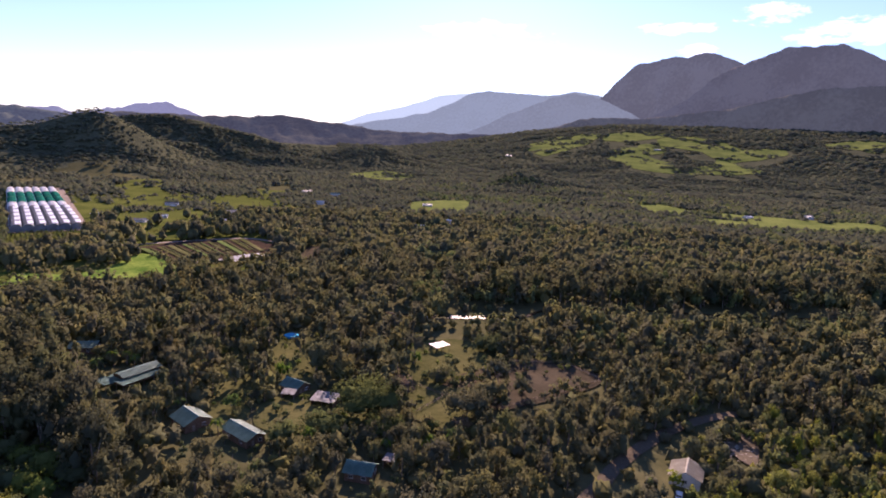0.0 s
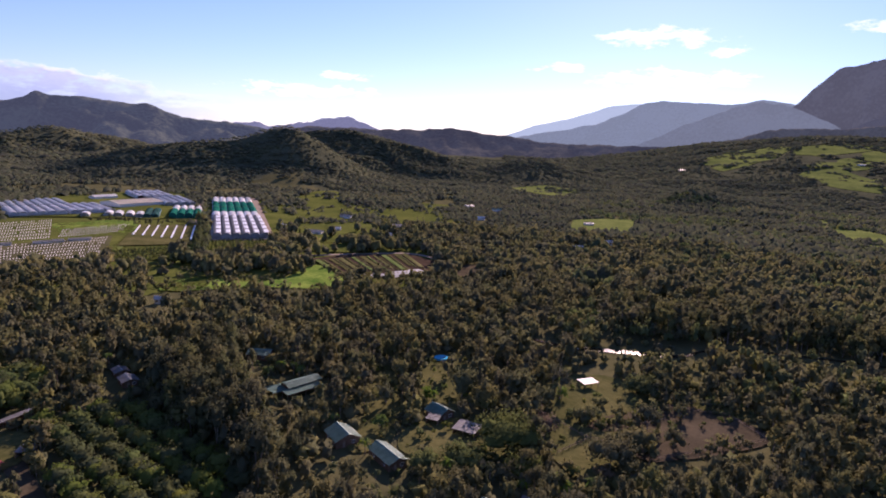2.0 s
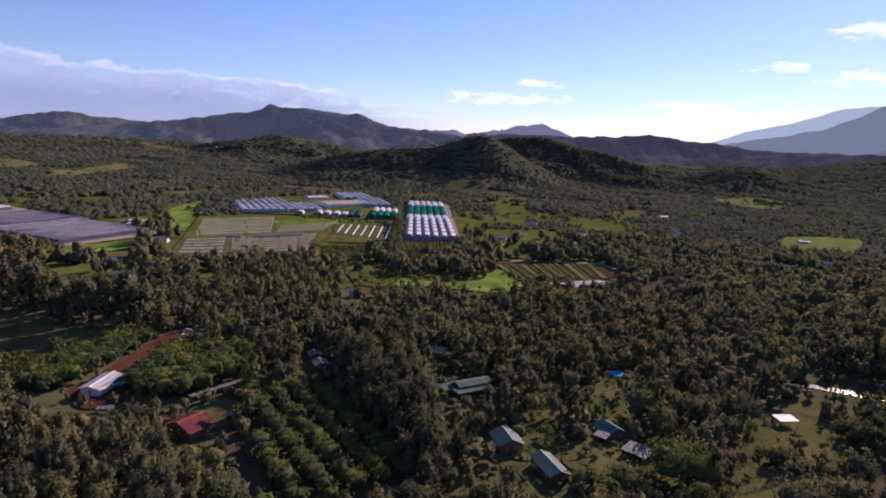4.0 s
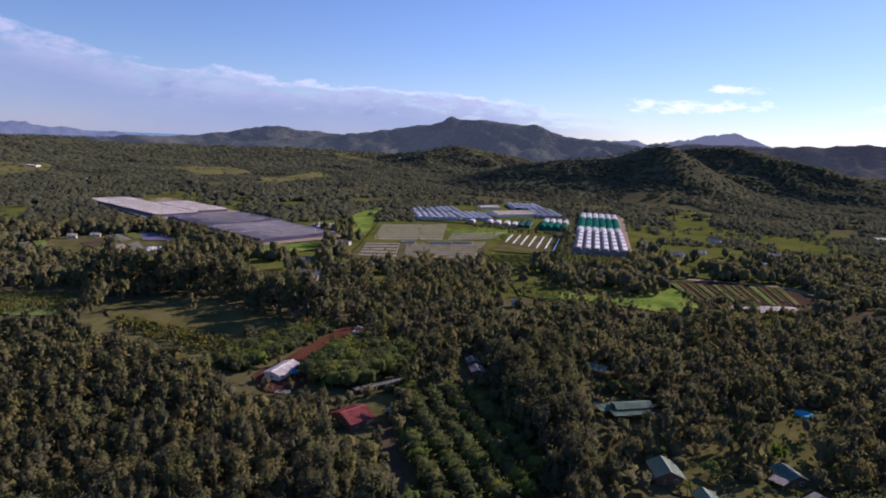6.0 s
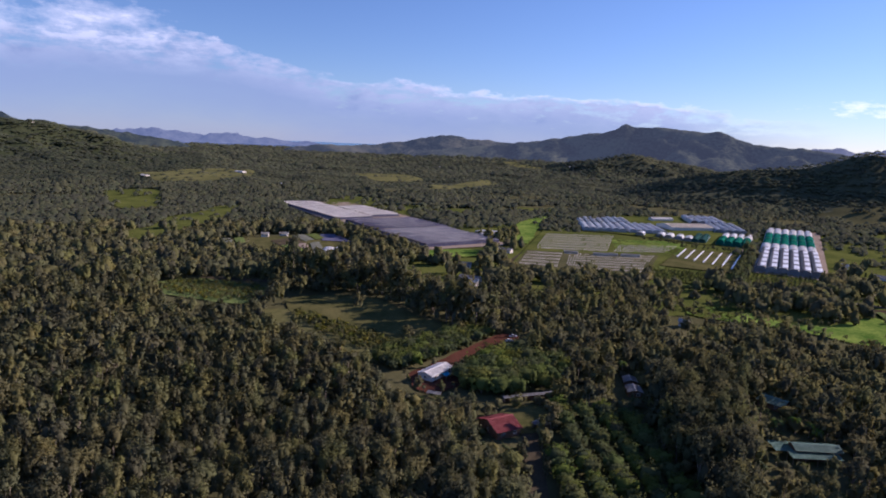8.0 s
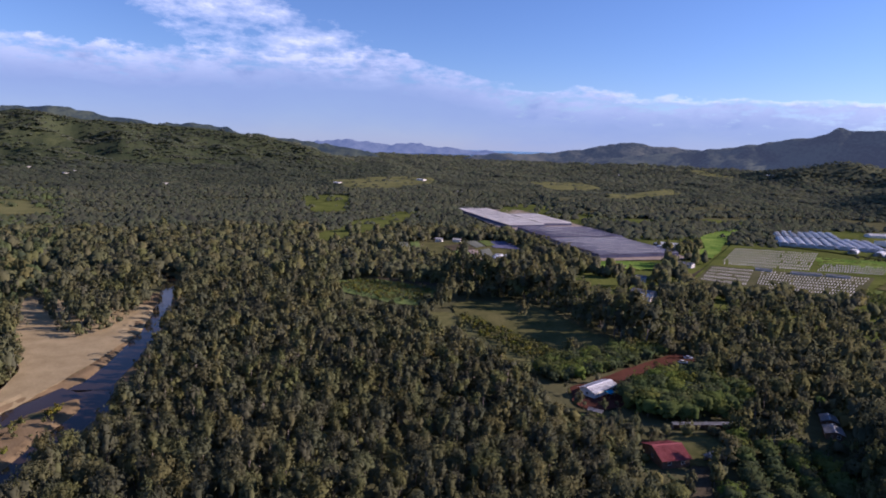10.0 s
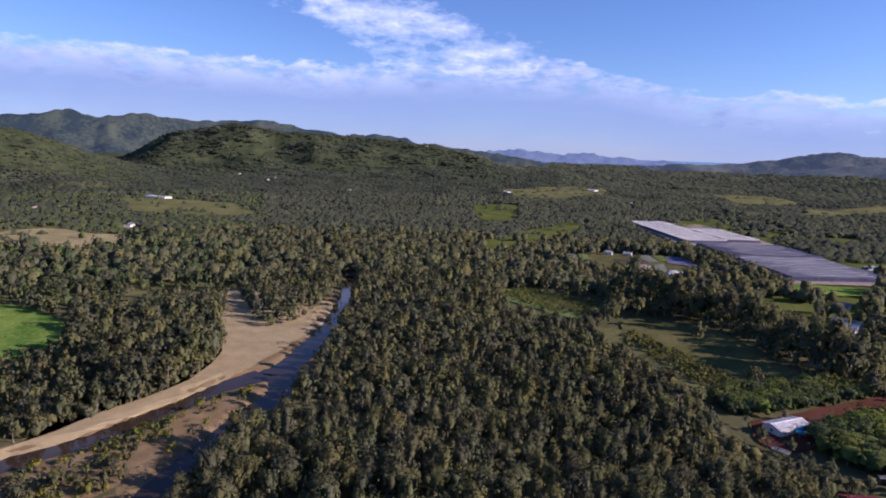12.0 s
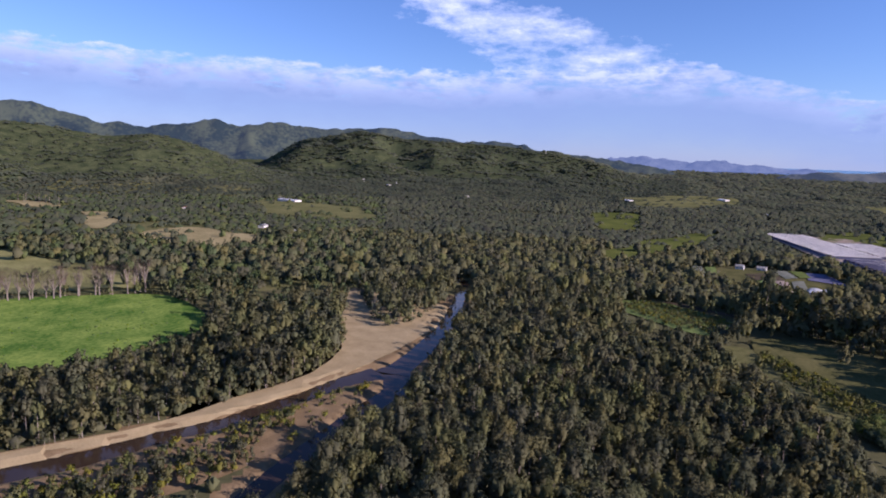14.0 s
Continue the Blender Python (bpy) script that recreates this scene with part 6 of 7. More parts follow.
def gable_house(x, y, rot, length, width, wall_h, rise, roof, wall, label, category="house", over=0.6, windows=2, group="", name="house"):
    """A house with its ridge along its own x axis."""
    root = thing(name, x, y, rot, label, category, group)
    hl, hw = length / 2, width / 2
    bm = bmesh.new()
    pro = [(-hw, -0.6), (hw, -0.6), (hw, wall_h), (0, wall_h + rise), (-hw, wall_h)]
    ends = [[bm.verts.new((s * hl, p, q)) for p, q in pro] for s in (-1, 1)]
    bm.faces.new(ends[0])
    bm.faces.new(ends[1][::-1])
    for k in range(5):
        j = (k + 1) % 5
        bm.faces.new((ends[0][k], ends[1][k], ends[1][j], ends[0][j]))
    part("wall", bm, wall, root)
    el_, ew = hl + over, hw + over
    drop = wall_h - over * rise / hw
    seams = max(5, int(length / 0.9)) if math.hypot(x, y) < 420 else 4
    for s in (-1, 1):
        roof_panel(root, [(-el_, 0, wall_h + rise + 0.14), (el_, 0, wall_h + rise + 0.14), (el_, s * ew, drop + 0.14), (-el_, s * ew, drop + 0.14)], roof, seams)
    bm = bmesh.new()
    for s in (-1, 1):
        slab(bm, [(-el_ - 0.05, 0, wall_h + rise + 0.24), (el_ + 0.05, 0, wall_h + rise + 0.24), (el_ + 0.05, s * 0.35, wall_h + rise + 0.2 - 0.35 * rise / hw), (-el_ - 0.05, s * 0.35, wall_h + rise + 0.2 - 0.35 * rise / hw)], 0.05)
    part("ridge_cap", bm, roof, root)
    for k in range(windows):
        u = -hl + (k + 0.5) * length / windows
        opening(root, u, hw, wall_h * 0.55, 1.3, 1.1, "+y")
        opening(root, u, -hw, wall_h * 0.55, 1.3, 1.1, "-y")
    if windows:
        opening(root, hl, -hw * 0.35, 0.95, 0.95, 2.05, "+x", "door")
        opening(root, hl, hw * 0.45, wall_h * 0.55, 1.2, 1.1, "+x")
        opening(root, -hl, 0, wall_h * 0.55, 1.2, 1.1, "-x")
    return root


def lean_to(x, y, rot, length, width, low, high, roof, label, category="shed", wall=None, name="shed", group=""):
    """A single-slope roof on posts, closed by boards where wall is given."""
    root = thing(name, x, y, rot, label, category, group)
    hl, hw = length / 2, width / 2
    roof_panel(root, [(-hl, hw, high), (hl, hw, high), (hl, -hw, low), (-hl, -hw, low)], roof, max(4, int(length / 0.9)))
    for u in np.linspace(-hl + 0.3, hl - 0.3, max(2, int(length / 4) + 1)):
        for s, h in ((1, high), (-1, low)):
            bm = bmesh.new()
            box(bm, u, s * (hw - 0.3), h / 2 - 0.35, 0.14, 0.14, h + 0.3)
            part("post", bm, M["timber"], root)
    if wall:
        for u, v, a, b, h in ((0, hw - 0.45, length - 0.8, 0.1, high - 0.2), (-hl + 0.45, 0, 0.1, width - 1.1, low - 0.1), (hl - 0.45, 0, 0.1, width - 1.1, low - 0.1)):
            bm = bmesh.new()
            box(bm, u, v, h / 2 - 0.2, a, b, h)
            part("wall", bm, wall, root)
    return root


def vault(bm, x0, x1, y0, y1, eave, rise, segs=8):
    """An arched sheet over the span x0..x1, from y0 to y1."""
    rows = []
    for yy in (y0, y1):
        rows.append([bm.verts.new(((x0 + x1) / 2 - math.cos(math.pi * k / segs) * (x1 - x0) / 2, yy, eave + rise * math.sin(math.pi * k / segs))) for k in range(segs + 1)])
    for k in range(segs):
        bm.faces.new((rows[0][k], rows[0][k + 1], rows[1][k + 1], rows[1][k]))
    return rows


def tunnel_house(x, y, rot, spans, width, bands, eave, rise, label, end_material, group="greenhouses of the nursery", category="greenhouse", flaps=0):
    """A greenhouse of arched spans side by side; bands: (from, to, material) along each span. Its near left corner is at x, y."""
    root = thing("greenhouse", x, y, rot, label, category, group)
    far_end = max(b for _, b, _ in bands)
    for s in range(spans):
        x0, x1 = s * width + 0.12, (s + 1) * width - 0.12
        for a, b, material in bands:
            bm = bmesh.new()
            vault(bm, x0, x1, a, b - 0.3, eave, rise)
            bmesh.ops.solidify(bm, geom=bm.faces[:], thickness=0.06)
            part("roof_sheet", bm, M[material], root)
        for yy in (bands[0][0] + 0.1, far_end - 0.4):
            bm = bmesh.new()
            segs = 8
            arc = [bm.verts.new(((x0 + x1) / 2 - math.cos(math.pi * k / segs) * (x1 - x0) / 2, yy, eave - 0.05 + rise * math.sin(math.pi * k / segs))) for k in range(segs + 1)]
            bm.faces.new([bm.verts.new((x0, yy, -0.4)), *arc, bm.verts.new((x1, yy, -0.4))])
            bmesh.ops.solidify(bm, geom=bm.faces[:], thickness=0.08)
            part("end_wall", bm, M[end_material], root)
        for f in range(flaps):
            a = bands[0][0] + (f + 0.08) * (bands[0][1] - bands[0][0]) / flaps
            b = a + 0.72 * (bands[0][1] - bands[0][0]) / flaps
            bm = bmesh.new()
            xm = (x0 + x1) / 2
            slab(bm, [(xm - width * 0.04, a, eave + rise + 0.3), (xm - width * 0.04, b, eave + rise + 0.3), (xm + width * 0.46, b, eave + rise * 0.8 + 0.9), (xm + width * 0.46, a, eave + rise * 0.8 + 0.9)], 0.06)
            part("vent_flap", bm, M["film_white"], root)
    for s in range(spans + 1):
        bm = bmesh.new()
        box(bm, s * width, far_end / 2, eave - 0.05, 0.3, far_end, 0.2)
        part("gutter", bm, M["steel"], root)
        for k in np.linspace(0.5, far_end - 0.5, 5):
            bm = bmesh.new()
            box(bm, s * width, k, eave / 2 - 0.3, 0.16, 0.16, eave + 0.3)
            part("post", bm, M["steel"], root)
    for s in (0, spans):
        bm = bmesh.new()
        box(bm, s * width, far_end / 2, eave / 2 - 0.2, 0.08, far_end - 0.6, eave)
        part("side_wall", bm, M[end_material], root)
    return root


def shade_house(x0, x1, y0, y1, span, eave, rise, material, label):
    """A pleated net roof on posts, its ridges along y."""
    root = thing("shade_house", x0, y0, 0, label, "shade house", "shade houses of the nursery")
    n = int(round((x1 - x0) / span))
    w, d = (x1 - x0) / n, y1 - y0
    for k in range(n):
        bm = bmesh.new()
        sag = [bm.verts.new((k * w + u * w, v, eave + rise * (1 - abs(2 * u - 1)) + 0.25 * math.sin(v * 0.7 + k))) for v in np.linspace(0, d, 7) for u in (0.02, 0.5, 0.98)]
        for r in range(6):
            for c in range(2):
                bm.faces.new((sag[r * 3 + c], sag[r * 3 + c + 1], sag[r * 3 + c + 4], sag[r * 3 + c + 3]))
        bmesh.ops.solidify(bm, geom=bm.faces[:], thickness=0.05)
        part("net_roof", bm, material, root)
        bm = bmesh.new()
        box(bm, (k + 0.5) * w, d / 2, eave + rise + 0.22, 0.8, d * rng.uniform(0.5, 0.98), 0.12)
        part("ridge_strip", bm, M["net_pale"] if material is not M["net_pale"] else M["net_grey"], root)
    for k in range(n + 1):
        for v in np.linspace(0, d, 5):
            bm = bmesh.new()
            box(bm, k * w, v, eave / 2 - 0.3, 0.14, 0.14, eave + 0.4)
            part("post", bm, M["steel"], root)
    for a, b, c, e in ((0, d / 2, 0.05, d), (n * w, d / 2, 0.05, d), (n * w / 2, 0, n * w, 0.05)):
        bm = bmesh.new()
        box(bm, a, b, eave / 2, c, e, eave - 0.3)
        part("side_net", bm, M["net_dark"], root)
    return root


# village houses
gable_house(-54, 194.5, -50, 9.5, 8.5, 2.6, 1.9, M["roof_green"], M["wall_brown"], "small house with a faded green gable roof and brown walls")
gable_house(-36, 184.5, -46, 13, 6.5, 2.6, 1.3, M["roof_green"], M["wall_brown"], "long low house with a pale green roof")
gable_house(-83, 233, 54, 15, 6, 3.6, 1.0, M["roof_green"], M["wall_brown"], "long green-roofed house with a stepped roof", windows=4)
lean_to(-80.5, 228.5, 54, 17, 4.5, 2.5, 3.1, M["roof_green"], "green sheet veranda roof along a long house", "veranda", name="veranda")
lean_to(-90.5, 225.5, 54, 7, 7, 2.5, 3.0, M["roof_green"], "square green carport roof beside a long house", "carport", name="carport")
gable_house(-114, 264, 5, 10, 8, 2.6, 1.4, M["roof_green"], M["wall_brown"], "weathered grey-green house half hidden by trees")
gable_house(-24, 221, -40, 8, 7, 2.6, 1.7, M["roof_green"], M["wall_brown"], "small house with a grey-green gable roof")
lean_to(-25.5, 214.5, -15, 5, 4, 2.3, 2.8, M["roof_grey"], "grey tin lean-to beside a small house", wall=M["wall_brown"])
lean_to(-12.5, 209, -20, 9, 7, 2.4, 3.2, M["roof_grey"], "rusty grey tin shed under a broad tree", wall=M["wall_brown"])
lean_to(-3, 213, 10, 6, 5, 2.4, 3.0, M["roof_grey"], "small grey tin shed among trees", wall=M["wall_brown"])
gable_house(0, 161, -20, 7.5, 6.5, 2.6, 1.6, M["roof_green"], M["wall_brown"], "small green-roofed cottage under trees")
lean_to(9, 166, -25, 5, 4, 2.4, 2.9, M["roof_grey"], "grey tin shed under trees", wall=M["wall_brown"])
gable_house(93.3, 154.5, 56.5, 8.6, 8.2, 2.9, 1.7, M["roof_tan"], M["wall_white"], "white-walled house with a tan gable roof by the dirt road", windows=2)
lean_to(35, 265, 33, 8, 5.4, 2.7, 3.1, M["roof_white"], "open shelter with a bright white flat roof on a lawn", "shelter", name="shelter")
# houses by the orchard
gable_house(-152.8, 149, 85, 10, 12.5, 2.8, 2.2, M["roof_red"], M["wall_brown"], "house with a red sheet roof beside the orchard")
gable_house(-209, 157.5, 111, 15.5, 7.5, 3.0, 1.0, M["roof_white"], M["wall_white"], "long shed with a blue-white roof on red earth", "shed", windows=3)
lean_to(-203, 159.5, 111, 4, 2.6, 2.4, 2.8, M["tarp_blue"], "awning of bright blue tarpaulin beside a shed", "awning", name="awning")
lean_to(-188.5, 143.5, 40, 6, 2.5, 2.2, 2.6, M["roof_grey"], "narrow grey tin roof in the woods")
gable_house(-160, 229, -40, 6, 5, 2.3, 0.8, M["roof_grey"], M["wall_brown"], "small pale-roofed cottage at the wood's edge", windows=1)
gable_house(-151.5, 221.5, -40, 7, 5.5, 2.3, 0.8, M["roof_grey"], M["wall_brown"], "grey tin-roofed cottage at the wood's edge", windows=1)
lean_to(-146, 163, 10, 5, 5, 2.3, 2.7, M["roof_grey"], "dark tin hut behind the red-roofed house", wall=M["timber"])
lean_to(-168, 180, 76, 29, 2.2, 2.0, 2.3, M["roof_grey"], "long narrow pale tin shed beside an orchard", wall=M["wall_brown"])
# farm sheds and houses of the middle distance
for hx, hy, rot, ln, wd, roof, label in FARM:
    gable_house(hx, hy, rot, ln, wd, 3.0, 1.3, M[roof], M["wall_white"], label, "farm building", windows=2 if math.hypot(hx, hy) < 700 else 0, group="farm buildings of the valley", name="farm_building")

# the nursery: large greenhouse, smaller ones, shade houses
tunnel_house(-290, 553, 27.5, 6, 8.9, [(0, 138, "film_dull"), (141, 178, "film_white"), (178, 228, "net_green"), (231, 290, "net_green"), (290, 352, "film_white")], 3.6, 2.6, "very large greenhouse of silver, white and green arched spans", "film_silver", flaps=5)
tunnel_house(-405, 671, 27, 4, 8.6, [(0, 48, "net_green"), (48, 84, "film_white")], 2.6, 3.4, "greenhouse of green-netted arches with white tops", "net_green")
tunnel_house(-427, 655, 29, 2, 8.4, [(0, 62, "net_teal")], 2.4, 2.8, "pair of dark teal netted plant tunnels", "net_teal")
for k, (tx, ty, tl) in enumerate(((-489, 634, 16), (-470, 647, 24), (-459, 649, 26), (-447, 652, 27), (-435, 653, 27))):
    tunnel_house(tx, ty, 30, 1, 9.2, [(0, tl, "film_white")], 2.0, 3.2, "short white plastic tunnel", "film_silver", group="white tunnels of the nursery")
tunnel_house(-546, 600, 49, 6, 9.2, [(0, 66, "film_blue"), (70, 130, "film_silver")], 3.2, 2.4, "blue-grey greenhouse of many spans", "film_blue")
tunnel_house(-508, 645, 52, 5, 9.4, [(0, 78, "film_blue")], 3.2, 2.4, "blue-grey greenhouse behind white tunnels", "film_blue")
tunnel_house(-580, 690, 50, 3, 9.4, [(0, 62, "film_silver")], 3.2, 2.4, "silvery greenhouse of three spans", "film_silver")
tunnel_house(-540, 818, 45, 5, 10.0, [(0, 40, "film_blue"), (43, 88, "film_blue")], 4.2, 2.6, "grey-blue greenhouse under the hill", "film_blue")
tunnel_house(-468, 768, 43, 4, 10.0, [(0, 95, "film_silver")], 3.2, 2.4, "long silvery greenhouse beside the packing hall", "film_silver")
gable_house(-510, 760, 68, 62, 42, 5.0, 3.0, M["roof_cream"], M["wall_white"], "broad packing hall with a pale low-pitched roof", "packing hall", windows=0, name="packing_hall")
gable_house(-588, 811, 68, 34, 14, 4.0, 2.0, M["roof_white"], M["wall_white"], "white shed behind the greenhouses", "shed", windows=0, name="shed")
tunnel_house(-540, 430, 62, 2, 9.0, [(0, 30, "film_white")], 2.6, 2.2, "pale plastic shelter beside the shade houses", "film_silver", group="")
for bx, by, bl in ((-422, 455, 13), (-402, 476, 14), (-396, 486, 8), (-386, 500, 17)):
    gable_house(bx, by, 48, bl, 5, 2.4, 0.8, M["roof_grey"], M["wall_white"], "low grey potting shed between nursery beds", "shed", windows=0, group="potting sheds of the nursery", name="shed")
shade_house(-930, -722, 338, 390, 9.5, 4.2, 1.3, M["net_pale"], "long shade house under pale net")
shade_house(-846, -737, 394, 438, 9.5, 4.2, 1.3, M["net_pale"], "shade house under pale net")
shade_house(-700, -611, 341, 436, 9.0, 4.0, 1.0, M["net_dark"], "shade house under dark violet net")
shade_house(-606, -502, 337, 428, 9.0, 4.0, 1.0, M["net_grey"], "shade house under grey-violet net")
tunnel_house(-506, 228, 62, 3, 9.0, [(0, 26, "film_white")], 1.6, 1.4, "low white plastic shelter on farm plots", "film_white", group="")


# ---- beds and plots ----
def lerp2(quad, u, v):
    a, b, c, d = (np.array(p, float) for p in quad)
    return (a * (1 - u) + b * u) * (1 - v) + (d * (1 - u) + c * u) * v


def bed_rows(quad, rows, cols, label, name="bed_cover", wide=0.5, deep=0.56, high=0.7, material="bed_grey"):
    """Rows of small hooped covers on a four-cornered plot."""
    V, Q = [], []
    for i in range(rows):
        for j in range(cols):
            if rng.uniform() < 0.05:
                continue
            p = [lerp2(quad, (j + s * wide) / cols, (i + t * deep) / rows) for t in (0, 0.5, 1) for s in (0, 1)]
            z = float(ground_z(*p[0])) + 0.9
            hh = high * rng.uniform(0.7, 1.2)
            n = len(V)
            V += [(*p[0], z), (*p[1], z), (*p[2], z + hh), (*p[3], z + hh), (*p[4], z), (*p[5], z)]
            Q += [(n, n + 1, n + 3, n + 2), (n + 2, n + 3, n + 5, n + 4)]
    ob = link(name, np.array(V), np.array(Q), [M[material]])
    return tagged(ob, label, "nursery beds", kind="stuff")


bed_rows(((-536, 529), (-495, 602), (-413, 498), (-456, 438)), 7, 36, "rows of pale hooped bed covers on green ground", wide=0.42, deep=0.8, high=1.0)
bed_rows(((-440, 548), (-410, 610), (-385, 553), (-411, 504)), 4, 26, "rows of low hooped bed covers", wide=0.4, deep=0.75, high=0.9)
bed_rows(((-447, 422), (-427, 450), (-371, 388), (-396, 365)), 5, 20, "rows of pale hooped bed covers beside a track", wide=0.42, deep=0.8, high=1.0)
bed_rows(((-422, 454), (-378, 529), (-325, 441), (-366, 392)), 7, 34, "rows of pale hooped bed covers beyond a path", wide=0.42, deep=0.8, high=1.0)
for k in range(7):
    u = k / 6
    a, b = np.array((-394 + 48 * u, 600 + 24 * u)), np.array((-366 + 62 * u, 546 - 6 * u))
    root = thing("irrigation_line", *((a + b) / 2), math.degrees(math.atan2(*(b - a)[::-1])), "white irrigation line across a tilled plot", "irrigation line", "irrigation lines on the plot")
    bm = bmesh.new()
    box(bm, 0, 0, 1.1, float(np.linalg.norm(b - a)), 1.3, 0.5)
    part("cover", bm, M["film_white"], root)


def strip(name, quad, u0, u1, v0, v1, material, label, category="crop strip", lift=0.75, steps=8):
    """A slightly raised strip of a plot."""
    us, vs = np.linspace(u0, u1, 3), np.linspace(v0, v1, steps)
    P = np.array([[lerp2(quad, u, v) for u in us] for v in vs])
    z = sheet_z(P[..., 0], P[..., 1]) + lift + 0.0012 * np.hypot(P[..., 0], P[..., 1])
    z[:, 1] += 0.25
    ob = link(name, np.concatenate([P, z[..., None]], -1).reshape(-1, 3), grid_quads(steps, 3), [material])
    return tagged(ob, label, category, kind="structure")


GARDEN = ((-167, 489), (-101, 547), (-70, 482), (-125, 433))
v = 0.0
garden_kinds = ((M["crop"], "grey-green crop strip of the market garden"), (M["dry_grass"], "faded grassy strip of the market garden"), (M["weeds"], "weedy strip of the market garden"))
for k in range(19):
    w = (0.055, 0.02, 0.035, 0.014)[k % 4]
    m, lab = garden_kinds[(k * 5) % 3]
    if v + w < 1:
        strip("crop_strip", GARDEN, v, v + w, 0.02, rng.uniform(0.72, 0.99), m, lab)
    v += w + (0.018, 0.05, 0.014, 0.03)[k % 4]
strip("crop_strip", ((-98, 462), (-78, 482), (-68, 474), (-90, 444)), 0, 1, 0, 1, M["film_dull"], "crop strip under clear plastic", steps=4)
strip("crop_strip", ((-126, 440), (-100, 456), (-96, 448), (-122, 432)), 0, 1, 0, 1, M["film_dull"], "crop strip under clear plastic", steps=4)
for quad, m, lab in (
        (((-612, 152), (-616, 164), (-552, 156), (-550, 147)), "weeds", "yellow-green vegetable plot"), (((-617, 167), (-621, 178), (-553, 167), (-552, 158)), "cover_grey", "plot under pale crop cover"),
        (((-622, 181), (-625, 192), (-556, 176), (-554, 169)), "crop", "grey-green vegetable plot"), (((-587, 208), (-600, 239), (-560, 233), (-557, 208)), "dirt", "bare orange earth plot"),
        (((-530, 206), (-536, 220), (-497, 216), (-492, 203)), "lush", "bright green vegetable plot"), (((-557, 208), (-559, 221), (-538, 220), (-532, 207)), "crop", "grey-green vegetable plot"),
        (((-560, 223), (-561, 235), (-500, 218), (-498, 217)), "track", "pale fallow plot"), (((-560, 238), (-566, 250), (-498, 230), (-502, 220)), "cover_grey", "plot under grey crop cover"),
        (((-614, 240), (-615, 254), (-580, 251), (-572, 238)), "cover_grey", "plot under grey crop cover"), (((-615, 256), (-616, 268), (-584, 265), (-580, 253)), "hill_grass", "green vegetable plot"),
        (((-612, 270), (-606, 287), (-552, 280), (-572, 256)), "net_dark", "plot under dark crop cover")):
    strip("crop_strip", quad, 0, 1, 0, 1, M[m], lab, steps=4)

# ---- small things of the village ----
pool = thing("pool", -32, 283, 20, "turquoise round garden pool on dry grass", "pool")
bm = bmesh.new()
bmesh.ops.create_cone(bm, cap_ends=True, segments=20, radius1=3.4, radius2=3.4, depth=1.2, matrix=Matrix.Translation((0, 0, 0.5)))
part("wall", bm, M["tarp_blue"], pool)
bm = bmesh.new()
bmesh.ops.create_cone(bm, cap_ends=True, segments=20, radius1=3.2, radius2=3.2, depth=0.1, matrix=Matrix.Translation((0, 0, 1.1)))
part("water_surface", bm, M["tarp_blue"], pool)


def car(x, y, rot, label):
    root = thing("car", x, y, rot, label, "car")
    bm = bmesh.new()
    got = box(bm, 0, 0, 0.75, 4.4, 1.75, 0.7)
    bmesh.ops.bevel(bm, geom=bm.edges[:], offset=0.15, segments=2, affect="EDGES")
    part("body", bm, M["car_white"], root)
    bm = bmesh.new()
    got = box(bm, -0.2, 0, 1.32, 2.3, 1.5, 0.5)
    for v in got:
        if v.co.z > 1.4:
            v.co.x, v.co.y = v.co.x * 0.78, v.co.y * 0.85
    part("cabin", bm, M["glass"], root)
    bm = bmesh.new()
    box(bm, -0.2, 0, 1.59, 1.7, 1.25, 0.06)
    part("roof", bm, M["car_white"], root)
    for u in (-1.4, 1.4):
        for v in (-0.8, 0.8):
            bm = bmesh.new()
            bmesh.ops.create_cone(bm, cap_ends=True, segments=14, radius1=0.34, radius2=0.34, depth=0.22, matrix=Matrix.Translation((u, v, 0.3)) @ Matrix.Rotation(radians(90), 4, "X"))
            part("wheel", bm, M["rubber"], root)
    return root


car(86.5, 145.5, 60, "white car parked beside the white-walled house")
car(-237, 226, 70, "white van parked on red earth")
car(-232, 219, 60, "white pickup parked on red earth")


def fence(points, label):
    """Posts and two rails along a line."""
    root = thing("fence", points[0][0], points[0][1], 0, label, "fence")
    ox, oy = points[0]
    for (ax, ay), (bx, by) in zip(points, points[1:]):
        n = max(2, int(math.hypot(bx - ax, by - ay) / 3))
        for k in range(n):
            t = k / n
            bm = bmesh.new()
            box(bm, ax + (bx - ax) * t - ox, ay + (by - ay) * t - oy, 0.7, 0.16, 0.16, 1.6)
            part("post", bm, M["timber"], root)
        for h in (0.7, 1.25):
            bm = bmesh.new()
            rot = Matrix.Translation(((ax + bx) / 2 - ox, (ay + by) / 2 - oy, h)) @ Matrix.Rotation(math.atan2(by - ay, bx - ax), 4, "Z")
            box(bm, 0, 0, 0, math.hypot(bx - ax, by - ay), 0.08, 0.14, rot)
            part("rail", bm, M["timber"], root)
    return root


fence(((50, 203), (97, 228), (88, 248), (63, 250)), "weathered post-and-rail fence round the earth yard")
fence(((9, 236), (20, 226), (30, 215), (44, 210)), "timber fence across the lawn")
fence(((19, 201), (30, 213)), "short timber fence on the lawn")
fence(((46, 226), (62, 238)), "timber fence beside a garden plot")

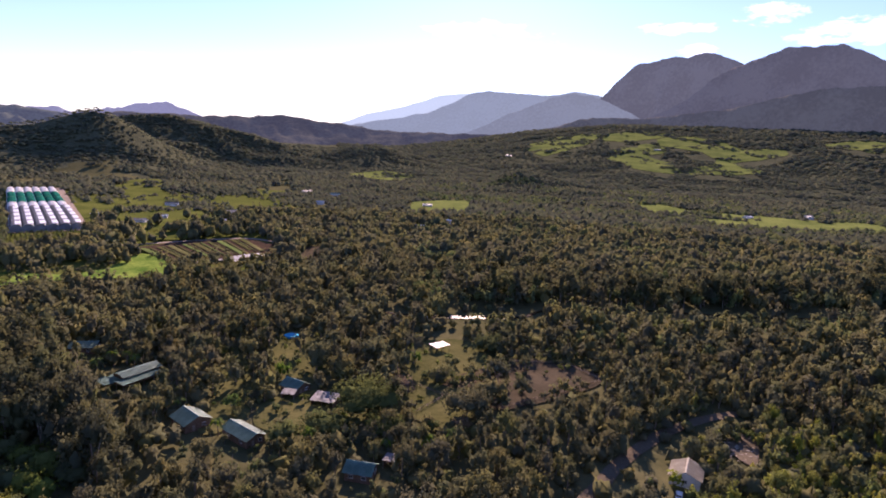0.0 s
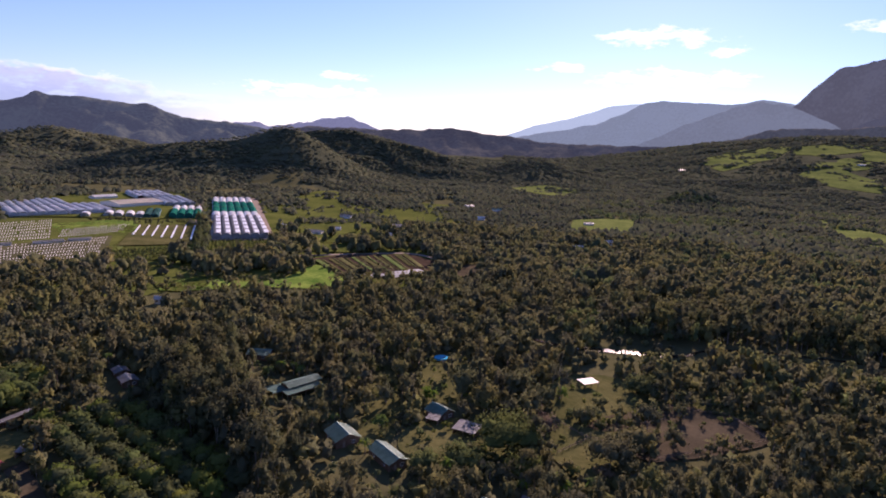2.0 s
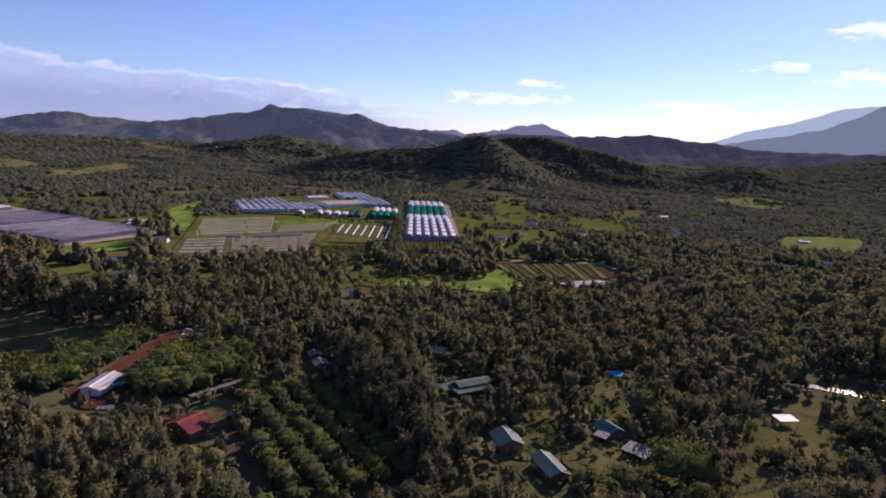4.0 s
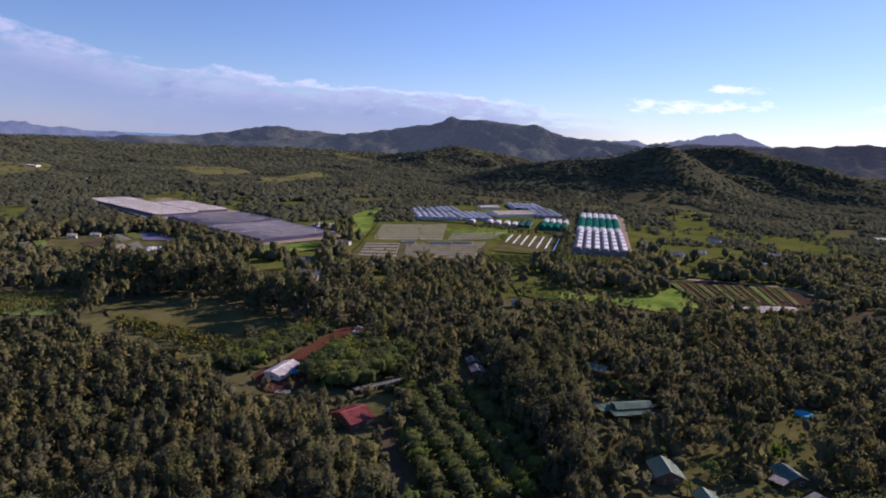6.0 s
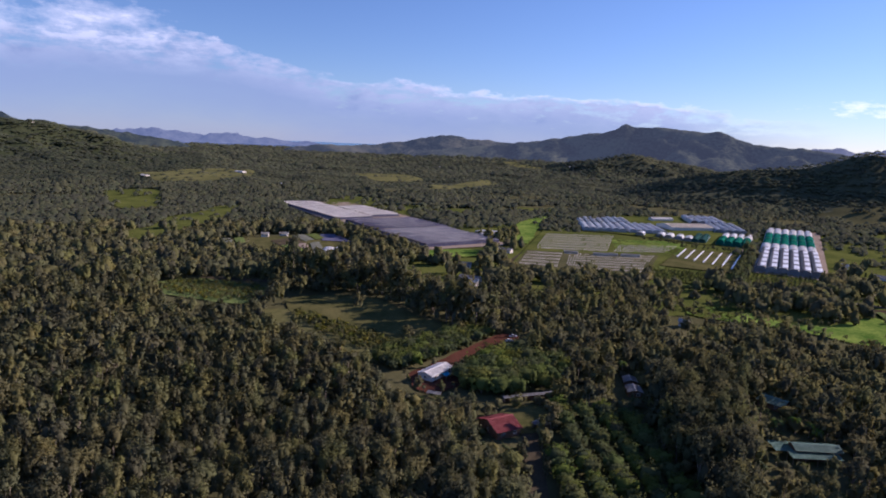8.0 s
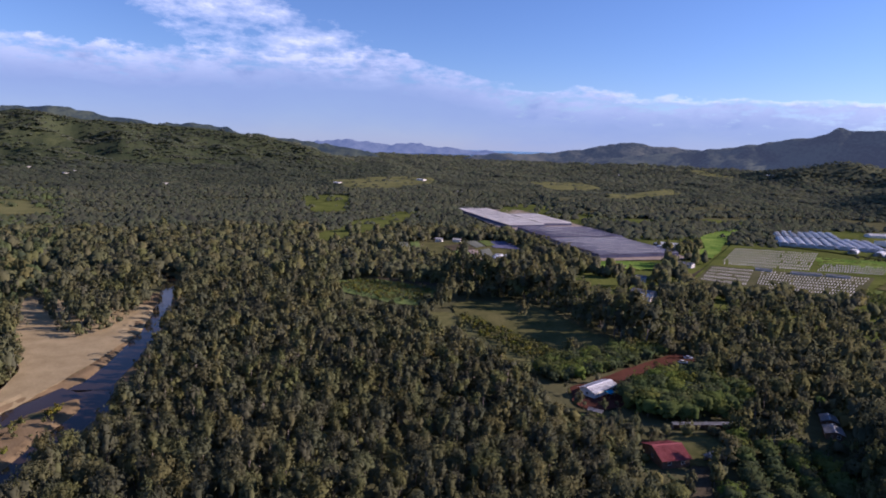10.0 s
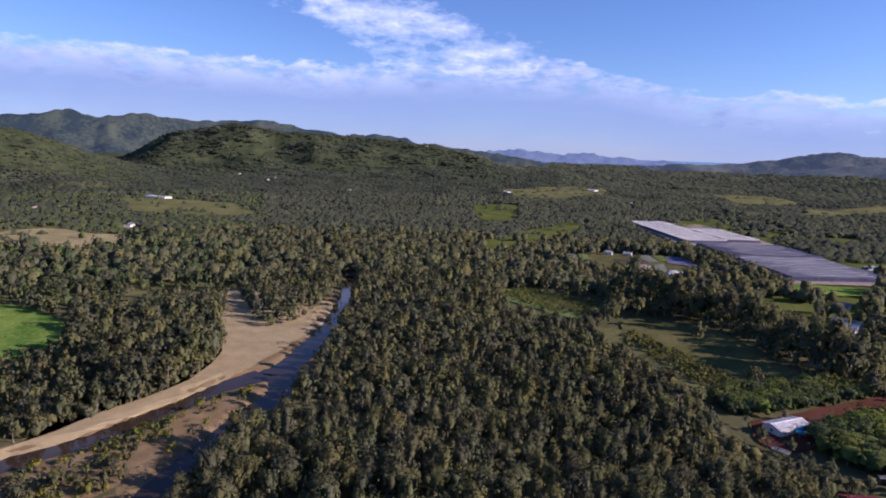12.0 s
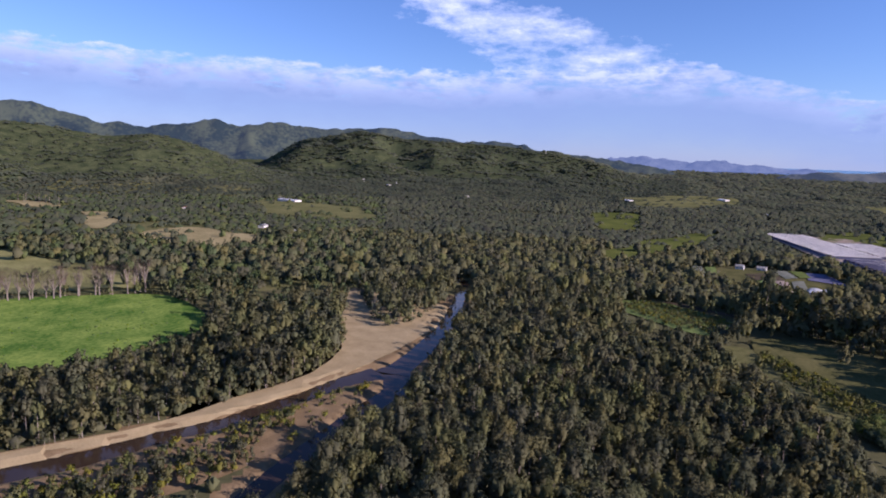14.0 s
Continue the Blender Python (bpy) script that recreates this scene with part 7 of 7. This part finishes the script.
# rubble of pale stones on the slope by the road
slope = new("stone_heap")
slope.matrix_basis = pose(119, 170, float(ground_z(119, 170)) + 0.1)
tagged(slope, "heap of pale broken stones on a slope", "stone heap")
stone_meshes = []
for k in range(5):
    v, q = ball(1)
    v = v * rng.uniform(0.6, 1.1, (8, 1))[np.unique(np.round(v, 3), axis=0, return_inverse=True)[1].ravel() % 8] * np.array([0.9, 0.7, 0.5])
    ob = link("stone", v, q, [M["plaster_pale"]], parent=slope)
    ob.matrix_basis = pose(*rng.normal(0, 3.5, 2), 0.3, 0, 0, rng.uniform(0, 360))
    stone_meshes.append(ob)
for k in range(70):
    ob = stone_meshes[k % 5].copy()
    scene.collection.objects.link(ob)
    s = rng.uniform(0.3, 1.0)
    ob.matrix_basis = pose(*rng.normal(0, 4.2, 2), 0.3, 0, 0, rng.uniform(0, 360)) @ Matrix.Diagonal((s, s, s, 1))

# ---- single trees and plants ----
M["pale_bark"] = surface("pale_bark", (0.16, 0.135, 0.11), (0.28, 0.24, 0.2), 2, 0.9, 0.02)


def single_tree(x, y, height, width, label, leaf="leaf", category="tree", group="", bare=0.15, lobes=7, cards=34, name="tree", bark="bark", limbs=3, **more):
    root = thing(name, x, y, rng.uniform(0, 360), label, category, group)
    tree_parts(root, tree_shape(height, width, lobes, cards, min(0.045 * width + 0.35, 0.85), bare, limbs, **more), bark, leaf)
    return root


LAWN_TREES = ((2, 198, 13, 20, "leaf_fruit", "broad spreading shade tree beside tin sheds"), (-24, 180, 7, 10, "leaf_light", "yellow-green leafy tree between houses"), (3, 180, 7, 8, "leaf", "round dark tree in the village"),
                                    (57, 263, 8, 13, "leaf_fruit", "round leafy tree at the lawn's edge"), (30, 228, 6.5, 10, "leaf", "dark bushy tree on the lawn"), (22, 248, 13, 8, "leaf", "slender tree on the lawn"), (14, 218, 6, 10, "dry_twigs", "reddish-brown bushy tree by a fence"),
                                    (44, 236, 4, 6, "leaf", "dark shrub on the lawn"), (38, 245, 4, 6, "leaf", "dark shrub on the lawn"), (7, 182, 8, 11, "leaf_fruit", "round dense tree below the village"), (-11, 186, 7, 14, "leaf_light", "low spreading yellow-green tree between houses"), (53, 226, 11, 9, "leaf", "tree at the corner of the yard"), (60, 214, 9, 8, "leaf", "tree beside the yard fence"), (23, 249, 5, 5, "leaf_light", "young tree near the white shelter"),
                                    (46, 208, 10, 12, "leaf", "leafy tree below the lawn"), (36, 197, 10, 15, "leaf", "broad leafy tree below the lawn"), (20, 264, 9, 6, "leaf", "slim tree near the white shelter"), (68, 240, 7, 6, "leaf", "tree in the earth yard"),
                                    (18, 181, 4, 5, "leaf_light", "pale bushy shrub below the lawn"), (23, 187, 3.5, 5, "leaf_light", "pale bushy shrub below the lawn"), (33, 186, 5, 6, "dry_twigs", "rusty-brown bush below the lawn"))
LANE_TREES = ((-46, 226, 9, 7, "leaf", "tree in the dry garden"), (-44, 206, 5, 6, "leaf_light", "golden shrub beside a house"), (-52, 240, 7, 6, "leaf", "tree in the dry garden"), (-26, 262, 10, 7, "leaf", "tree beside the dry lane"), (-30, 234, 6, 6, "leaf_light", "bright bush beside the dry lane"),
                                    (-47, 255, 8, 7, "leaf", "tree beside the dry garden"), (-18, 240, 12, 10, "leaf", "tall dark tree beside the lane"), (-8, 228, 11, 10, "leaf", "tall dark tree behind tin sheds"), (6, 244, 12, 10, "leaf", "tall dark tree at the lawn's edge"), (-66, 222, 11, 9, "leaf", "dense tree beside the long house"))
for tx, ty, hh, ww, leaf, label in LAWN_TREES + LANE_TREES:
    single_tree(tx, ty, hh, ww, label, leaf, group="garden trees of the village", lobes=18 if ww > 12 else 12 if ww > 9 else 7, cards=int(34 * max(1, ww / 9)), upright=0.9 if ww > hh else 1.4, heart=0.6 if ww > 9 else 0.0)

for k in range(22):
    t = k / 21
    single_tree(-322 - 55 * t + rng.normal(0, 2), -318 + 72 * t + rng.normal(0, 2), rng.uniform(18, 24), rng.uniform(9, 12), "pale leafless tree along the green pasture", "dry_twigs", group="bare trees along the pasture", bare=0.3, lobes=12, cards=44, name="bare_tree", bark="pale_bark", limbs=11, thin=0.22, core=0.0, rise=0.8)

for k in range(9):
    single_tree(-906 + 3 * k + rng.normal(0, 3), -842 + 13 * k + rng.normal(0, 4), rng.uniform(13, 17), 5, "slender pale-trunked tree beside a strip of bare ground", "leaf", group="slender trees beyond the farms", bare=0.7, lobes=3, cards=14, bark="pale_bark", limbs=1)


def palm(x, y, height, label):
    root = thing("palm", x, y, rng.uniform(0, 360), label, "palm", "palms among the houses")
    tv, tq = tube([(0, 0, -0.3), (0.2, 0, height * 0.5), (0.5, 0.1, height)], [0.22, 0.16, 0.12], 6)
    link("trunk", tv, tq, [M["bark"]], parent=root)
    for k in range(13):
        a, up = k * 2.4, rng.uniform(0.2, 1.1)
        d = np.array([math.cos(a), math.sin(a), 0])
        side = np.array([-math.sin(a), math.cos(a), 0])
        L = rng.uniform(2.2, 3.0)
        pts = [np.array([0.5, 0.1, height]) + d * L * t + np.array([0, 0, up * L * t - 1.1 * L * t * t]) for t in (0, 0.33, 0.66, 1)]
        wid = (0.1, 0.42, 0.36, 0.05)
        v = np.array([p + side * w * s + np.array([0, 0, -0.12 * abs(s)]) for p, w in zip(pts, wid) for s in (-1, 0, 1)])
        link("frond", v, grid_quads(4, 3), [M["leaf_light"]], parent=root)
    return root


for px_, py_, ph in ((-44, 187, 5), (-15, 178, 6), (-100, 240, 5), (-96, 246, 6), (-92, 248, 5), (-60, 205, 4), (28, 178, 5), (20, 172, 6), (-60, 240, 5), (-170, 236, 6), (8, 174, 4), (-88, 244, 5)):
    palm(px_, py_, ph, "palm with arching yellow-green fronds among houses")

# river-side bushes and reeds
x, y = rng.uniform(-245, -120, 4200), rng.uniform(-165, -48, 4200)
wet = river_depth(x, y)
keep = (wet < -0.2) & (inside_ring(x, y, CLEAR[1]))
keep &= rng.uniform(size=4200) < 0.5
bare = inside_ring(x, y, np.array(((-240, -58), (-226, -63), (-207, -70), (-189, -74), (-174, -75), (-168, -64), (-202, -55), (-226, -51)), float))
grown = keep & ~bare & (river_depth(x * 1.05, y * 1.05) < -0.2) & (river_depth(x * 1.09, y * 1.09) < -0.2) & (rng.uniform(size=4200) < 0.75)
woods("islet_trees", wood_shapes, x[grown], y[grown], rng.uniform(0.22, 0.5, grown.sum()), [M["bark"], M["leaf"]], "bushy young trees on the river islet", squash=0.3)
sx, sy = np.array([q[:2] for q in along(((-345, -100), (-306, -87), (-281, -82), (-255, -84), (-235, -92), (-218, -104), (-195, -120), (-183, -127), (-170, -140), (-150, -163)), 1.5)]).T
sx, sy = sx + rng.normal(0, 1.6, len(sx)), sy + rng.normal(0, 1.6, len(sy))
woods("bank_trees", wood_shapes, sx, sy, rng.uniform(0.2, 0.55, len(sx)), [M["bark"], M["leaf"]], "bushy young trees along the sand bank")
keep &= (~bare | (rng.uniform(size=4200) < 0.2)) & (river_depth(x * 1.03, y * 1.03) < -0.1)
woods("islet_scrub", bush_shapes, x[keep], y[keep], rng.uniform(0.35, 1.15, keep.sum()), [M["bark"], M["leaf_yellow"]], "low scrub and reeds on the river islet", "scrub", squash=0.4)
# scattered shrubs in the village clearings
spots = []
for ring in CLEAR:
    mid = ring.mean(0)
    if math.hypot(*mid) < 330 and mid[0] > -80:
        lo, hi = ring.min(0), ring.max(0)
        p = rng.uniform(lo, hi, (90, 2))
        spots.append(p[inside_ring(p[:, 0], p[:, 1], ring)])
spots = np.concatenate(spots)
keep = off(spots[:, 0], spots[:, 1]) & (rng.uniform(size=len(spots)) < 0.55)
woods("garden_scrub", bush_shapes, spots[keep, 0], spots[keep, 1], rng.uniform(0.4, 1.2, keep.sum()), [M["bark"], M["leaf_fruit"]], "shrubs and young plants in village gardens", "scrub", squash=0.4)
